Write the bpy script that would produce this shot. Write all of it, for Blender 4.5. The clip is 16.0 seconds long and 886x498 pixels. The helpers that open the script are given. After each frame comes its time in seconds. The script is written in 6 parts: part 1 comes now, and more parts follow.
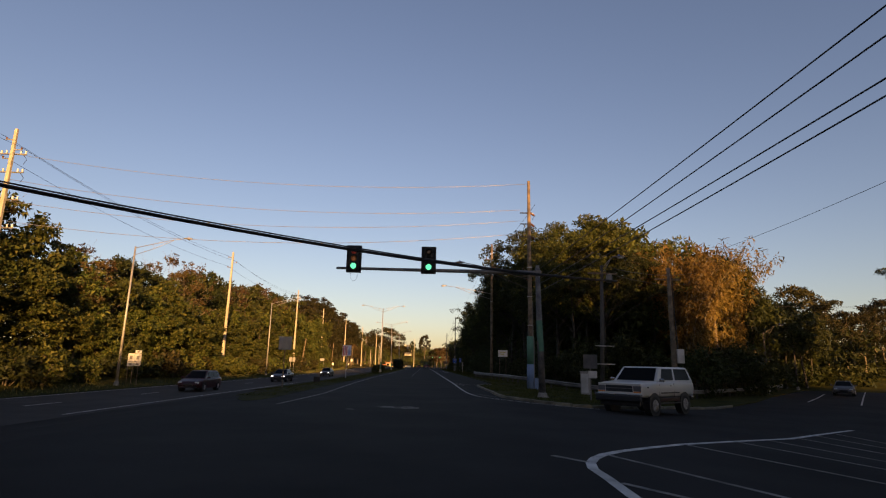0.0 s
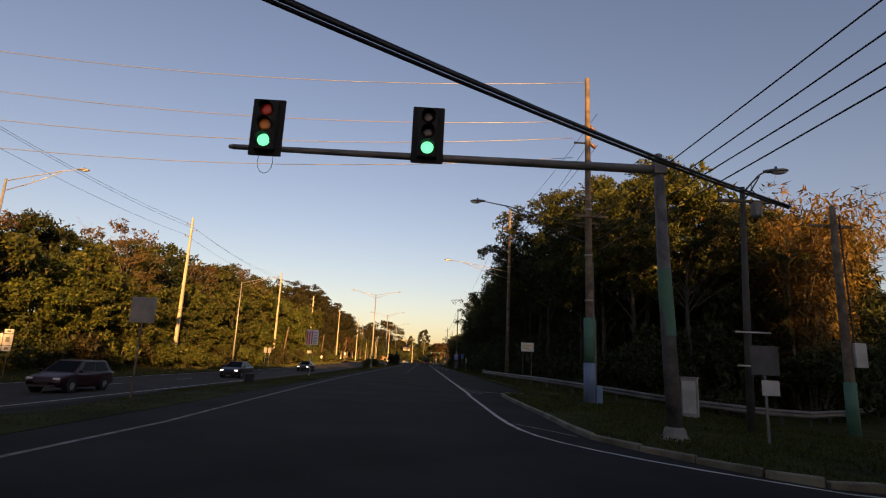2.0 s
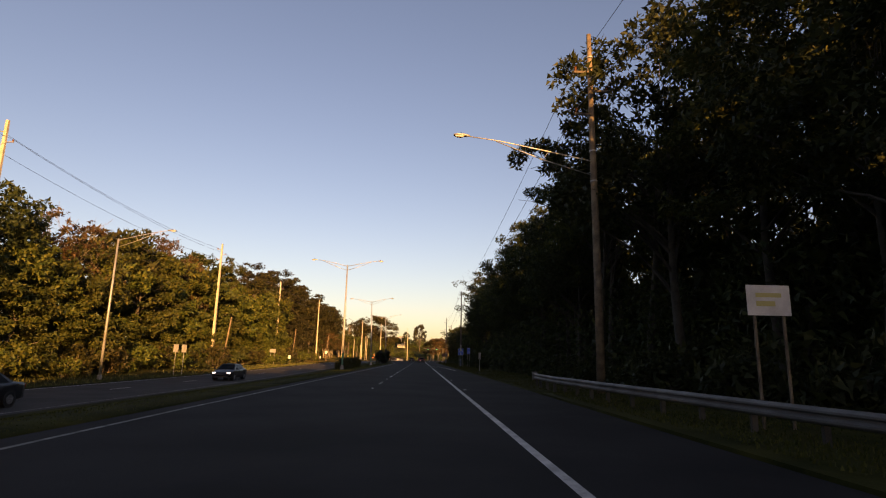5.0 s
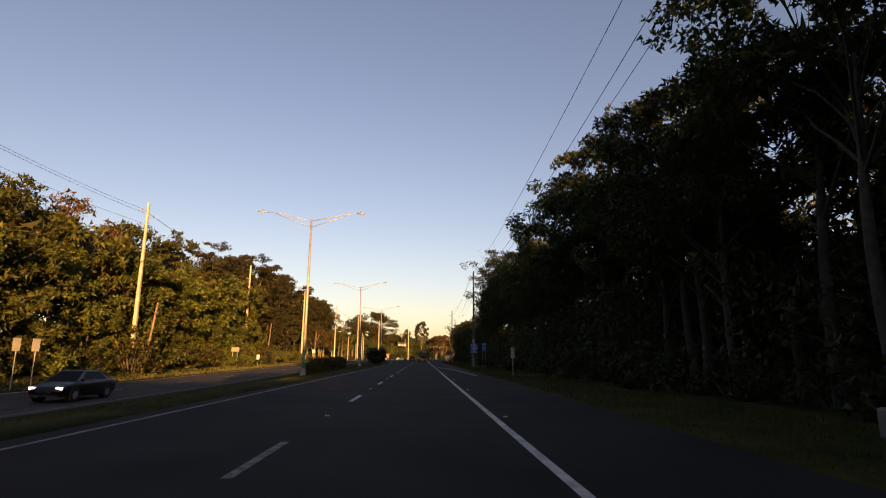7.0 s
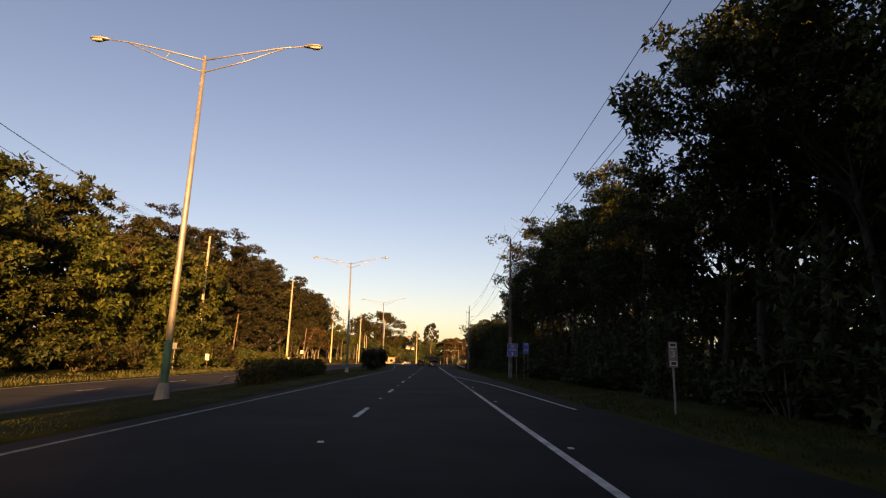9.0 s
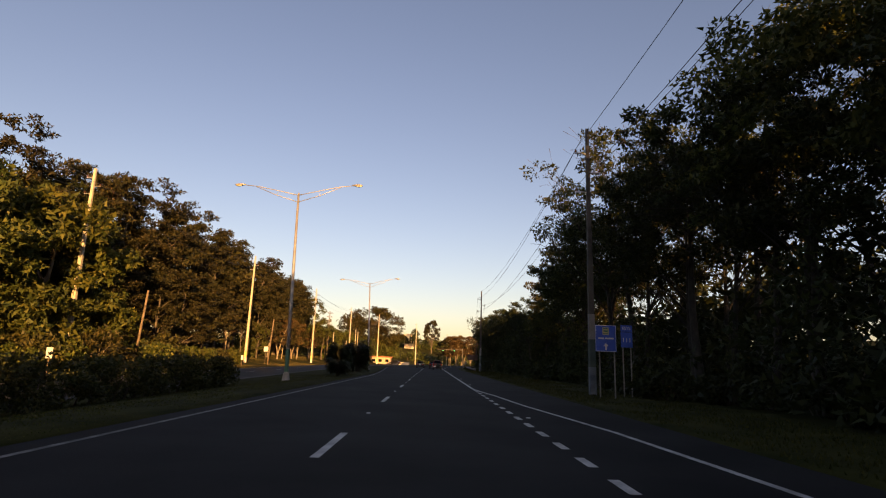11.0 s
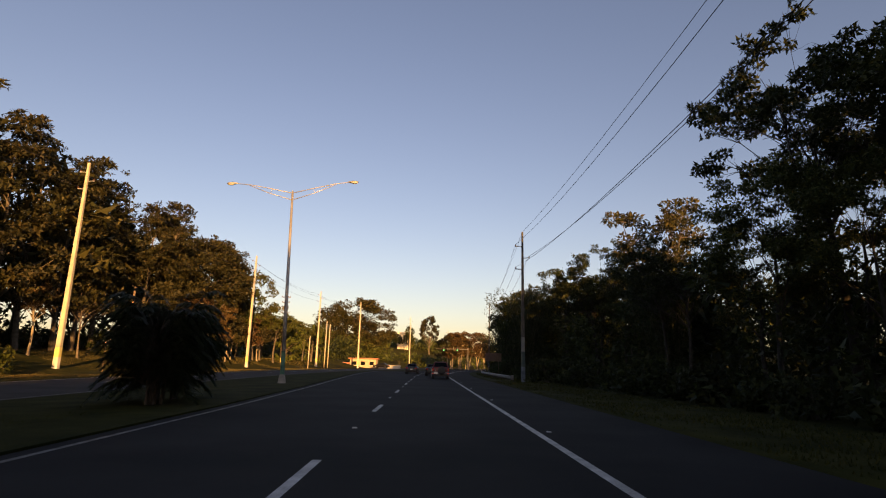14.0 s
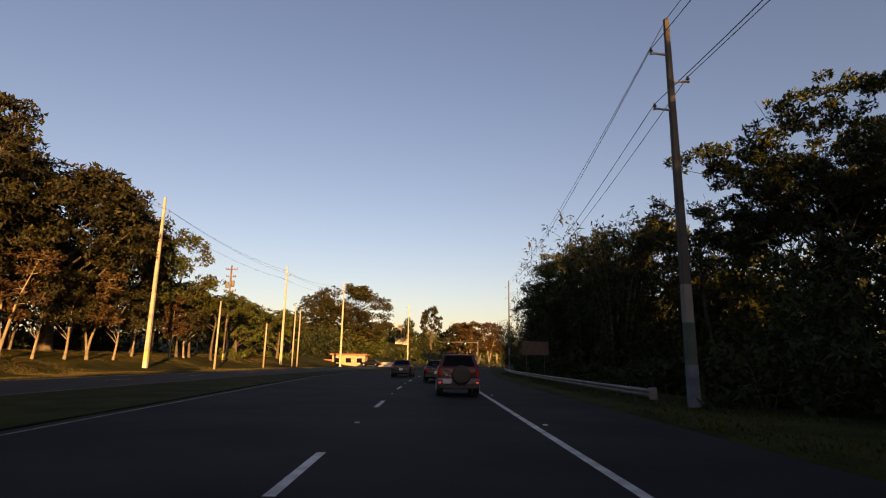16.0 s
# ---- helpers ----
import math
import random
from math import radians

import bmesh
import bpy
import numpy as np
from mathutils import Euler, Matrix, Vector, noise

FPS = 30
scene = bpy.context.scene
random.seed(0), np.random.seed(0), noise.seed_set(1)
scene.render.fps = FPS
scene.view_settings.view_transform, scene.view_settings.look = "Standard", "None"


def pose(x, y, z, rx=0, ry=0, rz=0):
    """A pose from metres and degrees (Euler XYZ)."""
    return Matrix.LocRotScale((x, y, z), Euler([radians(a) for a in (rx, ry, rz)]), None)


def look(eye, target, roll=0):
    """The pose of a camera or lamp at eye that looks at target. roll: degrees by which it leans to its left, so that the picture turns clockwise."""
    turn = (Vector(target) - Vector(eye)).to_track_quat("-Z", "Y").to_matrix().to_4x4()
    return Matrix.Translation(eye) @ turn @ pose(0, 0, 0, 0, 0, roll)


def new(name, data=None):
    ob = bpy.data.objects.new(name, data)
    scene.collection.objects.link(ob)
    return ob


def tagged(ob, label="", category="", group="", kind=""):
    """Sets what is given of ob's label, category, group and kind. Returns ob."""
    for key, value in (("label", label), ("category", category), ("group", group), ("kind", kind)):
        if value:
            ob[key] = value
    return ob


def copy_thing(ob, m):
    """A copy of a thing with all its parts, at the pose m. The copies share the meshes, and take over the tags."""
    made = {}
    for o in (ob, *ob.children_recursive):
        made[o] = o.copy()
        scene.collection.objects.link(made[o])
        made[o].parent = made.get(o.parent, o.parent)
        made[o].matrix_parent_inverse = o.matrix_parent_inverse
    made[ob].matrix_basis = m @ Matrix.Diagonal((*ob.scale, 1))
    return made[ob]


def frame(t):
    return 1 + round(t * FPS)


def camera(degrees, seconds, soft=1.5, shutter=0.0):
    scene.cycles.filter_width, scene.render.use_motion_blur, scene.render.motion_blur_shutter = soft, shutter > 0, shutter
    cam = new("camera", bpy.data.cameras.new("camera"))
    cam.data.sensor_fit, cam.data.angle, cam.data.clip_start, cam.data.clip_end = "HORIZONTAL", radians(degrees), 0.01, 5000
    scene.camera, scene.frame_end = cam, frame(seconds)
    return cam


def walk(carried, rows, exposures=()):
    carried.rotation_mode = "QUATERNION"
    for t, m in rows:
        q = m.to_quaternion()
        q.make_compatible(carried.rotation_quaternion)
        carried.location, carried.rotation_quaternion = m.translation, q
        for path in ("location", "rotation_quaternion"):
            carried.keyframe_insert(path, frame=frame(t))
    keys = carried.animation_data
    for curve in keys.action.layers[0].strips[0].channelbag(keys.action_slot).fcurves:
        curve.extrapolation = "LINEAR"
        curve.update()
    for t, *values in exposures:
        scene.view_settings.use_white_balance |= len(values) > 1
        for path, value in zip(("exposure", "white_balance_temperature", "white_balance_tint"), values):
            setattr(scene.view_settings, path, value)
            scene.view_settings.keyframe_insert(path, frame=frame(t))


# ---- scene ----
from mathutils import geometry

EXPOSURE, KELVIN, TINT = 0.91, 7850, 37
# seconds, x, y, z, pitch, roll, yaw
cam = camera(78.0, 16.0, soft=1.15)
ROWS = [
    (0.0, 0.000, 0.000, 1.388, 12.04, -1.25, -1.91),
    (0.5, 0.085, 3.433, 1.394, 12.08, -1.72, -1.97),
    (1.0, 0.139, 7.208, 1.394, 11.93, -2.28, -2.08),
    (1.5, 0.186, 11.259, 1.386, 11.75, -2.52, -2.04),
    (2.0, 0.247, 15.509, 1.370, 11.66, -2.63, -2.02),
    (2.5, 0.273, 20.069, 1.393, 11.51, -2.01, -2.18),
    (3.0, 0.377, 24.691, 1.356, 11.38, -1.12, -2.17),
    (3.5, 0.439, 29.714, 1.358, 11.21, -0.61, -2.16),
    (4.0, 0.479, 35.046, 1.383, 11.41, -1.10, -2.33),
    (6.5, 0.705, 63.149, 1.381, 11.22, -1.07, -2.37),
    (7.0, 0.668, 69.209, 1.379, 11.21, -0.54, -2.12),
    (7.5, 0.577, 75.430, 1.382, 11.30, -1.17, -2.03),
    (8.0, 0.539, 81.974, 1.367, 11.45, -1.28, -1.67),
    (8.5, 0.431, 88.502, 1.388, 11.59, -1.46, -1.44),
    (9.0, 0.258, 95.117, 1.378, 11.66, -1.61, -1.24),
    (11.5, 0.022, 130.258, 1.375, 11.73, -1.83, -1.22),
    (12.0, -0.026, 137.766, 1.376, 11.76, -1.67, -1.32),
    (12.5, -0.045, 145.440, 1.365, 11.76, -1.31, -1.36),
    (13.0, -0.107, 153.321, 1.377, 11.74, -1.64, -1.45),
    (13.5, -0.028, 161.427, 1.377, 11.81, -1.23, -1.48),
    (14.0, 0.016, 169.668, 1.380, 11.97, -1.36, -1.46),
    (14.5, 0.022, 177.827, 1.392, 12.01, -1.34, -1.40),
    (15.0, 0.057, 185.917, 1.389, 11.98, -1.48, -1.29),
    (15.5, 0.106, 194.088, 1.385, 11.71, -1.23, -1.21),
    (16.0, 0.078, 202.406, 1.372, 11.62, -0.86, -1.23),
]
walk(cam, [(t, pose(x, y, z, 90 + pitch, roll, yaw)) for t, x, y, z, pitch, roll, yaw in ROWS],
     [(0.0, EXPOSURE - 0.06, 7200, 34), (1.4, EXPOSURE - 0.02, 7400, 34), (2.8, EXPOSURE + 0.22, 8050, 38), (9.0, EXPOSURE + 0.27, KELVIN, TINT), (12.0, EXPOSURE + 0.26, KELVIN, TINT), (16.0, EXPOSURE + 0.13, 7650, 36)])

# ---- daylight: low evening sun behind the camera, a little to its right ----
SUN_EL, SUN_AZ = 7.8, 164.0          # degrees; azimuth clockwise from +y
world = bpy.data.worlds.new("sky")
scene.world = world
world.use_nodes = True
wn = world.node_tree
sky = wn.nodes.new("ShaderNodeTexSky")
sky.sky_type = "NISHITA"
sky.sun_disc = False
sky.sun_elevation, sky.sun_rotation = radians(SUN_EL), radians(SUN_AZ)
sky.air_density, sky.dust_density, sky.ozone_density = 1.0, 0.9, 1.8
wn.links.new(sky.outputs[0], wn.nodes["Background"].inputs[0])
wn.nodes["Background"].inputs[1].default_value = 0.094
sun_data = bpy.data.lights.new("sun", "SUN")
sun_data.energy, sun_data.angle, sun_data.color = 6.8, radians(0.5), (1.0, 0.60, 0.19)
sun = new("sun", sun_data)
sx, sy = math.sin(radians(SUN_AZ)), math.cos(radians(SUN_AZ))
sun.matrix_world = look((60 * sx, 60 * sy, 60 * math.tan(radians(SUN_EL))), (0, 0, 0))


# ---- materials ----
def material(name, dark, light, rough=0.8, scale=4.0, detail=6.0, bump=0.2, fine=60.0, metal=0.0, spec=0.5, obj_var=0.0, world_space=False):
    """Two tones in cloudy patches, a fine grain over them, and relief from both."""
    m = bpy.data.materials.new(name)
    m.use_nodes = True
    n, l = m.node_tree.nodes, m.node_tree.links
    b = n["Principled BSDF"]
    if world_space:
        co = n.new("ShaderNodeNewGeometry").outputs["Position"]
    else:
        co = n.new("ShaderNodeTexCoord").outputs["Object"]
    big = n.new("ShaderNodeTexNoise")
    big.inputs["Scale"].default_value, big.inputs["Detail"].default_value = scale, detail
    small = n.new("ShaderNodeTexNoise")
    small.inputs["Scale"].default_value, small.inputs["Detail"].default_value = fine, 3.0
    l.new(co, big.inputs["Vector"])
    l.new(co, small.inputs["Vector"])
    ramp = n.new("ShaderNodeValToRGB")
    ramp.color_ramp.elements[0].position, ramp.color_ramp.elements[1].position = 0.34, 0.68
    ramp.color_ramp.elements[0].color, ramp.color_ramp.elements[1].color = (*dark, 1), (*light, 1)
    mix = n.new("ShaderNodeMath")
    mix.operation = "MULTIPLY_ADD"
    mix.inputs[1].default_value = 0.35
    l.new(small.outputs[0], mix.inputs[0])
    sub = n.new("ShaderNodeMath")
    sub.operation = "MULTIPLY_ADD"
    sub.inputs[1].default_value, sub.inputs[2].default_value = 0.9, -0.13
    l.new(big.outputs[0], sub.inputs[0])
    l.new(sub.outputs[0], mix.inputs[2])
    l.new(mix.outputs[0], ramp.inputs[0])
    col = ramp.outputs[0]
    if obj_var:
        info = n.new("ShaderNodeObjectInfo")
        hsv = n.new("ShaderNodeHueSaturation")
        mp = n.new("ShaderNodeMapRange")
        mp.inputs[3].default_value, mp.inputs[4].default_value = 1 - obj_var, 1 + obj_var
        l.new(info.outputs["Random"], mp.inputs[0])
        l.new(mp.outputs[0], hsv.inputs["Value"])
        l.new(col, hsv.inputs["Color"])
        col = hsv.outputs[0]
    l.new(col, b.inputs["Base Color"])
    b.inputs["Roughness"].default_value, b.inputs["Metallic"].default_value = rough, metal
    b.inputs["Specular IOR Level"].default_value = spec
    bp = n.new("ShaderNodeBump")
    bp.inputs["Strength"].default_value, bp.inputs["Distance"].default_value = bump, 0.02
    l.new(mix.outputs[0], bp.inputs["Height"])
    l.new(bp.outputs[0], b.inputs["Normal"])
    return m


def leafy(name, tones, translucency=0.3, obj_var=0.18, spec=0.25):
    """Leaves: each blade its own tone, some light let through."""
    m = bpy.data.materials.new(name)
    m.use_nodes = True
    n, l = m.node_tree.nodes, m.node_tree.links
    b = n["Principled BSDF"]
    geo = n.new("ShaderNodeNewGeometry")
    ramp = n.new("ShaderNodeValToRGB")
    e = ramp.color_ramp.elements
    while len(e) < len(tones):
        e.new(0.5)
    for i, c in enumerate(tones):
        e[i].position, e[i].color = i / (len(tones) - 1), (*c, 1)
    l.new(geo.outputs["Random Per Island"], ramp.inputs[0])
    info = n.new("ShaderNodeObjectInfo")
    hsv = n.new("ShaderNodeHueSaturation")
    mp = n.new("ShaderNodeMapRange")
    mp.inputs[3].default_value, mp.inputs[4].default_value = 1 - obj_var, 1 + obj_var
    l.new(info.outputs["Random"], mp.inputs[0])
    l.new(mp.outputs[0], hsv.inputs["Value"])
    hue = n.new("ShaderNodeMapRange")
    hue.inputs[3].default_value, hue.inputs[4].default_value = 0.485, 0.51
    l.new(info.outputs["Random"], hue.inputs[0])
    l.new(hue.outputs[0], hsv.inputs["Hue"])
    l.new(ramp.outputs[0], hsv.inputs["Color"])
    l.new(hsv.outputs[0], b.inputs["Base Color"])
    b.inputs["Roughness"].default_value = 0.6
    b.inputs["Specular IOR Level"].default_value = spec
    t = n.new("ShaderNodeBsdfTranslucent")
    l.new(hsv.outputs[0], t.inputs[0])
    mx = n.new("ShaderNodeMixShader")
    mx.inputs[0].default_value = translucency
    l.new(b.outputs[0], mx.inputs[1])
    l.new(t.outputs[0], mx.inputs[2])
    l.new(mx.outputs[0], n["Material Output"].inputs[0])
    return m


def plain(name, c, rough=0.5, metal=0.0, coat=0.0, emit=0.0, spec=0.5):
    m = bpy.data.materials.new(name)
    m.use_nodes = True
    b = m.node_tree.nodes["Principled BSDF"]
    b.inputs["Base Color"].default_value = (*c, 1)
    b.inputs["Roughness"].default_value, b.inputs["Metallic"].default_value = rough, metal
    b.inputs["Coat Weight"].default_value, b.inputs["Specular IOR Level"].default_value = coat, spec
    if emit:
        b.inputs["Emission Color"].default_value, b.inputs["Emission Strength"].default_value = (*c, 1), emit
    return m


ASPHALT = material("asphalt", (0.0120, 0.0118, 0.0120), (0.0265, 0.0258, 0.0254), 0.92, 0.35, 8, 0.35, 45, spec=0.1, world_space=True)
ASPHALT_OLD = material("worn_asphalt", (0.026, 0.025, 0.024), (0.050, 0.047, 0.044), 0.9, 0.5, 8, 0.4, 40, spec=0.2, world_space=True)
PAINT_WHITE = material("road_paint", (0.28, 0.27, 0.25), (0.62, 0.60, 0.56), 0.7, 2.2, 8, 0.2, 30, world_space=True)
PAINT_FADED = material("faded_road_paint", (0.05, 0.048, 0.045), (0.25, 0.24, 0.22), 0.75, 3.0, 9, 0.2, 30, world_space=True)
PAINT_WORN = material("worn_road_paint", (0.035, 0.034, 0.033), (0.24, 0.23, 0.21), 0.8, 5.0, 10, 0.2, 30, world_space=True)
GRASS = material("grass_ground", (0.016, 0.020, 0.005), (0.048, 0.047, 0.012), 0.95, 0.6, 8, 0.8, 24, spec=0.05, world_space=True)
CONCRETE = material("concrete", (0.17, 0.16, 0.14), (0.34, 0.32, 0.28), 0.85, 1.6, 8, 0.25, 40)
KERB = material("painted_kerb_concrete", (0.08, 0.073, 0.052), (0.21, 0.19, 0.135), 0.85, 1.4, 8, 0.3, 30, world_space=True)
POLE_CONCRETE = material("pale_pole_concrete", (0.27, 0.24, 0.18), (0.42, 0.38, 0.29), 0.8, 0.8, 6, 0.15, 30, obj_var=0.1)
POLE_AGED = material("aged_grey_concrete", (0.13, 0.12, 0.105), (0.26, 0.245, 0.215), 0.85, 0.8, 8, 0.2, 30)
POLE_WOOD = material("weathered_pole_wood", (0.065, 0.048, 0.033), (0.21, 0.155, 0.10), 0.85, 2.5, 8, 0.4, 50)
STEEL = material("galvanised_steel", (0.26, 0.26, 0.25), (0.41, 0.40, 0.385), 0.55, 2.0, 6, 0.08, 60, metal=0.6)
STEEL_DULL = material("dull_zinc_rail", (0.11, 0.106, 0.10), (0.21, 0.20, 0.185), 0.65, 1.2, 8, 0.1, 40, metal=0.4)
MAST_PAINT = material("flaking_mast_paint", (0.035, 0.038, 0.045), (0.17, 0.158, 0.15), 0.7, 2.2, 10, 0.3, 25)
TEAL = material("faded_green_paint", (0.035, 0.12, 0.08), (0.065, 0.19, 0.125), 0.75, 1.5, 8, 0.2, 40)
BLUE_PAINT = material("faded_blue_paint", (0.08, 0.14, 0.23), (0.15, 0.23, 0.35), 0.75, 1.5, 8, 0.2, 40)
WHITE_PAINT = material("chalky_white_paint", (0.34, 0.33, 0.30), (0.56, 0.55, 0.51), 0.75, 1.5, 8, 0.2, 40)
SIGN_WHITE = material("sign_sheet_white", (0.42, 0.42, 0.41), (0.58, 0.58, 0.56), 0.5, 3, 6, 0.05, 40)
SIGN_BACK = material("sign_back_aluminium", (0.15, 0.15, 0.15), (0.25, 0.25, 0.24), 0.5, 2, 6, 0.05, 40, metal=0.5)
DULL_BACK = material("dull_sign_back", (0.05, 0.05, 0.052), (0.10, 0.10, 0.10), 0.65, 2, 6, 0.05, 40, metal=0.2)
SIGN_BLUE = material("sign_sheet_blue", (0.012, 0.07, 0.36), (0.02, 0.10, 0.46), 0.45, 3, 6, 0.04, 40)
SIGN_INK = plain("sign_ink", (0.02, 0.02, 0.022), 0.6)
SIGN_RED = plain("sign_red", (0.42, 0.05, 0.06), 0.5)
SIGN_YELLOW = plain("sign_yellow", (0.42, 0.38, 0.14), 0.5)
CABLE = plain("black_cable_sheath", (0.012, 0.012, 0.014), 0.6)
WIRE = plain("bare_aluminium_wire", (0.30, 0.29, 0.28), 0.45, 0.6)
SIGNAL_BLACK = plain("signal_housing", (0.008, 0.008, 0.008), 0.85)
BROWN_INS = plain("brown_insulator", (0.12, 0.05, 0.02), 0.25)
BARK = material("grey_bark", (0.045, 0.036, 0.026), (0.12, 0.098, 0.072), 0.9, 3.0, 8, 0.5, 30, obj_var=0.15)
# Darker culm colour for bamboo that stands in shade.
CULM_SHADED = material("shaded_green_brown_culm", (0.035, 0.035, 0.015), (0.085, 0.078, 0.034), 0.7, 3.0, 6, 0.2, 30, obj_var=0.1)
# Darker copy of the grey bark; the wood's shade is in this colour.
BARK_SHADED = material("shaded_bark", (0.022, 0.018, 0.014), (0.060, 0.050, 0.038), 0.9, 3.0, 8, 0.5, 30, obj_var=0.15)
BARK_PALE = material("pale_bark", (0.12, 0.10, 0.07), (0.26, 0.22, 0.16), 0.9, 3.0, 8, 0.4, 30, obj_var=0.1)
LEAF = leafy("leaf_green", [(0.022, 0.035, 0.009), (0.054, 0.066, 0.015), (0.097, 0.097, 0.023)])
# Deep green, lowered further to carry the right-hand wood's shade in its colour.
LEAF_DEEP = leafy("leaf_deep_shade_green", [(0.013, 0.021, 0.006), (0.027, 0.037, 0.010), (0.050, 0.058, 0.016)])
LEAF_PALM = leafy("leaf_palm", [(0.012, 0.022, 0.008), (0.022, 0.034, 0.011), (0.038, 0.046, 0.016)])
LEAF_OLIVE = leafy("leaf_olive", [(0.017, 0.020, 0.007), (0.040, 0.039, 0.012), (0.080, 0.066, 0.020)])
LEAF_PINE = leafy("leaf_dark_olive", [(0.010, 0.012, 0.005), (0.026, 0.026, 0.009), (0.056, 0.046, 0.016)])
LEAF_RUST = leafy("leaf_rust", [(0.045, 0.032, 0.013), (0.078, 0.050, 0.020), (0.115, 0.074, 0.030)])
LEAF_VINE = leafy("leaf_vine", [(0.026, 0.043, 0.009), (0.064, 0.080, 0.016), (0.125, 0.124, 0.026)])
# Orange-gold tones put the low sun into the bamboo leaves.
LEAF_BAMBOO = leafy("leaf_bamboo_sunlit", [(0.090, 0.062, 0.015), (0.145, 0.100, 0.025), (0.20, 0.130, 0.038)], 0.4)
GRASS_BLADE = leafy("grass_blade", [(0.035, 0.050, 0.012), (0.075, 0.080, 0.022), (0.13, 0.115, 0.04)])
GRASS_DRY = leafy("dry_grass_blade", [(0.045, 0.042, 0.013), (0.075, 0.064, 0.020), (0.115, 0.090, 0.030)])
GRASS_SHORT = leafy("short_grass_blade", [(0.028, 0.036, 0.010), (0.050, 0.056, 0.015), (0.085, 0.082, 0.024)], spec=0.05)
FOOT_BLUE = material("weathered_pale_blue", (0.06, 0.085, 0.11), (0.17, 0.20, 0.23), 0.8, 1.6, 9, 0.25, 30)
FOOT_GREEN = material("weathered_dark_green", (0.028, 0.05, 0.042), (0.075, 0.105, 0.085), 0.8, 1.6, 9, 0.25, 30)
# Dark pole tone; also serves where a shaded side is put into colour.
POLE_DARK = material("dark_shaded_pole", (0.030, 0.027, 0.024), (0.085, 0.075, 0.062), 0.85, 0.9, 8, 0.25, 30)
GLASS_DARK = plain("tinted_car_glass", (0.006, 0.007, 0.008), 0.12, spec=0.04)
TYRE = plain("tyre_rubber", (0.012, 0.012, 0.012), 0.85)
RIM = plain("alloy_rim", (0.34, 0.34, 0.35), 0.35, 0.8)
CHROME = plain("bright_trim", (0.6, 0.6, 0.6), 0.2, 0.9)
TRIM_BLACK = plain("black_trim", (0.014, 0.014, 0.015), 0.55)
CLAD_GREY = plain("silver_cladding", (0.11, 0.11, 0.115), 0.5, 0.2)
PAINT_RED = plain("red_car_paint", (0.085, 0.006, 0.009), 0.38, 0.0, 0.15, spec=0.35)
PAINT_MAROON = plain("maroon_car_paint", (0.030, 0.005, 0.007), 0.4, 0.0, 0.1, spec=0.3)
PAINT_BLACK = plain("black_car_paint", (0.007, 0.007, 0.008), 0.35, 0.0, 0.1, spec=0.3)
PAINT_NAVY = plain("navy_car_paint", (0.008, 0.009, 0.014), 0.35, 0.0, 0.1, spec=0.3)
PAINT_IVORY = plain("white_truck_paint", (0.52, 0.505, 0.465), 0.35, 0.0, 0.4)
LAMP_RED = plain("red_tail_lens", (0.35, 0.012, 0.010), 0.2, 0.0, 0.5)
LAMP_BRAKE = plain("lit_brake_lens", (1.0, 0.06, 0.03), 0.3, emit=0.35)
LAMP_CLEAR = plain("clear_lamp_lens", (0.55, 0.55, 0.52), 0.12, 0.0, 0.5)
LAMP_HEAD = plain("lit_headlamp", (1.0, 0.97, 0.88), 0.2, emit=1.5)
LIT_GREEN = plain("lit_green_lens", (0.03, 0.72, 0.33), 0.4, emit=1.0)
# Red and amber are brightened: sunlight on the unlit lenses is in the colour.
DIM_RED = plain("unlit_red_lens_sun_tone", (0.55, 0.035, 0.02), 0.3)
DIM_AMBER = plain("unlit_amber_lens_sun_tone", (0.62, 0.19, 0.03), 0.3)
DARK_LENS = plain("dark_signal_lens", (0.016, 0.008, 0.007), 0.3)
STUCCO = material("cream_stucco", (0.50, 0.44, 0.34), (0.70, 0.63, 0.50), 0.85, 0.7, 8, 0.1, 20)
STUCCO_TAN = material("tan_stucco", (0.30, 0.22, 0.15), (0.46, 0.35, 0.25), 0.85, 1.5, 6, 0.2, 40)
STUCCO_RED = material("brick_red_stucco", (0.28, 0.10, 0.06), (0.40, 0.15, 0.09), 0.85, 0.7, 8, 0.1, 20)
ROOF_TILE = material("pale_roof", (0.42, 0.38, 0.32), (0.62, 0.57, 0.48), 0.8, 1.0, 8, 0.1, 20)


# ---- building blocks ----
def part(name, bm, mat, parent=None, label="", smooth=False, loc=None):
    me = bpy.data.meshes.new(name)
    bm.normal_update()
    bm.to_mesh(me)
    bm.free()
    me.materials.append(mat)
    if smooth:
        me.polygons.foreach_set("use_smooth", [True] * len(me.polygons))
    ob = new(name, me)
    ob.parent = parent
    if loc is not None:
        ob.location = loc
    if label:
        tagged(ob, label)
    return ob


def raw(name, verts, faces, mat, parent=None, label="", smooth=False):
    me = bpy.data.meshes.new(name)
    me.from_pydata(verts, [], faces)
    me.materials.append(mat)
    if smooth:
        me.polygons.foreach_set("use_smooth", [True] * len(me.polygons))
    ob = new(name, me)
    ob.parent = parent
    if label:
        tagged(ob, label)
    return ob


def thing(name, label, category, loc=(0, 0, 0), rz=0.0, group="", kind=""):
    ob = new(name)
    ob.empty_display_size = 0.2
    ob.matrix_basis = pose(*loc, 0, 0, rz)
    return tagged(ob, label, category, group, kind)


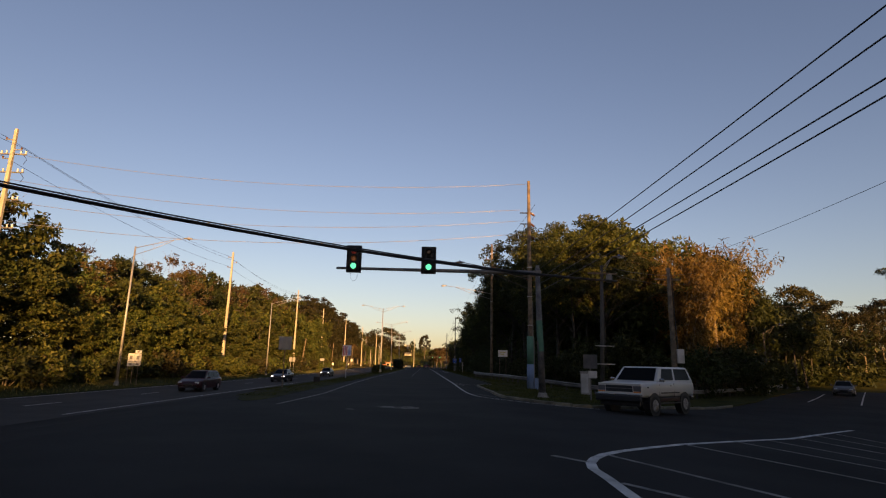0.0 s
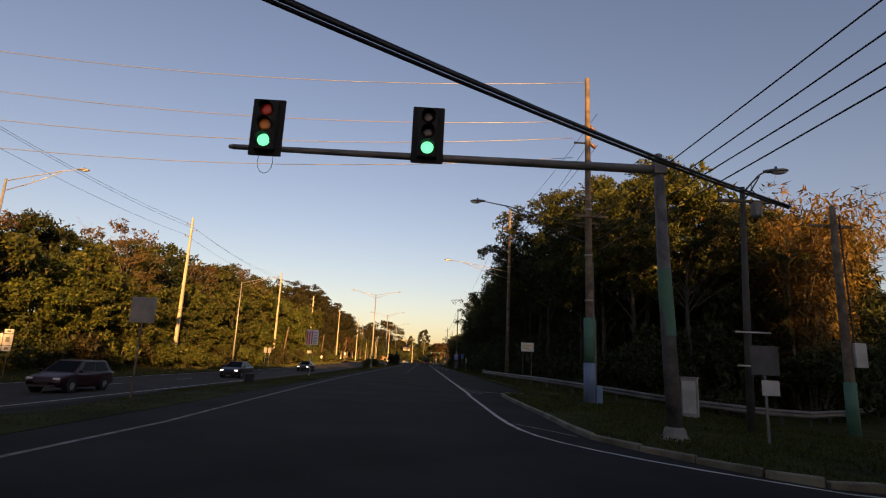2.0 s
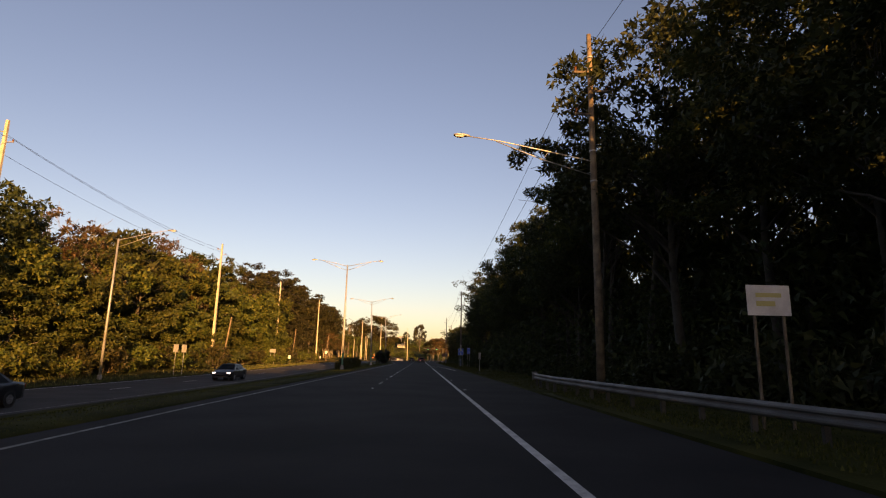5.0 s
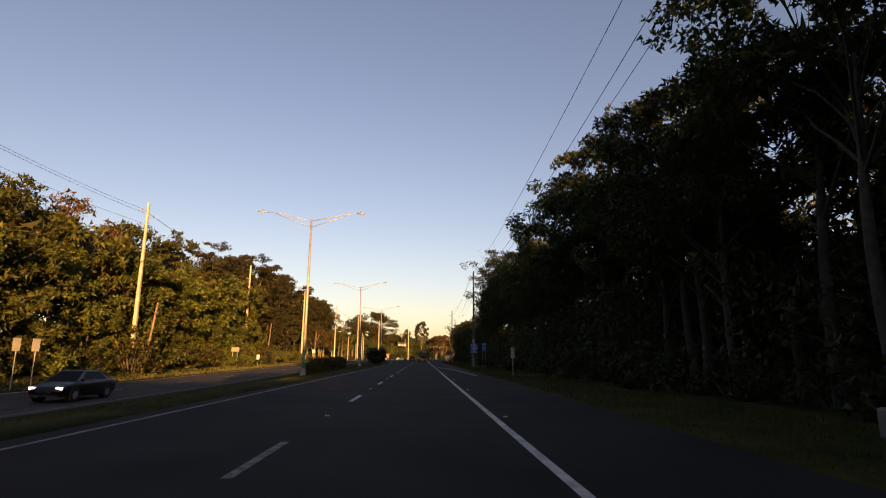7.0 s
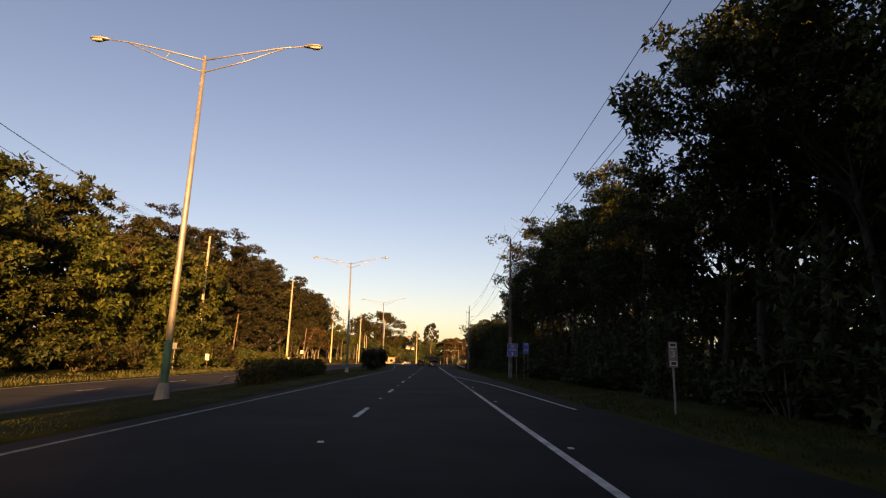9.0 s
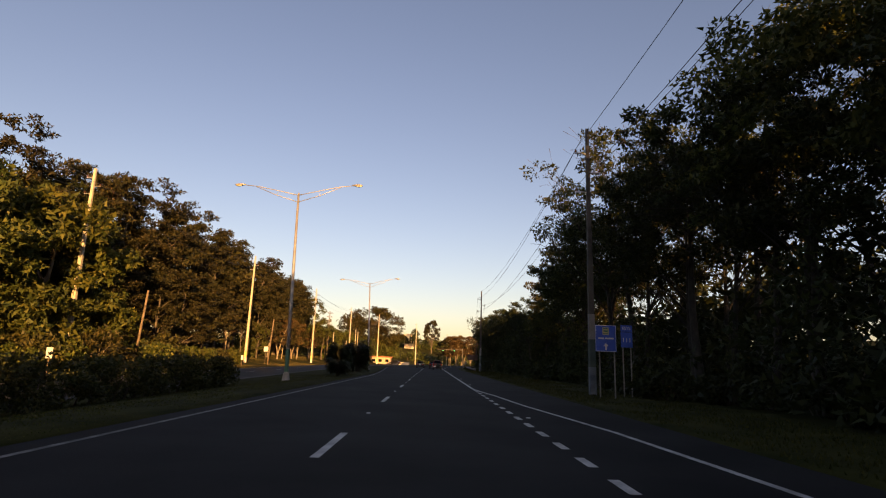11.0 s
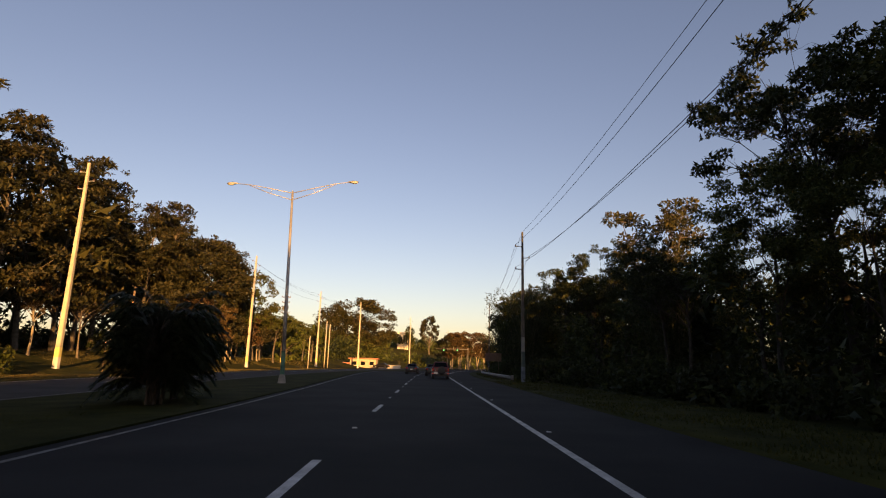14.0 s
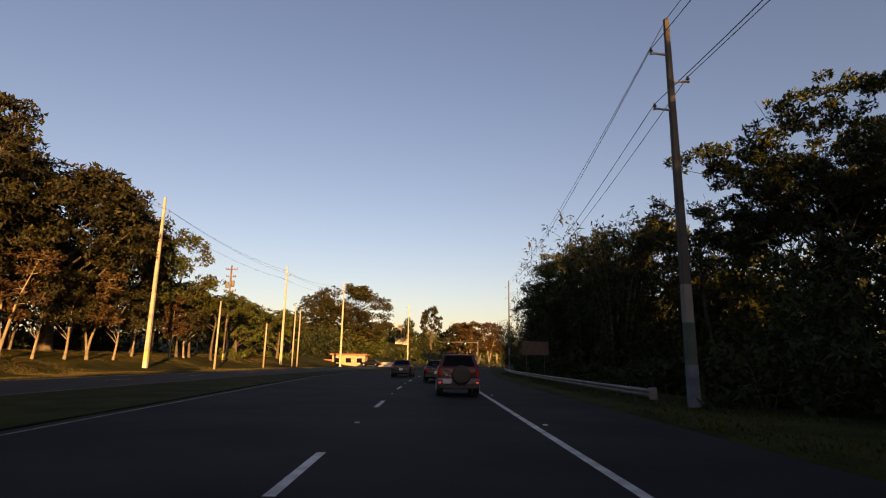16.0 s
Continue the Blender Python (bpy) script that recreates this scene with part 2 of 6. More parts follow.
def add_box(bm, c, s, bevel=0.0, m=None):
    r = bmesh.ops.create_cube(bm, size=1.0)
    vs = r["verts"]
    for v in vs:
        v.co = Vector((v.co.x * s[0], v.co.y * s[1], v.co.z * s[2]))
    if bevel:
        es = list({e for v in vs for e in v.link_edges})
        r2 = bmesh.ops.bevel(bm, geom=es, offset=bevel, segments=2, affect="EDGES", profile=0.5)
        vs = list({v for f in r2["faces"] for v in f.verts} | {v for v in vs if v.is_valid})
    for v in vs:
        v.co = (m @ v.co if m else v.co) + Vector(c)
    return vs


def add_tube(bm, pts, radii, sides=8, cap=True):
    pts = [Vector(p) for p in pts]
    if not isinstance(radii, (list, tuple)):
        radii = [radii] * len(pts)
    rings = []
    up = Vector((0, 0, 1)) if abs((pts[-1] - pts[0]).normalized().z) < 0.9 else Vector((1, 0, 0))
    for i, p in enumerate(pts):
        d = (pts[min(i + 1, len(pts) - 1)] - pts[max(i - 1, 0)]).normalized()
        a = d.cross(up).normalized()
        b = a.cross(d)
        rings.append([bm.verts.new(p + radii[i] * (math.cos(2 * math.pi * k / sides) * a + math.sin(2 * math.pi * k / sides) * b)) for k in range(sides)])
    for r0, r1 in zip(rings, rings[1:]):
        for k in range(sides):
            bm.faces.new((r0[k], r0[(k + 1) % sides], r1[(k + 1) % sides], r1[k]))
    if cap:
        bm.faces.new(rings[0][::-1])
        bm.faces.new(rings[-1])


def tube_lists(vs, fs, pts, radii, sides=5):
    """The same tube, into plain lists."""
    base = len(vs)
    n = len(pts)
    for i in range(n):
        d = (pts[min(i + 1, n - 1)] - pts[max(i - 1, 0)]).normalized()
        up = Vector((1, 0, 0)) if abs(d.z) > 0.8 else Vector((0, 0, 1))
        a = d.cross(up).normalized()
        b = a.cross(d)
        for k in range(sides):
            w = 2 * math.pi * k / sides
            vs.append(tuple(pts[i] + radii[i] * (math.cos(w) * a + math.sin(w) * b)))
    for i in range(n - 1):
        for k in range(sides):
            p, q = base + i * sides, base + (i + 1) * sides
            fs.append((p + k, p + (k + 1) % sides, q + (k + 1) % sides, q + k))


def loft(bm, loops, cap=True):
    rings = [[bm.verts.new(p) for p in loop] for loop in loops]
    n = len(rings[0])
    for a, b in zip(rings, rings[1:]):
        for k in range(n):
            bm.faces.new((a[k], a[(k + 1) % n], b[(k + 1) % n], b[k]))
    if cap:
        bm.faces.new(rings[0][::-1])
        bm.faces.new(rings[-1])
    bmesh.ops.recalc_face_normals(bm, faces=bm.faces)


# ---- lie of the land ----
def step(a, b, v):
    t = min(1.0, max(0.0, (v - a) / (b - a)))
    return t * t * (3 - 2 * t)


def bend(y):
    """The road swings gently to the right in the distance."""
    return max(0.0, y - 250.0) ** 2 / 1040.0 if y < 470 else 46.5 + (y - 470) * 0.42


def left_level(y):
    """The far carriageway lies about a metre lower near the junction."""
    return -1.0 * (1 - step(90, 250, y))


def land(x, y):
    u = x - bend(y)
    zl = left_level(y)
    if u > -7.5:
        z = -0.05 * (min(max(u, 2.6), 18.0) - 2.6) * (1 - step(36, 58, y - 0.9 * max(0.0, u - 10)))      # the junction falls away to the side street
    elif u > -15.0:
        z = zl * step(-7.5, -15.0, u)
    elif u > -27.5:
        z = zl
    else:
        z = zl + 2.2 * step(-28.0 - 3.0 * step(195, 230, y), -44.0, u) + 4.0 * step(-44, -90, u)
    if u > 30:
        z += 8.0 * step(38, 80, u) * step(85, 120, y)
    z += 8.0 * step(415, 560, y) + 10.0 * step(560, 1500, y)
    return z


# ---- ground, carriageways, markings ----
def lowered(u, y):
    """Where paving lies over the ground sheet."""
    if -6.5 < u < 6.15 and y < 640:
        return True
    if -25.45 < u < -15.45 and y < 640:
        return True
    if y < 51 and -25.45 < u < 6.2:
        return True
    if 190 < y < 300 and -15.45 < u < -6.4:
        return True
    if y < 75 and 6.1 < u < 120:
        return True
    return False


COLS = [-2600, -1200, -600, -300, -180, -120, -90, -70, -58, -50, -44, -40, -36, -33, -31, -29.5, -28, -27, -26, -25.5, -25.4, -20, -15.5, -15.4,
        -13.5, -12, -10, -8.5, -7.5, -6.55, -6.45, 0, 6.1, 6.2, 7, 8.5, 10, 12, 14, 17, 20, 25, 30, 36, 44, 55, 70, 90, 119.9, 120.1, 180, 300, 600, 1200, 2600]
YS = [-2000, -900, -400, -200, -120, -80, -50] + list(range(-40, 50, 4)) + [50.9, 51.1, 55, 60, 65, 70, 74.9, 75.1] + list(range(78, 420, 4)) + \
     list(range(420, 640, 10)) + [639.9, 640.1, 660, 700, 800, 1000, 1300, 1800, 2600, 4200]
gv, gf = [], []
for y in YS:
    for u in COLS:
        x = u + bend(min(y, 900.0))
        wob = 0.0 if -29 < u < 12 else 0.25 * noise.noise(Vector((x * 0.11, y * 0.11, 0))) * min(1, (abs(u) - 10) / 20)
        gv.append((x, y, land(x, y) + (-0.30 if lowered(u, y) else 0.03) + wob))
w = len(COLS)
for j in range(len(YS) - 1):
    for i in range(w - 1):
        gf.append((j * w + i, j * w + i + 1, (j + 1) * w + i + 1, (j + 1) * w + i))
ground = raw("ground", gv, gf, GRASS, smooth=True)
tagged(ground, "dry grass and leaf litter beside the road", "ground", kind="structure")


def strip(name, us, y0, y1, lift, mat, dy=4.0, parent=None):
    """A paved strip that follows the land and the bend; us: its columns across."""
    n = max(1, math.ceil((y1 - y0) / dy))
    vs, fs = [], []
    for j in range(n + 1):
        y = y0 + (y1 - y0) * j / n
        for u in us:
            x = u + bend(y)
            vs.append((x, y, land(x, y) + lift))
    k = len(us)
    for j in range(n):
        for i in range(k - 1):
            fs.append((j * k + i, j * k + i + 1, (j + 1) * k + i + 1, (j + 1) * k + i))
    return raw(name, vs, fs, mat, parent)


road = strip("road", [-6.6, -2, 2.6, 4.4, 6.2], -140, 600, 0.0, ASPHALT)
tagged(road, "dark worn asphalt carriageway with white lane marks", "road", kind="structure")
road_far = strip("road", [-25.5, -22, -19, -15.4], -140, 600, 0.0, ASPHALT_OLD)
tagged(road_far, "opposite carriageway of grey worn asphalt", "road", kind="structure")
crossing = strip("road", [-15.4, -13, -11, -9, -7.5, -6.6], -30, 52, -0.004, ASPHALT)
tagged(crossing, "asphalt of the junction between both carriageways", "road", kind="structure")
side_street = strip("side_street", [6.2, 8, 10, 12, 14, 16, 18, 22, 30, 40, 50, 60, 75, 90, 110], -60, 76, -0.004, ASPHALT)
tagged(side_street, "asphalt side street joining at the junction", "road", kind="structure")


def mark(pts, width, name="lane_mark", parent=None, lift=0.006, mat=PAINT_WHITE):
    """A painted line along points given as (u, y)."""
    vs, fs = [], []
    for i, (u, y) in enumerate(pts):
        a, b = pts[max(i - 1, 0)], pts[min(i + 1, len(pts) - 1)]
        d = Vector((b[0] - a[0], b[1] - a[1])).normalized()
        for s in (-0.5, 0.5):
            x, yy = u + bend(y) + s * width * d.y, y - s * width * d.x
            vs.append((x, yy, land(x, yy) + lift))
    for i in range(len(pts) - 1):
        fs.append((2 * i, 2 * i + 1, 2 * i + 3, 2 * i + 2))
    return raw(name, vs, fs, mat, parent)


def run(u, y0, y1, dy=4.0):
    n = max(1, math.ceil((y1 - y0) / dy))
    return [(u, y0 + (y1 - y0) * i / n) for i in range(n + 1)]


RIGHT_LINE, LANE_LINE, LEFT_LINE = 2.58, -1.68, -5.9
mark(run(RIGHT_LINE, 44, 133), 0.16, "edge_line", road)
mark(run(RIGHT_LINE, 166.6, 420), 0.16, "edge_line", road)
# the edge line breaks into short dashes where a turning lane leaves
for i in range(19):
    y = 133.6 + i * 1.75
    mark(run(RIGHT_LINE + 0.0, y, y + 0.85), 0.16, "turn_dash", road, 0.011)
mark([(5.35, 123), (4.9, 138), (4.45, 147), (4.0, 151), (3.6, 154.5), (3.38, 157.5), (3.15, 160.8), (2.85, 163.6), (2.62, 166.5)], 0.14, "turn_lane_line", road)
mark(run(LEFT_LINE, 66, 190), 0.13, "edge_line", road, mat=PAINT_FADED)
mark([(-5.35, 21), (-5.2, 25), (-5.05, 29), (-5.3, 36), (-5.6, 46), (-5.9, 66)], 0.12, "edge_line", road, mat=PAINT_FADED)
TAPER = [(-5.9, 190), (-6.4, 204), (-7.2, 219), (-8.2, 234), (-9.2, 250), (-10.6, 270), (-12.5, 300)]
mark(TAPER, 0.12, "edge_line", road, 0.008, PAINT_FADED)
vs = [p for u, y in TAPER for p in ((u - 0.45 + bend(y), y, land(u + bend(y), y) + 0.001), (-6.6 + bend(y), y, 0.0))]
lane = raw("turn_lane", vs, [(2 * i, 2 * i + 1, 2 * i + 3, 2 * i + 2) for i in range(len(TAPER) - 1)], ASPHALT)
tagged(lane, "asphalt turning lane widening into the median", "road", kind="structure")
for i in range(29):          # the first ones are nearly worn away
    y = 82.5 + 12.0 * i
    mark(run(LANE_LINE, y, y + 3.0), 0.15, "lane_dash", road, mat=PAINT_WORN if i == 0 else PAINT_WHITE)
for i in range(19):          # raised studs between the dashes
    y = 77.9 + 12.0 * i
    for u in (LANE_LINE, RIGHT_LINE + 0.32):
        bm = bmesh.new()
        add_box(bm, (u + bend(y), y, 0.012), (0.11, 0.10, 0.022), 0.006)
        part("road_stud", bm, SIGN_WHITE, road)
mark(run(-16.1, 26, 72), 0.14, "edge_line", road_far)
mark(run(-16.1, 72, 330), 0.12, "edge_line", road_far, mat=PAINT_WORN)
mark(run(-25.0, 26, 330), 0.14, "edge_line", road_far)
y = 30.0
while y < 330:
    mark(run(-20.6, y, y + 3.0), 0.14, "lane_dash", road_far)
    y += 11.9
# edge line and hatching round the grass island
mark([(2.5, 44), (2.5, 38), (2.5, 33.5), (2.55, 31.6), (2.65, 30.4), (2.85, 29.4), (3.2, 28.6), (3.7, 27.9), (4.4, 27.2), (5.2, 26.6), (6.0, 26.1), (6.9, 25.6), (8.0, 25.5)], 0.12, "edge_line", road)
mark([(2.7, 31.6), (3.4, 30.8), (3.9, 30.0)], 0.10, "edge_line", road, 0.008, PAINT_FADED)
mark([(2.55, 50.4), (3.35, 49.8)], 0.12, "hatch_line", road)
mark([(2.55, 48.2), (4.75, 47.2)], 0.12, "hatch_line", road)
mark([(2.5, 46.7), (3.4, 45.9)], 0.12, "hatch_line", road)
ARC = [(2.55, 5.0), (2.58, 7.05), (2.64, 8.07), (2.66, 8.93), (2.79, 9.48), (3.02, 10.02), (3.38, 10.61), (3.94, 11.27), (4.87, 12.18), (6.13, 13.32), (8.22, 14.89), (11.16, 17.04), (13.79, 19.51), (18.05, 23.45)]
mark(ARC, 0.17, "hatch_border", side_street)
mark([(2.3, 10.1), (2.75, 9.5)], 0.14, "hatch_border", side_street, 0.009, PAINT_FADED)
for a, b in (((3.43, 10.57), (6.6, 4.0)), ((6.13, 13.32), (9.9, 4.0)), ((8.22, 14.89), (11.2, 4.8)), ((9.77, 15.93), (11.8, 6.0)), ((11.6, 17.4), (12.4, 8.0)), ((13.2, 18.9), (13.4, 10.5)), ((15.05, 20.4), (14.2, 14.0)), ((2.73, 7.86), (5.4, 4.6))):
    mark([a, b], 0.13, "hatch_line", side_street, 0.008, PAINT_FADED)
mark([(31.6, 45.6), (38, 53.4), (46.6, 64.2)], 0.14, "lane_line", side_street)
mark([(33.4, 42.2), (46, 57.7), (60, 74.8)], 0.12, "edge_line", side_street)
# worn patches of paint at the stop line
def worn_patch(x0, x1, y0, y1, cut):
    """What is left of an old stop line: small flakes where a noise stays high."""
    vs, fs = [], []
    n = 0.05
    for i in range(int((x1 - x0) / n)):
        for j in range(int((y1 - y0) / n)):
            x, y = x0 + i * n, y0 + j * n
            edge = min(i * n, x1 - x, 0.3) / 0.3 * min(j * n + 0.05, y1 - y, 0.12) / 0.12
            if noise.noise(Vector((x * 2.6, y * 4.5, 1.0))) + 0.5 * noise.noise(Vector((x * 9, y * 11, 2.0))) > cut + 0.5 * (1 - edge):
                k = len(vs)
                vs += [(x, y, 0.006), (x + n, y, 0.006), (x + n, y + n, 0.006), (x, y + n, 0.006)]
                fs.append((k, k + 1, k + 2, k + 3))
    return raw("worn_stop_line", vs, fs, PAINT_WORN, road)


worn_patch(-1.7, -0.1, 20.0, 21.0, -0.12)
worn_patch(-2.9, -2.2, 19.1, 19.5, 0.0)


def inside(x, y, outline):
    hit = False
    for (xa, ya), (xb, yb) in zip(outline, outline[1:] + outline[:1]):
        if (ya > y) != (yb > y) and x < xa + (y - ya) / (yb - ya) * (xb - xa):
            hit = not hit
    return hit


def island(name, outline, height, mat, kerb_from, kerb_to, label):
    """A raised patch with a kerb along part of its edge."""
    n = len(outline)
    pts = [Vector(p) for p in outline]
    lo_x, hi_x = min(p[0] for p in outline), max(p[0] for p in outline)
    lo_y, hi_y = min(p[1] for p in outline), max(p[1] for p in outline)
    x = lo_x + 1.3
    while x < hi_x:
        y = lo_y + 1.3
        while y < hi_y:
            if inside(x, y, outline):
                pts.append(Vector((x, y)))
            y += 3.1
        x += 3.1
    flat, _, tris, *_ = geometry.delaunay_2d_cdt(pts, [(i, (i + 1) % n) for i in range(n)], [], 1, 1e-4)
    bm = bmesh.new()
    vs = [bm.verts.new((p.x, p.y, land(p.x, p.y) + height)) for p in flat]
    for t in tris:
        bm.faces.new([vs[i] for i in t])
    low = [bm.verts.new((x, y, land(x, y) - 0.2)) for x, y in outline]
    for i in range(n):
        j = (i + 1) % n
        bm.faces.new((low[i], low[j], vs[j], vs[i]))
    bmesh.ops.recalc_face_normals(bm, faces=bm.faces)
    ob = part(name, bm, mat)
    tagged(ob, label, "grass island", kind="structure")
    # kerb stones of about two metres, each a little out of line
    rng = random.Random(5)
    pts = outline[kerb_from:kerb_to]
    c = Vector((sum(p[0] for p in outline) / n, sum(p[1] for p in outline) / n))
    for a, b in zip(pts, pts[1:]):
        a, b = Vector(a), Vector(b)
        k = max(1, round((b - a).length / 1.8))
        d = (b - a) / k
        out = Vector((d.y, -d.x)).normalized()
        if out.dot(c - a) > 0:
            out = -out
        for i in range(k):
            p = a + d * (i + 0.5) + out * (0.05 + rng.uniform(-0.01, 0.01))
            bm = bmesh.new()
            r = Matrix.Rotation(math.atan2(d.y, d.x), 3, "Z")
            add_box(bm, (p.x, p.y, land(p.x, p.y) + height - 0.10 + rng.uniform(-0.008, 0.008)), (d.length - 0.015, 0.16, 0.30), 0.025, r)
            part("kerb_stone", bm, KERB, ob)
    return ob


WEDGE = [(6.15, 75.4), (6.1, 60), (6.2, 52), (5.7, 46.9), (4.85, 46.3), (4.4, 45.3), (4.28, 43), (4.3, 39), (4.3, 35), (4.2, 31.4), (4.25, 29.8), (4.85, 28.5), (5.5, 27.5),
         (6.2, 26.6), (6.9, 26.1), (7.8, 26.1), (8.9, 26.7), (10.5, 28.0), (12.8, 30.2), (16.4, 33.2), (20.4, 37), (26.4, 44), (34, 54), (46, 68.5), (52, 75.4)]
island("grass_island", WEDGE, 0.08, GRASS, 3, 21, "kerbed grass island between the road and side street")
NOSE = [(-15.5, 52), (-14.6, 46), (-12.4, 38), (-9.8, 30), (-8.2, 25.6), (-7.6, 23.4), (-7.1, 22.5), (-6.65, 22.9), (-6.5, 25), (-6.5, 30), (-6.5, 38), (-6.5, 46), (-6.5, 52)]
island("median_nose", NOSE, 0.012, GRASS, 0, 0, "low tapered end of the grass median at the junction")
MEDIAN = [(-15.5 + bend(y), y) for y in range(190, 305, 10)] + [(u - 0.4 + bend(y), y) for u, y in reversed(TAPER)]
island("grass_median", MEDIAN, 0.05, GRASS, 0, 0, "mown grass median narrowing beside the turning lane")
FAR_SIDE = [(8.2, -60), (8.2, -13), (10, -7), (15, -2), (21, 4), (26, 16), (34, 30), (46, 45), (60, 62), (70, 75.4), (110, 75.4), (110, -60)]
island("grass_bank", FAR_SIDE, 0.08, GRASS, 0, 8, "grass verge on the far side of the side street")


# ---- vegetation ----
def leaves(rng, clumps, count, size, flat=0.75, droop=0.0, aspect=0.45, simple=False, tufts=0):
    """Leaf blades, four corners each, scattered through round clumps (x, y, z, r)."""
    c = np.array(clumps)
    if tufts:         # each clump breaks up into tufts with gaps between them
        n = len(c) * tufts
        e = rng.normal(size=(n, 3))
        e /= np.linalg.norm(e, axis=1)[:, None]
        big = np.repeat(c, tufts, axis=0)
        mid = big[:, :3] + e * (big[:, 3] * (0.45 + 0.6 * rng.random(n)))[:, None] * np.array([1, 1, flat])
        c = np.column_stack([mid, big[:, 3] * (0.26 + 0.22 * rng.random(n))])
    wgt = c[:, 3] ** 2
    idx = rng.choice(len(c), size=count, p=wgt / wgt.sum())
    d = rng.normal(size=(count, 3))
    d /= np.linalg.norm(d, axis=1)[:, None]
    r = c[idx, 3] * (0.35 + 0.65 * rng.random(count) ** 0.5)
    p = c[idx, :3] + d * r[:, None] * np.array([1, 1, flat])
    t = rng.normal(size=(count, 3)) + d * 0.8
    t[:, 2] -= droop
    t /= np.linalg.norm(t, axis=1)[:, None]
    nrm = rng.normal(size=(count, 3)) * 0.7 + np.array([0, 0, 1.0])
    s = np.cross(t, nrm)
    s /= np.linalg.norm(s, axis=1)[:, None] + 1e-9
    ln = size * (0.6 + 0.8 * rng.random(count))[:, None]
    if simple:        # far foliage: three corners are enough
        v = np.stack([p + s * ln * aspect * 0.5, p - s * ln * aspect * 0.5, p + t * ln], 1).reshape(-1, 3)
        return v, np.arange(3 * count).reshape(-1, 3)
    up = np.cross(s, t) * ln * 0.12
    v = np.stack([p, p + t * ln * 0.5 + s * ln * aspect * 0.5 + up, p + t * ln, p + t * ln * 0.5 - s * ln * aspect * 0.5 + up], 1).reshape(-1, 3)
    f = np.arange(4 * count).reshape(-1, 4)
    return v, f


def crown_clumps(rng, kind, h):
    """Where the foliage of a tree of height h sits."""
    out = []
    if kind == "broad":
        for _ in range(46):
            a, e = rng.uniform(0, 6.28), rng.uniform(-0.75, 1.0)
            q = math.sqrt(max(0.0, 1 - e * e)) * rng.uniform(0.55, 1.0)
            out.append((q * math.cos(a) * h * 0.29, q * math.sin(a) * h * 0.29, h * (0.63 + 0.30 * e), h * rng.uniform(0.055, 0.105)))
    elif kind == "open":
        for _ in range(34):
            a, e = rng.uniform(0, 6.28), rng.uniform(-0.3, 1.0)
            q = rng.uniform(0.35, 1.0)
            out.append((q * math.cos(a) * h * 0.34, q * math.sin(a) * h * 0.34, h * (0.66 + 0.30 * e * (1.1 - 0.5 * q)), h * rng.uniform(0.05, 0.085)))
    elif kind == "layered":
        for k in range(11):
            z = h * (0.22 + 0.075 * k)
            reach = h * (0.30 - 0.018 * k) * rng.uniform(0.75, 1.1)
            for _ in range(7 - k // 3):
                a, q = rng.uniform(0, 6.28), rng.uniform(0.3, 1.0)
                out.append((q * math.cos(a) * reach, q * math.sin(a) * reach, z + rng.uniform(-0.02, 0.03) * h + 0.04 * h * q, h * rng.uniform(0.05, 0.085)))
    elif kind == "dome":
        for _ in range(60):
            a, e = rng.uniform(0, 6.28), rng.uniform(-0.35, 1.0)
            q = math.sqrt(max(0.0, 1 - e * e)) * rng.uniform(0.75, 1.0)
            out.append((q * math.cos(a) * h * 0.40, q * math.sin(a) * h * 0.40, h * (0.56 + 0.40 * e), h * rng.uniform(0.07, 0.11)))
    elif kind == "round":
        for _ in range(90):
            a, e = rng.uniform(0, 6.28), rng.uniform(-0.85, 1.0)
            q = math.sqrt(max(0.0, 1 - e * e)) * rng.uniform(0.6, 1.0)
            out.append((q * math.cos(a) * h * 0.40, q * math.sin(a) * h * 0.40, h * (0.55 + 0.38 * e), h * rng.uniform(0.07, 0.11)))
    elif kind == "bare":
        for _ in range(30):
            a, e = rng.uniform(0, 6.28), rng.uniform(-0.4, 1.0)
            q = rng.uniform(0.4, 1.0)
            out.append((q * math.cos(a) * h * 0.25, q * math.sin(a) * h * 0.25, h * (0.66 + 0.30 * e), h * rng.uniform(0.04, 0.07)))
    elif kind == "vine":
        for _ in range(40):
            a, e = rng.uniform(0, 6.28), rng.uniform(0.03, 0.95)
            q = rng.uniform(0.45, 1.1) * (1.05 - 0.55 * e ** 2)
            out.append((q * math.cos(a) * h * 0.33, q * math.sin(a) * h * 0.33, h * e, h * rng.uniform(0.05, 0.125)))
    return out


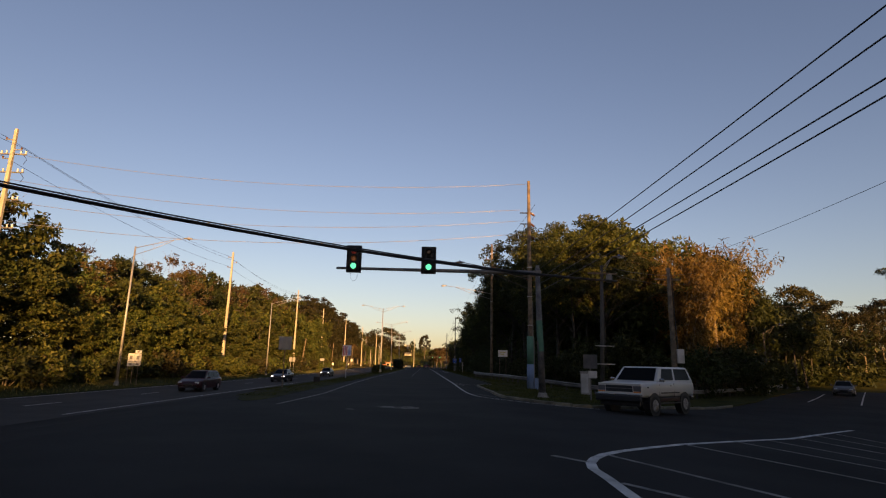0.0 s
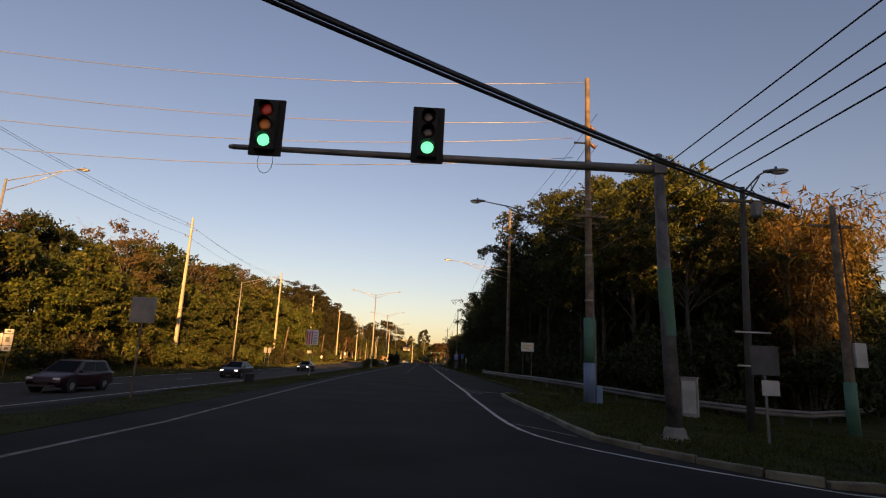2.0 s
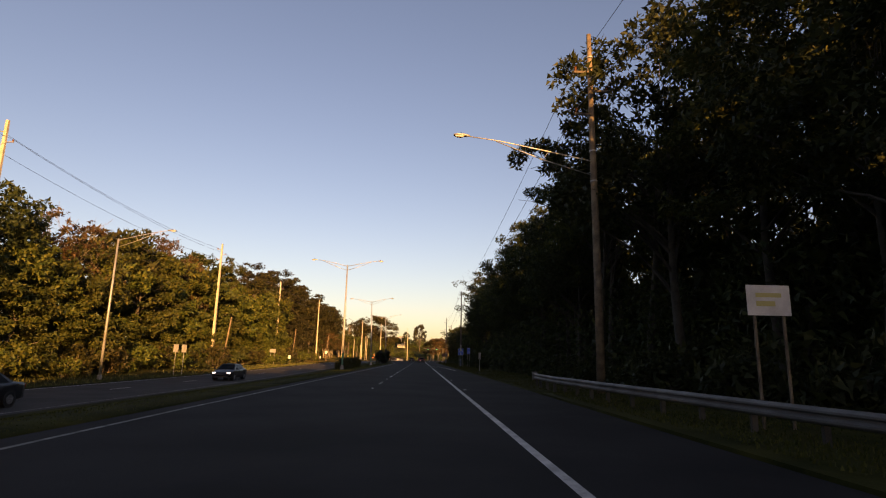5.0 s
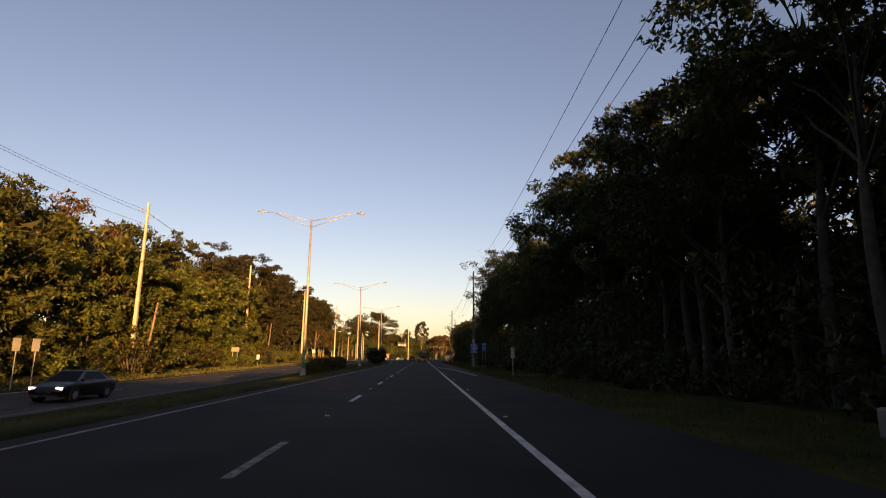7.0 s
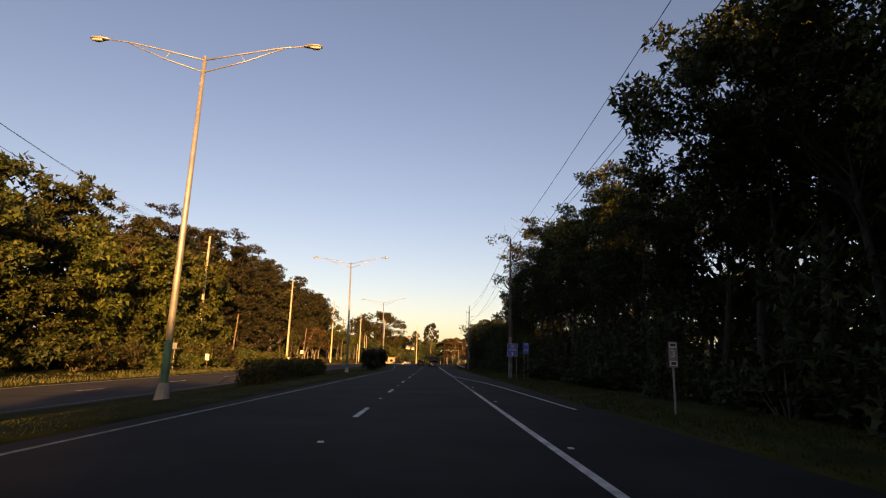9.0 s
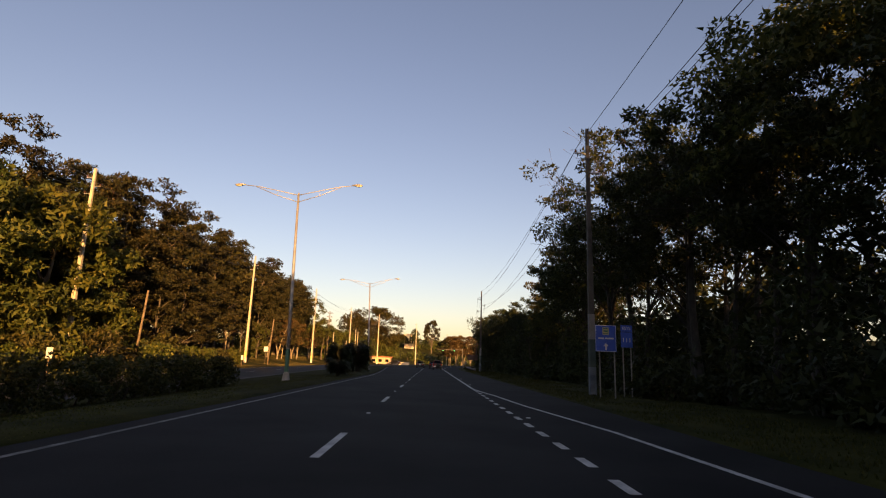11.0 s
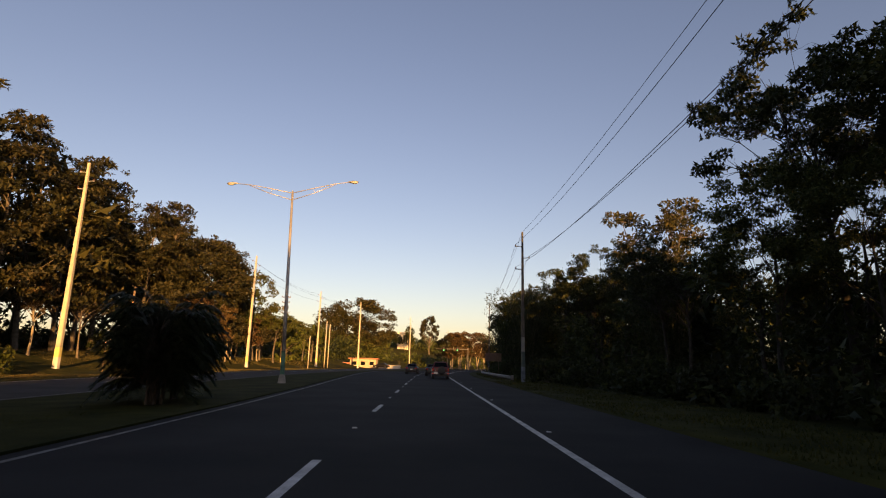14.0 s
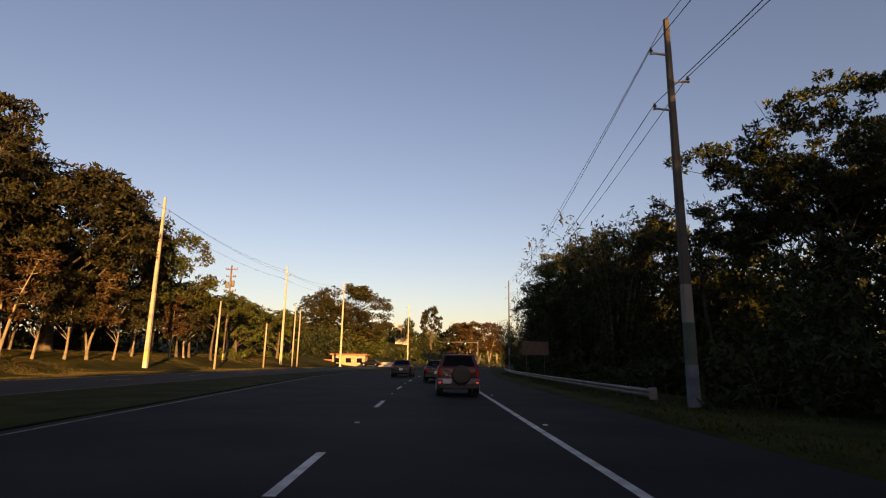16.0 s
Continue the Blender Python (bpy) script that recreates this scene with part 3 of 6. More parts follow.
def tree(name, label, kind, h, seed, leaf_mat, bark, count, size, flat=0.75, droop=0.0, trunk_r=0.22, limbs=26, aspect=0.45, simple=False):
    """A tapered trunk with limbs, and a crown of many blades."""
    rng = np.random.default_rng(seed)
    root = thing(name, label, "tree")
    clumps = crown_clumps(rng, kind, h)
    lean = rng.uniform(-0.04, 0.04, 2) * h
    top = h * (0.80 if kind in ("layered",) else 0.62)
    spine = [Vector((lean[0] * (t ** 2) + 0.012 * h * math.sin(5 * t + seed), lean[1] * (t ** 2) + 0.012 * h * math.cos(4 * t + seed), top * t)) for t in (-0.02, 0.1, 0.25, 0.4, 0.55, 0.7, 0.85, 1.0)]
    vs, fs = [], []
    radii = [trunk_r * k for k in (1.5, 1.05, 0.9, 0.8, 0.7, 0.58, 0.42, 0.2)]
    tube_lists(vs, fs, spine, radii, 8)
    order = rng.permutation(len(clumps))[:limbs]
    for i in order:
        c = Vector(clumps[i][:3])
        z0 = min(top * 0.96, max(h * 0.2, c.z - math.hypot(c.x, c.y) * rng.uniform(0.6, 1.1)))
        t = z0 / top * 7
        k = min(6, int(t))
        s = spine[k].lerp(spine[k + 1], t - k)
        mid = s.lerp(c, 0.5) + Vector((rng.uniform(-0.4, 0.4), rng.uniform(-0.4, 0.4), rng.uniform(-0.1, 0.5)))
        r0 = radii[min(7, k + 1)] * 0.55
        tube_lists(vs, fs, [s, s.lerp(mid, 0.5) + Vector((0, 0, 0.1)), mid, mid.lerp(c, 0.6), c], [r0, r0 * 0.8, r0 * 0.6, r0 * 0.4, 0.015], 5)
        if kind in ("bare", "open"):
            for _ in range(4):
                d = Vector(rng.normal(size=3)) * h * 0.05
                tube_lists(vs, fs, [mid.lerp(c, 0.5), mid.lerp(c, 0.9) + d * 0.6, c + d], [r0 * 0.35, r0 * 0.22, 0.012], 4)
    raw("trunk", vs, fs, bark, root, smooth=True)
    v, f = leaves(rng, clumps, count, size, flat, droop, aspect, simple or size > 0.6, 7)
    raw("crown", v.tolist(), f.tolist(), leaf_mat, root)
    return root


def fork_tree(name, label, h, seed, leaf_mat, bark, count, size, stems=3, spread=0.2):
    """Several slender stems from one foot, fanning out into a light crown."""
    rng = np.random.default_rng(seed)
    root = thing(name, label, "tree")
    vs, fs, clumps = [], [], []
    for i in range(stems):
        a = 6.28 * (i + rng.uniform(-0.2, 0.2)) / stems
        d = Vector((math.cos(a), math.sin(a), 0)) * h * spread * rng.uniform(0.8, 1.2)
        t0 = rng.uniform(0.02, 0.16)
        pts = [d * max(0.0, t - t0) ** 1.2 + Vector((rng.uniform(-0.06, 0.06), rng.uniform(-0.06, 0.06), h * 0.9 * t)) for t in (-0.02, 0.1, 0.25, 0.4, 0.55, 0.7, 0.85, 1.0)]
        tube_lists(vs, fs, pts, [0.012 * h * k for k in (1.5, 1.1, 0.95, 0.85, 0.7, 0.5, 0.32, 0.1)], 7)
        for k in range(3, 8):
            for _ in range(3):
                b, q = rng.uniform(0, 6.28), h * rng.uniform(0.06, 0.17) * (1.25 - 0.1 * k)
                tip = pts[k] + Vector((math.cos(b) * q, math.sin(b) * q, q * rng.uniform(0.2, 0.8)))
                tube_lists(vs, fs, [pts[k], pts[k].lerp(tip, 0.5) + Vector((0, 0, -0.1)), tip], [0.004 * h, 0.003 * h, 0.001 * h], 4)
                clumps.append((tip.x, tip.y, tip.z, h * rng.uniform(0.04, 0.075)))
    raw("trunk", vs, fs, bark, root, smooth=True)
    v, f = leaves(rng, clumps, count, size, 0.6)
    raw("crown", v.tolist(), f.tolist(), leaf_mat, root)
    return root


def shrub(name, label, w, h, seed, leaf_mat, count, size, category="shrub"):
    rng = np.random.default_rng(seed)
    root = thing(name, label, category)
    clumps = []
    for _ in range(22):
        a, q = rng.uniform(0, 6.28), rng.uniform(0, 1) ** 0.5
        clumps.append((q * math.cos(a) * w * 0.42, q * math.sin(a) * w * 0.42, h * rng.uniform(0.1, 0.85 - 0.35 * q), h * rng.uniform(0.16, 0.28)))
    vs, fs = [], []
    for c in clumps[:12]:
        c = Vector(c[:3])
        b = Vector((c.x * 0.2, c.y * 0.2, -0.05))
        tube_lists(vs, fs, [b, b.lerp(c, 0.5) + Vector((0, 0, 0.15 * h)), c], [0.04, 0.03, 0.01], 4)
    raw("branchwork", vs, fs, BARK, root)
    v, f = leaves(rng, clumps, count, size, 0.8, simple=True, aspect=0.6, tufts=5)
    v[:, 2] = np.maximum(v[:, 2], 0.0)
    raw("foliage", v.tolist(), f.tolist(), leaf_mat, root)
    return root


def bamboo(name, label, h, seed, count, leaf_mat=LEAF_BAMBOO, bark=BARK_PALE):
    """A clump of arching culms with feathery tops."""
    rng = np.random.default_rng(seed)
    root = thing(name, label, "bamboo")
    vs, fs, clumps = [], [], []
    for _ in range(26):
        a, q = rng.uniform(0, 6.28), rng.uniform(0.0, 0.9)
        b = Vector((q * math.cos(a), q * math.sin(a), 0))
        hh = h * rng.uniform(0.65, 1.0)
        d = Vector((math.cos(a), math.sin(a), 0)) * hh * rng.uniform(0.12, 0.34)
        pts = [b + d * (t ** 2.4) + Vector((0, 0, hh * (t - 0.16 * t ** 4))) for t in (0, 0.2, 0.4, 0.6, 0.75, 0.88, 1.0)]
        cv, cf = [], []
        tube_lists(cv, cf, pts, [0.05, 0.05, 0.045, 0.035, 0.025, 0.015, 0.006], 5)
        raw("culm", cv, cf, bark, root, smooth=True)
        for k, p in enumerate(pts[1:]):
            clumps.append((p.x, p.y, p.z, h * rng.uniform(0.04, 0.075) * (1.25 - 0.12 * k)))
    v, f = leaves(rng, clumps, count, 0.34, 0.9, 0.7, 0.30, True)
    raw("foliage", v.tolist(), f.tolist(), leaf_mat, root)
    return root


def palm_bush(name, label, h, seed):
    """A low clustering palm of many arching fronds."""
    rng = np.random.default_rng(seed)
    root = thing(name, label, "palm")
    vs, fs, lv, lf = [], [], [], []
    for _ in range(6):
        a, q = rng.uniform(0, 6.28), rng.uniform(0.1, 0.6)
        b = Vector((q * math.cos(a), q * math.sin(a), -0.05))
        tube_lists(vs, fs, [b, b * 1.2 + Vector((0, 0, h * 0.25)), b * 1.5 + Vector((0, 0, h * rng.uniform(0.4, 0.55)))], [0.09, 0.075, 0.05], 6)
    for _ in range(170):
        a = rng.uniform(0, 6.28)
        z0 = h * rng.uniform(0.08, 0.62)
        q = rng.uniform(0.1, 0.7)
        out = Vector((math.cos(a), math.sin(a), 0))
        b = out * q + Vector((0, 0, z0))
        ln = h * rng.uniform(0.42, 0.62)
        rise = rng.uniform(0.3, 1.7)
        pts = [b + out * ln * t * 0.85 + Vector((0, 0, ln * (rise * t - (0.5 + 0.55 * rise) * t * t))) for t in np.linspace(0, 1, 6)]
        tube_lists(vs, fs, pts, [0.02, 0.017, 0.014, 0.011, 0.008, 0.004], 4)
        side = out.cross(Vector((0, 0, 1)))
        for i in range(26):
            t = 0.15 + 0.85 * i / 26
            k = min(4, int(t * 5))
            p = pts[k].lerp(pts[k + 1], t * 5 - k)
            for s in (-1, 1):
                ll = 0.62 * math.sin(math.pi * (0.12 + 0.8 * t)) * h / 4.5
                tip = p + side * s * ll + out * ll * 0.45 - Vector((0, 0, ll * rng.uniform(0.1, 0.6)))
                n0 = len(lv)
                wv = out * 0.055
                lv.extend([tuple(p - wv), tuple(p + wv), tuple(tip)])
                lf.append((n0, n0 + 1, n0 + 2))
    raw("branchwork", vs, fs, BARK, root, smooth=True)
    raw("frond_crown", lv, lf, LEAF_PALM, root)
    return root


# one of each kind; copies share its meshes
KINDS = {
    "broad_a": (tree("broadleaf_tree", "tall broadleaf tree with a dense green crown", "broad", 16, 1, LEAF_DEEP, BARK, 5000, 0.42, limbs=16, aspect=0.62, simple=True), 16),
    "broad_b": (tree("broadleaf_tree", "tall broadleaf tree with a ragged green crown", "broad", 16, 2, LEAF, BARK, 5200, 0.40, 0.6, limbs=16, aspect=0.62, simple=True), 16),
    "open_a": (tree("feathery_tree", "tall tree with an open feathery crown and bare limbs", "open", 16, 3, LEAF, BARK, 6000, 0.33, 0.45, limbs=18, aspect=0.62, simple=True), 16),
    "open_b": (tree("feathery_tree", "tall tree with flat leafy sprays and thin limbs", "open", 16, 4, LEAF_OLIVE, BARK, 6200, 0.31, 0.4, limbs=18, aspect=0.62, simple=True), 16),
    "near_a": (tree("broadleaf_tree", "tall dark broadleaf tree leaning over the verge", "broad", 18, 51, LEAF_DEEP, BARK_SHADED, 13000, 0.25, 0.65, limbs=18, aspect=0.62, simple=True), 18),
    "near_b": (tree("feathery_tree", "tall tree with an open lacy crown over the verge", "open", 18, 52, LEAF_DEEP, BARK_SHADED, 14000, 0.22, 0.5, limbs=22, aspect=0.62, simple=True), 18),
    "lace_a": (tree("feathery_tree", "tall tree with sparse foliage and bare dark limbs", "open", 18, 57, LEAF_DEEP, BARK_SHADED, 5600, 0.23, 0.5, limbs=24, aspect=0.62, simple=True), 18),
    "near_c": (tree("broadleaf_tree", "tall roadside tree with a ragged lacy crown", "broad", 18, 53, LEAF, BARK_SHADED, 13000, 0.24, 0.5, limbs=18, aspect=0.62, simple=True), 18),
    "umbrella": (tree("spreading_tree", "huge spreading tree with a wide domed crown", "round", 20, 54, LEAF_OLIVE, BARK, 19000, 0.55, 0.8, trunk_r=0.6, limbs=40), 20),
    "layer_a": (tree("pine_like_tree", "tall dark tree with level tiers of foliage", "layered", 18, 5, LEAF_PINE, BARK, 9500, 0.32, 0.4, aspect=0.62, simple=True), 18),
    "layer_b": (tree("pine_like_tree", "tall tree with uneven tiers of olive foliage", "layered", 18, 6, LEAF_PINE, BARK, 9500, 0.31, 0.38, aspect=0.62, simple=True), 18),
    "dome_a": (tree("dome_tree", "broad round-headed tree with brownish green foliage", "dome", 16, 7, LEAF_PINE, BARK, 20000, 0.33, 0.7, trunk_r=0.4, aspect=0.62, simple=True), 16),
    "bare_a": (tree("dry_tree", "half-bare tree with rusty leaves and pale branches", "bare", 12, 8, LEAF_RUST, BARK_PALE, 2000, 0.26, 0.7, aspect=0.62, simple=True), 12),
    "vine_a": (tree("vine_covered_tree", "tree smothered in green climbing vines", "vine", 10, 9, LEAF_VINE, BARK, 5200, 0.33, 0.8, 0.5, limbs=12, aspect=0.62, simple=True), 10),
    "vine_b": (tree("vine_covered_tree", "leaning tree draped with vines to the ground", "vine", 10, 10, LEAF, BARK, 5200, 0.33, 0.8, 0.5, limbs=12, aspect=0.62, simple=True), 10),
    "mid_a": (tree("broadleaf_tree", "broadleaf tree standing deep in the wood", "broad", 16, 71, LEAF_DEEP, BARK_SHADED, 3400, 0.60, limbs=10, simple=True), 16),
    "mid_b": (tree("broadleaf_tree", "ragged broadleaf tree behind the roadside trees", "broad", 16, 72, LEAF, BARK_SHADED, 3400, 0.58, 0.6, limbs=10, simple=True), 16),
    "far_a": (tree("broadleaf_tree", "distant broadleaf tree with a dense crown", "broad", 16, 11, LEAF_DEEP, BARK, 1700, 0.85, limbs=10), 16),
    "far_b": (tree("broadleaf_tree", "distant broadleaf tree of olive green", "dome", 16, 12, LEAF_OLIVE, BARK, 1800, 0.88, limbs=10), 16),
    "shrub_a": (shrub("shrub", "leafy roadside shrub in the undergrowth", 4.0, 3.2, 13, LEAF_VINE, 1500, 0.26), 3.2),
    "shrub_b": (shrub("shrub", "brownish straggling roadside shrub", 4.0, 2.8, 14, LEAF_OLIVE, 1500, 0.25), 2.8),
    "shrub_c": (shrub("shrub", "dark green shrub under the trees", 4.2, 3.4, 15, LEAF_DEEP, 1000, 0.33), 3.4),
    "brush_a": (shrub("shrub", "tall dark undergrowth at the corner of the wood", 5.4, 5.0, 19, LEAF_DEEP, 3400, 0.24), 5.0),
    # One bamboo in two colourings: first as sunlit, then as shaded.
    "bamboo_a": (bamboo("bamboo_clump", "tall bamboo clump coloured as sunlit gold, with arching tops", 14, 16, 12000), 14),
    "bamboo_b": (bamboo("bamboo_clump", "tall bamboo clump in shaded green arching over the verge", 14, 18, 7000, LEAF_DEEP, CULM_SHADED), 14),
    "fork_a": (fork_tree("forked_tree", "slender pale forked tree with a light brownish crown", 13, 61, LEAF_OLIVE, BARK, 6200, 0.32), 13),
    "grove_a": (fork_tree("grove_tree", "small park tree with a pale sunlit trunk and rusty foliage", 9, 62, LEAF_RUST, BARK_PALE, 2600, 0.34, 2, 0.22), 9),
    "grove_b": (tree("grove_tree", "small park tree with a pale trunk and olive crown", "broad", 9, 63, LEAF_PINE, BARK_PALE, 3400, 0.30, 0.6, trunk_r=0.11, limbs=16), 9),
    "palm_a": (palm_bush("cluster_palm", "clustering palm with arching dark fronds", 4.6, 17), 4.6),
}
fresh = set(KINDS)


def plant(kind, x, y, h, turn, wide=1.0):
    """Puts a tree there: the first of its kind is the model itself."""
    ob, base = KINDS[kind]
    s = h / base
    m = pose(x, y, land(x, y) - 0.05, 0, 0, turn) @ Matrix.Diagonal((s * wide, s * wide, s, 1))
    if kind in fresh:
        fresh.discard(kind)
        ob.matrix_basis = m
        return ob
    new_ob = copy_thing(ob, Matrix())
    new_ob.matrix_basis = m
    return new_ob


def profile(table, y):
    for (a, va), (b, vb) in zip(table, table[1:]):
        if y <= b:
            return va + (vb - va) * max(0.0, (y - a) / (b - a))
    return table[-1][1]


TALL_RIGHT = [(46, 12.5), (55, 15.2), (62, 19.2), (72, 21.8), (80, 21.5), (94, 21.5), (108, 20), (130, 18.5), (136, 15.2), (149, 15.2), (156, 19.5), (195, 20.5), (202, 13), (209, 10.5), (224, 10.5), (232, 11.3), (243, 12.6), (252, 13.2), (268, 15.5), (300, 15), (345, 12)]
TALL_LEFT = [(-20, 15), (20, 16), (50, 16), (68, 14), (100, 16), (123, 18), (140, 19), (190, 21), (225, 23), (262, 24), (280, 21), (296, 15), (345, 13)]
rng = random.Random(11)
# wood beside the road on the near side
y = 50.0
while y < 342:
    h = profile(TALL_RIGHT, y)
    k = rng.choice(["near_a", "near_b", "near_c"]) if y < 205 else rng.choice(["near_b", "bamboo_b", "near_b", "bamboo_b", "near_c"])
    k = "lace_a" if 150 < y < 203 and k != "near_a" else k
    x = rng.uniform(14.4, 17.0) + (2.3 if 112 < y < 168 or 226 < y < 262 else 1.6 if 168 <= y < 203 else 0.0)
    plant(k, x + bend(y), y, h * rng.uniform(0.85, 1.08), rng.uniform(0, 360))
    y += rng.uniform(4.6, 6.6)
y = 54.0
while y < 342:
    h = profile(TALL_RIGHT, y)
    k = rng.choice(["mid_a", "mid_b"])
    plant("lace_a" if 148 < y < 203 else k, rng.uniform(20, 24) + bend(y), y, h * rng.uniform(0.8, 1.0), rng.uniform(0, 360))
    y += rng.uniform(7, 10)
y = 62.0
while y < 342:
    h = profile(TALL_RIGHT, y)
    plant(rng.choice(["mid_a", "far_a", "mid_b"]), rng.uniform(30, 37) + bend(y), y, h * rng.uniform(0.7, 0.95) * (0.75 if 150 < y < 215 else 1.0), rng.uniform(0, 360))
    y += rng.uniform(9, 13)
y = 49.0
while y < 342:
    plant("shrub_c", rng.uniform(11.8, 13.8) + bend(y) + (2.5 if y < 58 else 0), y, rng.uniform(1.6, 3.6), rng.uniform(0, 360))
    y += rng.uniform(2.4, 3.8)
# along the side street
for i in range(9):
    d = i / 8
    plant("bamboo_a" if i < 6 else "mid_a", 23.5 + 23 * d + rng.uniform(-1, 1), 52 + 26 * d + rng.uniform(-1, 1), (17.2, 17.6, 18.4, 19.4, 19.6, 18.2, 15, 14, 13.2)[i] + rng.uniform(-0.8, 0.8), rng.uniform(0, 360))
for i in range(8):
    d = i / 7
    plant(rng.choice(["shrub_c", "shrub_b"]), 16.0 + 27 * d, 45.5 + 29 * d, rng.uniform(1.8, 3.0), rng.uniform(0, 360))
# Those at (60, 50), (64, 36), (68, 26) are unseen, added to cast shade.
for x, y, h in ((50, 48, 12), (60, 50, 17), (64, 36, 17), (68, 26, 17), (72, 74, 16), (58, 92, 12), (66, 100, 12), (75, 110, 13), (52, 86, 11), (84, 120, 12), (46, 84, 12)):
    plant(rng.choice(["far_a", "far_b", "broad_b"]), x, y, h, rng.uniform(0, 360))
# thicket and trees along the far carriageway
y = 2.0
while y < 196:
    plant(rng.choice(["vine_a", "vine_b", "vine_a", "broad_b"]), rng.uniform(-39, -35.6), y, profile(TALL_LEFT, y) * rng.uniform(0.58, 0.84), rng.uniform(0, 360), 1.1)
    y += rng.uniform(3.6, 5.2)
for x, y, h in ((-42.6, 92, 18.5), (-37.6, 87.5, 15), (-38.2, 142, 15.5), (-38.4, 116, 12), (-38, 168, 15), (-37.5, 60, 12)):
    plant("bare_a", x, y, h, rng.uniform(0, 360))
y = -4.0
while y < 200:
    plant(rng.choice(["broad_b", "open_b", "broad_a", "bare_a", "open_a"]), rng.uniform(-44.5, -40), y, profile(TALL_LEFT, y) * rng.uniform(0.85, 1.08), rng.uniform(0, 360))
    y += rng.uniform(5.0, 7.5)
y = 0.0
while y < 330:
    plant(rng.choice(["far_a", "far_b"]), rng.uniform(-53, -46) + bend(y), y, profile(TALL_LEFT, y) * rng.uniform(0.75, 0.95), rng.uniform(0, 360), 1.2)
    y += rng.uniform(7, 10)
y = 4.0
while y < 198:
    plant(rng.choice(["vine_a", "vine_b"]), rng.uniform(-36.0, -34.2), y, rng.uniform(4.5, 8.0), rng.uniform(0, 360), 1.35)
    y += rng.uniform(2.6, 3.8)
y = 6.0
while y < 206:
    plant(rng.choice(["shrub_a", "shrub_b", "shrub_a", "shrub_c"]), rng.uniform(-33.6, -31.0), y, rng.uniform(2.0, 4.4), rng.uniform(0, 360))
    y += rng.uniform(2.0, 3.2)
y = 180.0
while y < 272:
    plant(rng.choice(["layer_a", "layer_b", "layer_a"]), rng.uniform(-44, -38) + bend(y), y, profile(TALL_LEFT, y) * rng.uniform(0.88, 1.02), rng.uniform(0, 360))
    y += rng.uniform(4.2, 6.2)
y = 190.0
while y < 228:            # low boughs and climbers down to the verge
    plant(rng.choice(["layer_b", "vine_b", "layer_a"]), rng.uniform(-38, -35.5), y, rng.uniform(8, 13), rng.uniform(0, 360), 1.15)
    plant(rng.choice(["shrub_b", "shrub_a"]), rng.uniform(-34.5, -33.0), y + 1.5, rng.uniform(2.2, 3.6), rng.uniform(0, 360))
    y += rng.uniform(3.0, 4.4)
for i, (x, y) in enumerate(((-37, 268.5), (-37, 272.8), (-36.7, 276.6), (-36.5, 280), (-36.2, 284.6), (-37.5, 291), (-36, 297.6), (-36, 302), (-38, 264), (-41, 275), (-41.5, 287))):
    plant("grove_b" if i % 3 else "grove_a", x, y, rng.uniform(8.5, 10.5), rng.uniform(0, 360), rng.uniform(1.0, 1.2))
y = 205.0
while y < 258:
    plant(rng.choice(["bare_a", "vine_b", "bare_a", "open_b"]), rng.uniform(-40, -36.5) + bend(y), y, rng.uniform(6, 9), rng.uniform(0, 360), 0.9)
    y += rng.uniform(6, 9)
for k, x, y, h, wide in (("vine_a", -39.5, 51.5, 15.0, 1.0), ("broad_b", -41.0, 47.0, 17.0, 1.0), ("layer_a", -41, 201, 20.5, 1.1), ("layer_b", -42, 207, 21, 1.1), ("layer_a", -39, 196, 17.5, 1.1), ("layer_b", -41.0, 212, 23, 1.15)):
    plant(k, x, y, h, 23 * y, wide)
plant("dome_a", -42, 281, 21.5, 40, 1.1)
plant("dome_a", -44.5, 291, 21.5, 150, 1.05)
plant("dome_a", -45.5, 271, 22, 250, 1.0)
plant("broad_b", -36.8, 301, 19.5, 10, 0.85)
plant("broad_b", -39.5, 294, 18, 70)
plant("far_a", -17.6, 492, 8.5, 10)
plant("far_b", -12.4, 490, 9, 60)
y = 300.0
while y < 352:
    plant(rng.choice(["vine_a", "broad_b", "open_b", "open_a"]), rng.uniform(-44, -37) + bend(y), y, rng.uniform(9, 12), rng.uniform(0, 360), 1.25)
    y += rng.uniform(3, 5)
# the distance ahead
plant("umbrella", -31.5, 424, 26, 100, 1.55)
plant("dome_a", -31.5, 421, 17, 60, 1.5)
plant("dome_a", 0.0, 489, 21, 200, 0.62)
for x, y, h in ((8.5, 402, 14), (12.0, 408, 14.5), (5.5, 414, 12.5), (15.5, 418, 13)):
    plant("grove_b", x, y, h, 50 * x, 1.15)
for x, y, h in ((9.0, 399, 11.5), (12.0, 397, 14), (15.5, 400, 14.5), (18.5, 397, 13.5), (21.5, 401, 12)):
    plant("grove_a", x, y, h, 70 * x, 1.35)
plant("far_a", -11, 480, 15, 20, 0.8)
for i in range(24):
    x = -90 + i * 8.6 + rng.uniform(-2, 2)
    plant(rng.choice(["far_a", "far_b", "vine_a"]), x, rng.uniform(405, 470) + max(0, x - 10) * 0.2, rng.uniform(6, 9.5) * (0.62 if -30 < x < 30 else 1.0), rng.uniform(0, 360), 1.25)
for i in range(12):
    x = -110 + i * 18 + rng.uniform(-3, 3)
    plant(rng.choice(["far_a", "far_b"]), x, rng.uniform(500, 560), rng.uniform(5, 8), rng.uniform(0, 360), 1.4)
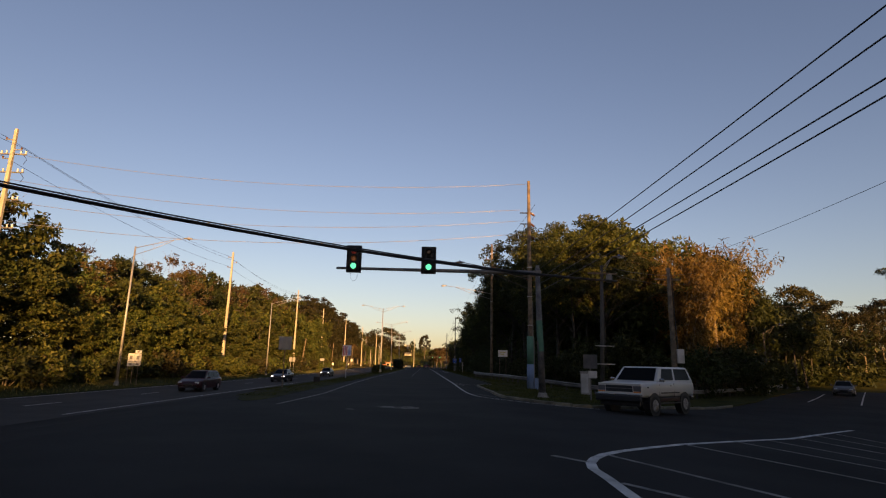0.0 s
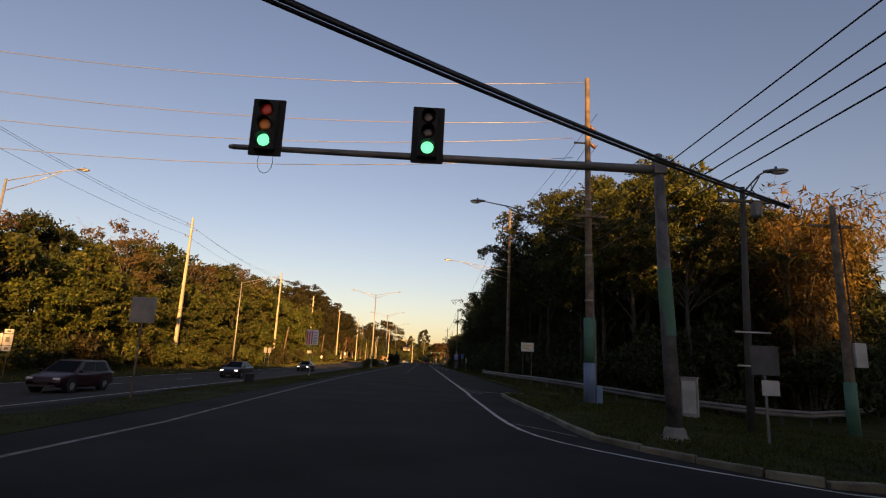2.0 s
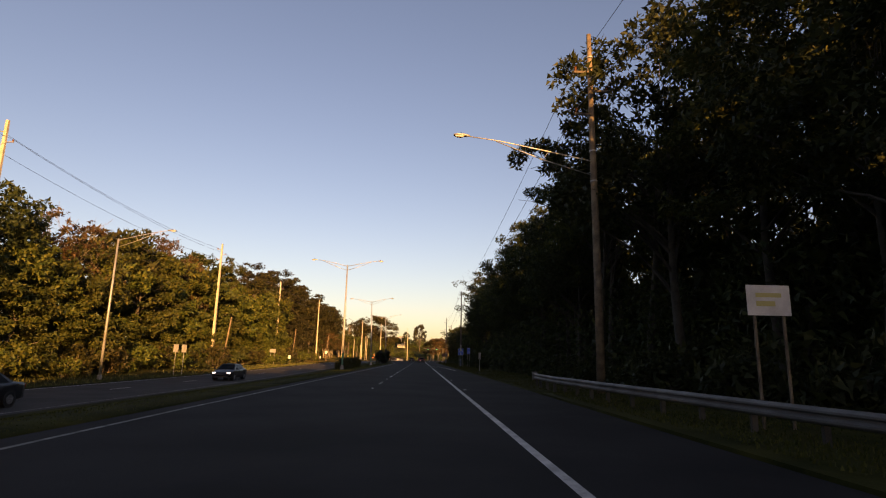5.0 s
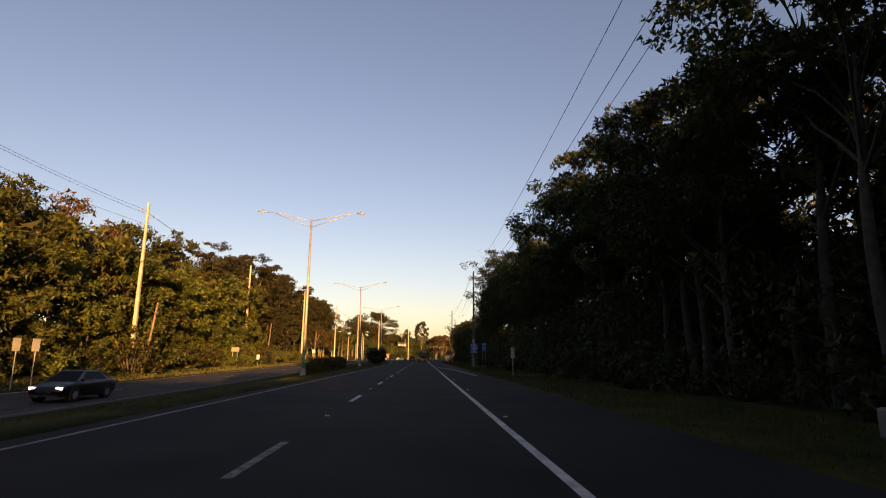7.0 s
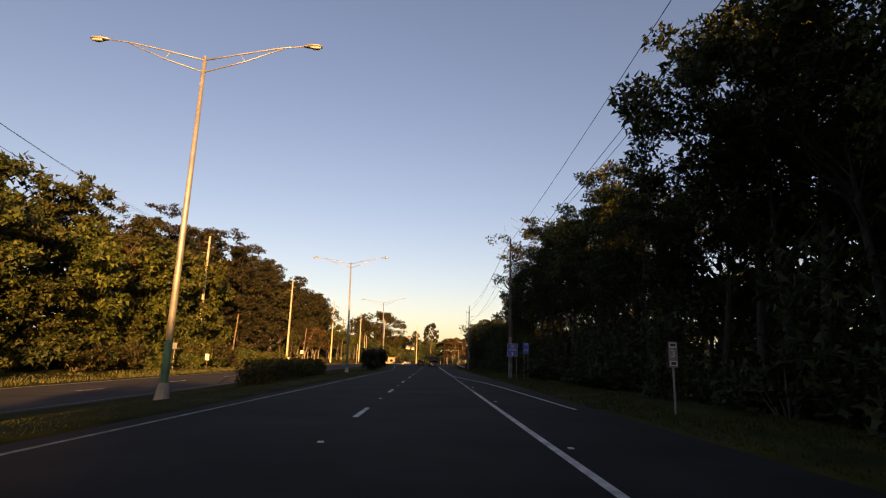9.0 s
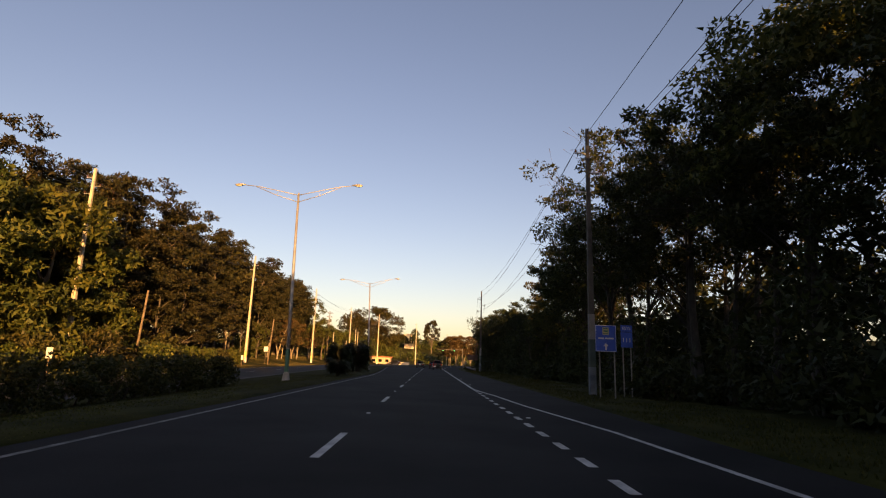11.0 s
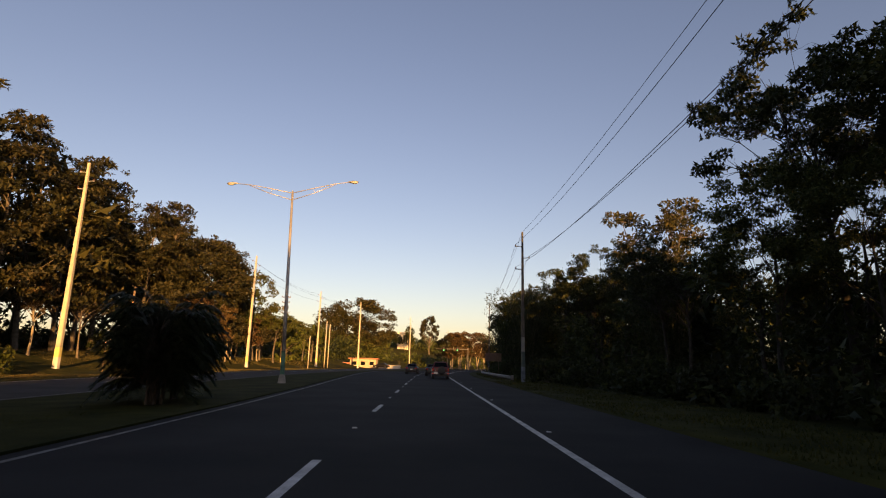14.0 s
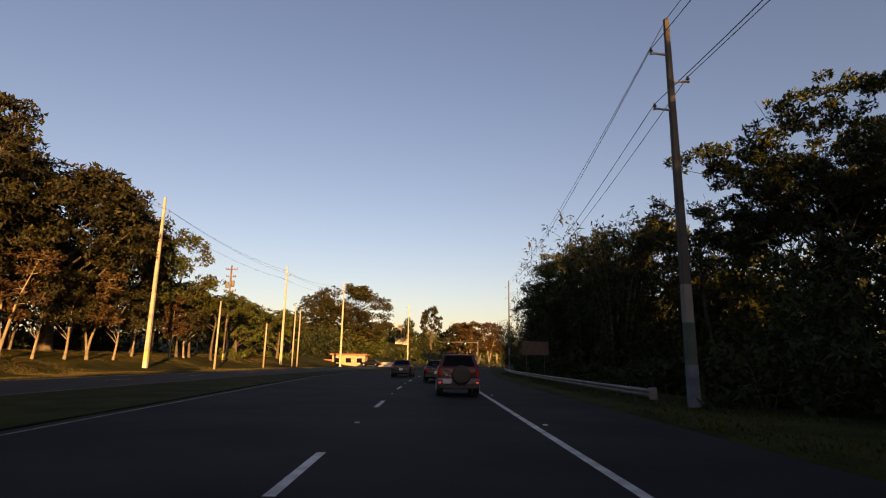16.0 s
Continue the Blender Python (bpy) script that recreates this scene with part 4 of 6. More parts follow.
# median: clipped hedge and low palms
for x, y, h, wide in ((-8.0, 182.2, 1.9, 1.0), (-9.5, 191.4, 4.0, 0.66), (-9.1, 203.2, 4.3, 0.75), (-9.7, 205.8, 4.8, 0.75)):
    plant("palm_a", x, y, h, y * 37, wide)


# ---- woods behind the first rows of trees ----
def woodland(label, strips, count, size, seed, mat=LEAF_DEEP):
    """Leaf blades of a whole wood; strips of (u0, u1, y0, y1, low, high)."""
    r = np.random.default_rng(seed)
    cl = []
    for u0, u1, y0, y1, lo, hi in strips:
        n = int((u1 - u0) * (y1 - y0) / 14)
        for _ in range(n):
            u, yy = r.uniform(u0, u1), r.uniform(y0, y1)
            x = u + bend(yy)
            top = r.uniform(0.75, 1.0) * hi
            for z in np.arange(lo + 0.8, top, 2.3):
                cl.append((x + r.uniform(-1, 1), yy + r.uniform(-1, 1), land(x, yy) + z, r.uniform(1.3, 2.2)))
    v, f = leaves(r, cl, count, size, 0.8, simple=True)
    return tagged(raw("woodland", v.tolist(), f.tolist(), mat), label, "wood", kind="stuff")


# Undergrowth and back woods use the deep tone, so shade is partly colour.
woodland("shade-toned undergrowth at the edge of the wood", [(13.6, 19.5, 56, 345, 0, 6.5)], 52000, 0.36, 30)
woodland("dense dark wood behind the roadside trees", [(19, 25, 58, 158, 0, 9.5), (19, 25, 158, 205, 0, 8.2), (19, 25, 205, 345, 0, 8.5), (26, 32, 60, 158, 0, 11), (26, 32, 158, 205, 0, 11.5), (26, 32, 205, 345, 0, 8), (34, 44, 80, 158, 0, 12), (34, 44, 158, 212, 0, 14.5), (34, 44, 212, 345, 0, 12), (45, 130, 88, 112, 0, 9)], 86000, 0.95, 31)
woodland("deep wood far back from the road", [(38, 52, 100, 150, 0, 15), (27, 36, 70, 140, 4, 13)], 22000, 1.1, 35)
# The last two strips are unseen, added to hold back sky light from behind.
woodland("dense green wood behind the thicket and, unseen, behind the start", [(-50, -41, -10, 200, 0, 9), (-62, -47, 195, 262, 0, 13), (-60, -44.5, 262, 306, 0, 16), (-62, -44, 300, 400, 0, 9), (-66, -34, -140, -4, 0, 13), (-66, 60, -215, -195, 0, 10)], 66000, 0.95, 32)
woodland("wooded slope closing the view down the road", [(-120, -48, 400, 440, 0, 9), (34, 80, 345, 420, 0, 9)], 28000, 1.2, 33, LEAF)
woodland("wooded hillside closing the view down the road", [(-170, 70, 425, 445, 0, 3.6), (-190, 80, 500, 560, 0, 4)], 46000, 1.3, 34, LEAF)
# Two leaf screens out of view, added to cast shade on wood and side street.
woodland("unseen wood behind the junction, added to block sun", [(22, 42, -18, -9, 0, 17.6), (41, 98, -34, -24, 0, 18.6)], 24000, 1.3, 36)
# unseen trees added behind and beside the start, which keep the junction in shade
for i in range(17):
    plant(rng.choice(["far_a", "far_b"]), (11.5 if i < 12 else 16.5) + rng.uniform(0, 3), -130 + i * 7.3, rng.uniform(19, 22), rng.uniform(0, 360), 1.25)
for i in range(12):
    plant(rng.choice(["far_a", "far_b"]), 25 + rng.uniform(0, 5), -120 + i * 10.2, rng.uniform(19, 23), rng.uniform(0, 360), 1.25)
for i in range(9):
    plant(rng.choice(["far_a", "far_b"]), 37 + rng.uniform(0, 6), -110 + i * 13.5, rng.uniform(17, 21), rng.uniform(0, 360), 1.25)
for x, y, h in ((10.5, -31, 20), (12.5, -25, 21), (11.0, -18.5, 20), (14.0, -15, 19.5), (10.5, -40, 20.5)):
    plant("far_a", x, y, h, 9 * y, 1.15)
plant("near_a", 13.6, 64, 15, 30)
# Further unseen trees, set to shade the foot of the side street.
for x, y, h in ((31, -8, 15), (33, -16, 16), (35, 2, 12), (40, 12, 11), (44, 22, 11), (53, 32, 11)):
    plant("far_b", x, y, h, 11 * y, 1.1)
for x, y, h in ((72, 97, 11), (76, 98, 11.5), (80, 99, 11), (84, 101, 11), (88, 104, 11), (79, 105, 12), (92, 108, 12)):
    plant("grove_b", x, y, h, 31 * x, 1.1)
for x, y, h in ((52, 79, 13.5), (57.5, 83, 12.5), (48, 76, 12.5), (62, 88, 11.5)):
    plant("mid_a", x, y, h, 31 * x)
plant("near_b", 43.0, 42.5, 15, 200)
for i in range(15):
    d = i / 14
    plant("shrub_c", 33 + 33 * d + rng.uniform(-1, 1), 61.5 + 32 * d + rng.uniform(0, 3), rng.uniform(3.0, 5.0), 47 * i)
for x, y, h in ((17.2, 52.6, 7.2), (19.2, 53.4, 7.8), (23.4, 49.6, 6.2), (25.6, 51.6, 6.8), (28.0, 54.0, 7.2), (30.4, 56.6, 7.4), (33.2, 59.8, 7.2), (36.2, 63.0, 7.0), (39.4, 66.4, 6.6)):
    plant("brush_a", x, y, h, 57 * x)
plant("bamboo_a", 27.0, 55.6, 17.2, 130)
plant("bamboo_a", 33.4, 64.5, 19.2, 250)
for i in range(26):
    d = i / 25
    x, y = 12.6 + 14 * d + rng.uniform(-0.5, 0.5), 53.5 - 9 * math.sin(math.pi * min(1.0, 0.25 + 0.9 * d)) * 0.6 + 4.5 * d + rng.uniform(0, 2.5)
    plant("brush_a", x, y + 1.2, rng.uniform(3.4, 6.0), 61 * i, 0.85)
plant("lace_a", 19.2, 192.5, 25, 70, 0.72)
for k, x, y, h in (("near_c", 18.4, 111, 21.5), ("near_c", 17.4, 58.5, 19.3), ("near_a", 17.6, 127, 24), ("near_c", 17.4, 131.5, 22), ("near_b", 18.6, 121, 24), ("near_c", 17.0, 151, 20.5), ("near_c", 17.4, 158, 20.5), ("near_b", 17.8, 170, 23), ("lace_a", 18.0, 182, 24.5)):
    plant(k, x, y, h, 29 * y)
# Unseen row behind the start on the left, added to shade the low thicket.
for y in range(-74, -6, 9):
    plant(rng.choice(["far_a", "far_b"]), -29.8 + rng.uniform(-1, 1), y, rng.uniform(12, 15), 17 * y, 1.2)
plant("near_b", 19.0, 209, 20, 20, 0.9)
plant("near_b", 22.5, 205.5, 18.5, 140)
plant("near_c", 23.5, 213, 15, 250)
plant("near_c", 15.6, 208.5, 12, 250)
plant("near_c", 18.2, 199.5, 15.5, 120)
plant("fork_a", 21.8, 237, 18, 40)
plant("near_b", 19.6, 247, 17.2, 200)
plant("bamboo_b", 16.2, 221, 10.5, 40)
for x, y, h in ((12.8, 258, 14.2), (13.4, 267, 15), (14.4, 281, 14.8), (15.8, 295, 14.5), (17.5, 310, 14), (18.2, 324, 12.5), (17.0, 341, 12.2), (20, 350, 12), (24, 365, 11)):
    plant("bamboo_b", x, y, h, 37 * y)
plant("broad_b", 19, 59, 19, 170)
plant("broad_a", 22, 65, 19.5, 70)
for y in range(182, 300, 5):
    plant(rng.choice(["shrub_c", "shrub_b", "shrub_a"]), -46 + rng.uniform(-2, 2) + bend(y), y, rng.uniform(2.5, 4.5), rng.uniform(0, 360), 1.2)


# ---- standing grass ----
def grass(label, bands, height, per_m2, seed, mat=GRASS_BLADE, within=None):
    """Upright blades on bands of (u0, u1, y0, y1)."""
    r = np.random.default_rng(seed)
    vs, fs = [], []
    for u0, u1, y0, y1 in bands:
        n = int((u1 - u0) * (y1 - y0) * per_m2)
        for _ in range(n):
            u, yy = r.uniform(u0, u1), r.uniform(y0, y1)
            patch = noise.noise(Vector((u * 0.35, yy * 0.35, 3.0)))
            if within and not inside(u, yy, within):
                continue
            if patch < -0.25 and r.random() < 0.7:
                continue
            x = u + bend(yy)
            h = height * r.uniform(0.5, 1.3) * (1 + 0.6 * patch)
            a = r.uniform(0, 6.28)
            w = 0.02 + 0.06 * h
            dx, dy = math.cos(a) * w, math.sin(a) * w
            lx, ly = r.normal(0, 0.3 * h, 2)
            z = land(x, yy) + 0.02
            k = len(vs)
            vs += [(x - dx, yy - dy, z), (x + dx, yy + dy, z), (x + lx, yy + ly, z + h)]
            fs.append((k, k + 1, k + 2))
    return tagged(raw("grass", vs, fs, mat), label, "grass", kind="stuff")


grass("tall dry grass along the far verge", [(-31, -25.7, 20, 196)], 0.22, 16, 41)
grass("dry mown grass on the sunlit bank", [(-36, -25.7, 196, 240), (-42, -25.7, 240, 330)], 0.06, 60, 45, GRASS_DRY)
grass("mown grass on the median", [(-15.2, -6.7, 53, 190), (-15.2, -8.8, 190, 240), (-8.6, -6.8, 25.5, 53), (-11.5, -8.6, 36, 53)], 0.035, 60, 42, GRASS_SHORT)
grass("short grass on the near verge", [(6.3, 11.5, 76, 240), (7.5, 11, 240, 300)], 0.09, 40, 43, GRASS_SHORT)
r43 = [(4.1, 16, 24, 52), (6.4, 13, 52, 75)]
for ob in (grass("short grass on the island", r43, 0.07, 70, 44, GRASS_SHORT, WEDGE),):
    ob.location.z = 0.09


# ---- street furniture ----
def cobra_head(root, tip, direction, mat=STEEL):
    """A street-lamp head on the end of an arm."""
    d = Vector(direction).normalized()
    a = math.atan2(d.y, d.x)
    r = Matrix.Rotation(a, 3, "Z")
    tip = Vector(tip)
    bm = bmesh.new()
    loops = []
    for t, w, hh in ((0.0, 0.05, 0.05), (0.12, 0.09, 0.08), (0.35, 0.17, 0.10), (0.62, 0.18, 0.085), (0.80, 0.10, 0.05)):
        loops.append([tip + r @ Vector((t, w * math.cos(k), 0.02 + hh * (math.sin(k) if math.sin(k) > 0 else 0.6 * math.sin(k)))) for k in [i * math.pi / 5 for i in range(10)]])
    loft(bm, loops)
    head = part("lamp_head", bm, mat, root, smooth=True)
    bm = bmesh.new()
    loops = []
    for t, w, dz in ((0.30, 0.10, -0.03), (0.45, 0.14, -0.06), (0.62, 0.13, -0.055), (0.74, 0.08, -0.03)):
        loops.append([tip + r @ Vector((t, w * math.cos(k), dz + 0.04 * math.sin(k))) for k in [i * math.pi / 4 for i in range(8)]])
    loft(bm, loops)
    part("lens", bm, LAMP_CLEAR, head, smooth=True)
    bm = bmesh.new()
    add_tube(bm, [tip + r @ Vector((0.42, 0, 0.10)), tip + r @ Vector((0.42, 0, 0.20))], 0.045, 8)
    part("photocell", bm, SIGN_BLUE, head)


def truss_arm(root, start, tip, drop, mat=STEEL):
    """Upper and lower tube with a short strut between them."""
    s, t = Vector(start), Vector(tip)
    up = [s, s.lerp(t, 0.35) + Vector((0, 0, 0.05)), s.lerp(t, 0.75) + Vector((0, 0, 0.08)), t]
    lo = [s - Vector((0, 0, drop)), (s - Vector((0, 0, drop))).lerp(t, 0.4), s.lerp(t, 0.78) + Vector((0, 0, 0.03))]
    bm = bmesh.new()
    add_tube(bm, up, [0.035, 0.032, 0.03, 0.028], 8)
    add_tube(bm, lo, [0.03, 0.028, 0.025], 8)
    a, b = up[1], lo[1]
    add_tube(bm, [a, b + (a - b) * 0.05], 0.015, 6)
    part("arm", bm, mat, root, smooth=True)


def median_lamp(x, y, turn=0.0):
    root = thing("street_lamp", "tall twin-arm galvanised street lamp on the median", "street lamp", (x, y, land(x, y)), turn, "median lamps")
    bm = bmesh.new()
    add_tube(bm, [(0, 0, 0.3), (0, 0, 6), (0, 0, 14.0)], [0.15, 0.12, 0.08], 14)
    part("pole", bm, STEEL, root, smooth=True)
    bm = bmesh.new()
    add_tube(bm, [(0, 0, -0.1), (0, 0, 0.12), (0, 0, 0.5), (0, 0, 0.62)], [0.30, 0.27, 0.20, 0.16], 10)
    part("base", bm, CONCRETE, root)
    bm = bmesh.new()
    add_tube(bm, [(0, 0, 0.62), (0, 0, 2.2)], [0.150, 0.143], 14, cap=False)
    part("painted_band", bm, TEAL, root, "faded green painted band", smooth=True)
    for s in (-1, 1):
        truss_arm(root, (0.05 * s, 0, 13.92), (4.15 * s, 0, 14.72), 0.55)
        cobra_head(root, (4.1 * s, 0, 14.71), (s, 0, 0))
    bm = bmesh.new()
    add_tube(bm, [(0, 0, 13.95), (0, 0, 14.1)], [0.085, 0.05], 10)
    part("cap", bm, STEEL, root)
    return root


lamp = median_lamp(-9.7, 124.7)
for x, y, rx, ry in ((-10.2, 173.7, -2.5, -1.7), (-9.95, 223.0, -4.0, -2.5)):
    copy_thing(lamp, pose(x, y, land(x, y), rx, ry, 0))


def verge_lamp(x, y, h, reach, toward, label="single-arm galvanised street lamp on the far verge", mat=STEEL):
    root = thing("street_lamp", label, "street lamp", (x, y, land(x, y)), 0, "verge lamps")
    bm = bmesh.new()
    add_tube(bm, [(0, 0, -0.1), (0, 0, h)], [0.13, 0.075], 12)
    part("pole", bm, mat, root, smooth=True)
    bm = bmesh.new()
    add_tube(bm, [(0, 0, -0.1), (0, 0, 0.35), (0, 0, 0.45)], [0.22, 0.2, 0.15], 10)
    part("base", bm, CONCRETE, root)
    truss_arm(root, (0, 0, h - 0.15), (toward * reach, 0, h + 0.9), 0.7, mat)
    cobra_head(root, (toward * reach - toward * 0.05, 0, h + 0.9), (toward, 0, 0), mat)
    return root


vl = verge_lamp(-28.4, 53.0, 13.2, 4.6, 1)
for y in (4.0, 102.5):
    copy_thing(vl, pose(-28.6, y, land(-28.6, y), 0, 0, 0))


for x, y in ((37.4, 60.0), (52.5, 77.5)):
    verge_lamp(x, y, 6.6, 1.6, 1, "short dark street lamp along the side street", POLE_DARK)


def insulator(root, a, b, r, mat):
    """A string of discs."""
    a, b = Vector(a), Vector(b)
    bm = bmesh.new()
    n = 5
    pts, rad = [], []
    for i in range(n):
        for t, k in ((0.0, 0.4), (0.25, 1.0), (0.7, 0.9), (0.75, 0.4)):
            pts.append(a.lerp(b, (i + t) / n))
            rad.append(r * k)
    add_tube(bm, pts, rad, 8)
    part("insulator", bm, mat, root, smooth=True)


def concrete_pole(x, y, h, bands=(), arms=True, face=1, group="verge poles", shaft_mat=POLE_CONCRETE, girth=1.0):
    """A tapered square concrete pole with short steel arms for three wires."""
    root = thing("utility_pole", "tall pale concrete utility pole beside the road", "utility pole", (x, y, land(x, y)), 0, group)
    bm = bmesh.new()
    loops = []
    for z, r in ((-0.3, 0.235), (0.0, 0.23), (h * 0.5, 0.175), (h, 0.115)):
        r *= girth
        c = r * 0.8
        loops.append([(r, c, z), (c, r, z), (-c, r, z), (-r, c, z), (-r, -c, z), (-c, -r, z), (c, -r, z), (r, -c, z)])
    loft(bm, loops)
    part("shaft", bm, shaft_mat, root)
    for z0, z1, mat in bands:
        bm = bmesh.new()
        loops = []
        for z in (z0, z1):
            r = (0.23 + (0.115 - 0.23) * z / h) * girth + 0.006
            c = r * 0.8
            loops.append([(r, c, z), (c, r, z), (-c, r, z), (-r, c, z), (-r, -c, z), (-c, -r, z), (c, -r, z), (r, -c, z)])
        loft(bm, loops, cap=False)
        part("painted_band", bm, mat, root)
    if arms:
        for z, s in ((h - 1.6, -face), (h - 2.8, face), (h - 4.0, -face)) if group == "near poles" else ((h - 1.0, -face), (h - 1.9, face), (h - 2.7, -face)):
            bm = bmesh.new()
            add_tube(bm, [(0, 0, z), (s * 0.55, 0, z + 0.06), (s * 0.75, 0, z + 0.05)], [0.05, 0.045, 0.06], 8)
            part("arm", bm, STEEL, root)
            bm = bmesh.new()
            add_tube(bm, [(s * 0.7, 0, z + 0.1), (s * 0.7, 0, z + 0.16), (s * 0.7, 0, z + 0.22), (s * 0.7, 0, z + 0.28)], [0.05, 0.08, 0.05, 0.04], 8)
            part("insulator", bm, BROWN_INS, root)
    return root


LEFT_POLES = [(-33.0, -3.0, 20.0), (-35.2, 44.6, 20.4), (-33.1, 92.6, 19.7), (-32.8, 140.7, 19.6), (-34.6, 187.0, 19.6), (-33.9, 236.2, 20.1), (-32.0, 283.5, 20.2), (-28.6, 327.2, 19.5), (-20.9, 349.7, 19.4)]
for x, y, h in LEFT_POLES:
    concrete_pole(x, y, h - land(x, y), ((0.0, 1.1, WHITE_PAINT), (1.1, 2.0, SIGN_YELLOW)) if y > 200 else (), face=1)
for x, y, h in ((-7.7, 405, 20.0), (7.4, 405, 15.0)):
    concrete_pole(x, y, h - land(x, y), face=1)
busy = thing("insulator_rack", "pole-top steel racks with many white insulators", "insulators", (-35.2, 44.6, 0))
for z in (18.2, 16.6, 14.2, 11.8):
    bm = bmesh.new()
    add_box(bm, (0, 0.16, z), (2.2, 0.09, 0.10), 0.01)
    rack = part("crossarm", bm, STEEL_DULL, busy)
    for px in (-1.0, -0.6, 0.6, 1.0):
        bm = bmesh.new()
        add_tube(bm, [(px, 0.16, z + 0.05), (px, 0.16, z + 0.14), (px, 0.16, z + 0.2), (px, 0.16, z + 0.3)], [0.05, 0.09, 0.05, 0.08], 8)
        part("insulator", bm, SIGN_WHITE, rack)
    for s in (-1, 1):
        bm = bmesh.new()
        add_tube(bm, [(s * 0.9, 0.1, z - 0.1), (s * 1.3, 0.0, z - 0.5), (s * 1.0, 0.1, z - 0.9)], 0.02, 5)
        part("jumper_cable", bm, CABLE, rack)
RIGHT_POLES = [(8.92, 164.2, 15.5), (9.4, 239.8, 15.3), (16.3, 335.2, 18.6)]
for x, y, h in RIGHT_POLES:
    concrete_pole(x, y, h, ((0.0, 1.5, FOOT_BLUE), (1.5, 3.0, FOOT_GREEN), (3.0, 4.4, POLE_AGED)), group="near poles", shaft_mat=POLE_DARK, girth=0.78)


def stub_pole(x, y, h, lean, mat=POLE_WOOD, label="short weathered wooden pole in the verge"):
    root = thing("stub_pole", label, "pole", (x, y, land(x, y)), 0, "stub poles")
    bm = bmesh.new()
    add_tube(bm, [(0, 0, -0.2), (lean * 0.5, 0, h * 0.5), (lean, 0, h)], [0.15, 0.13, 0.11], 8)
    part("shaft", bm, mat, root, smooth=True)


for x, y, h in ((-28.5, 294.5, 9.0), (-27.6, 313, 7.3), (-26.9, 329, 11.9), (-26.4, 331, 11.3)):
    stub_pole(x, y, h - land(x, y), 0.05, POLE_CONCRETE, "slender pale concrete post beside the road")
for x, y, h, lean in ((-30.5, 139, 8, 0.9), (-32.4, 195.3, 8.2, 0.5), (-31.7, 242.7, 8.8, 0.5)):
    stub_pole(x + bend(y) * 0, y, h, lean)


def wood_pole(x, y, h, bands=(), label="weathered wooden utility pole with lamp arm and insulators"):
    root = thing("utility_pole", label, "utility pole", (x, y, land(x, y)), 0)
    bm = bmesh.new()
    add_tube(bm, [(0, 0, -0.2), (0.02, 0, h * 0.3), (0.0, 0.02, h * 0.7), (0, 0, h)], [0.21, 0.19, 0.155, 0.12], 12)
    part("shaft", bm, POLE_WOOD, root, smooth=True)
    for z0, z1, r, mat in bands:
        bm = bmesh.new()
        add_tube(bm, [(0, 0, z0), (0, 0, z1)], [r, r - 0.01], 12)
        part("painted_band", bm, mat, root, smooth=True)
    return root


rp = wood_pole(8.38, 43.9, 17.15, ((0.0, 1.97, 0.30, BLUE_PAINT), (1.97, 4.15, 0.28, TEAL)))
bm = bmesh.new()
add_tube(bm, [(0.27, -0.12, 0), (0.26, -0.12, 3.9), (0.2, -0.08, 4.3), (0.19, -0.05, 7.0)], 0.045, 8)
part("conduit", bm, STEEL_DULL, rp)
bm = bmesh.new()
add_box(bm, (0.42, -0.1, 0.45), (0.30, 0.25, 0.9), 0.03)
part("meter_box", bm, BLUE_PAINT, rp)
for z in (14.35, 13.4, 12.3):
    insulator(rp, (-0.12, 0, z), (-0.75, 0.05, z + 0.02), 0.07, CABLE)
    insulator(rp, (0.12, 0.05, z + 0.05), (0.5, 0.35, z - 0.1), 0.10, BROWN_INS)
for z in (9.7, 7.3, 5.0):
    bm = bmesh.new()
    add_tube(bm, [(0, 0, z), (0, 0, z + 0.06)], 0.205, 12)
    part("strap", bm, STEEL, rp)
bm = bmesh.new()
add_box(bm, (0.1, -0.16, 9.35), (1.7, 0.10, 0.12), 0.01)
part("crossarm", bm, POLE_WOOD, rp)
for z, px in ((9.75, -0.6), (9.75, 0.75), (8.95, -0.35), (8.95, 0.4)):       # fuse holders and jumpers round the crossarm
    insulator(rp, (px * 0.5, -0.16, z - 0.35), (px, -0.2, z - 0.1), 0.05, BROWN_INS)
    bm = bmesh.new()
    add_tube(bm, [(px, -0.2, z - 0.1), (px * 1.15, -0.22, z + 0.2), (px * 0.7, -0.2, z + 0.45), (0.12, -0.1, z + 0.4)], 0.018, 6)
    part("jumper", bm, CABLE, rp, smooth=True)
bm = bmesh.new()
add_box(bm, (0.05, 0.16, 9.05), (1.1, 0.09, 0.10), 0.01)
part("crossarm", bm, POLE_WOOD, rp)
# Dark tone paints in the shaded back of this lamp arm.
truss_arm(rp, (-0.15, 0, 8.75), (-5.3, 0.9, 10.15), 0.75, POLE_DARK)
cobra_head(rp, (-5.25, 0.9, 10.15), (-1, 0.17, 0), STEEL_DULL)

rp2 = wood_pole(9.15, 76.0, 18.6)
for z, side in ((16.35, -1), (15.3, 1), (14.0, -1)):
    bm = bmesh.new()
    add_box(bm, (side * 0.42, -0.1, z), (0.95, 0.1, 0.12), 0.01)
    part("crossarm", bm, POLE_WOOD, rp2)
    insulator(rp2, (side * 0.8, -0.1, z + 0.06), (side * 0.8, -0.1, z + 0.32), 0.07, BROWN_INS)
for z in (17.2, 12.0, 10.4):
    bm = bmesh.new()
    add_tube(bm, [(0, 0, z), (0, 0, z + 0.06)], 0.18, 12)
    part("strap", bm, STEEL, rp2)
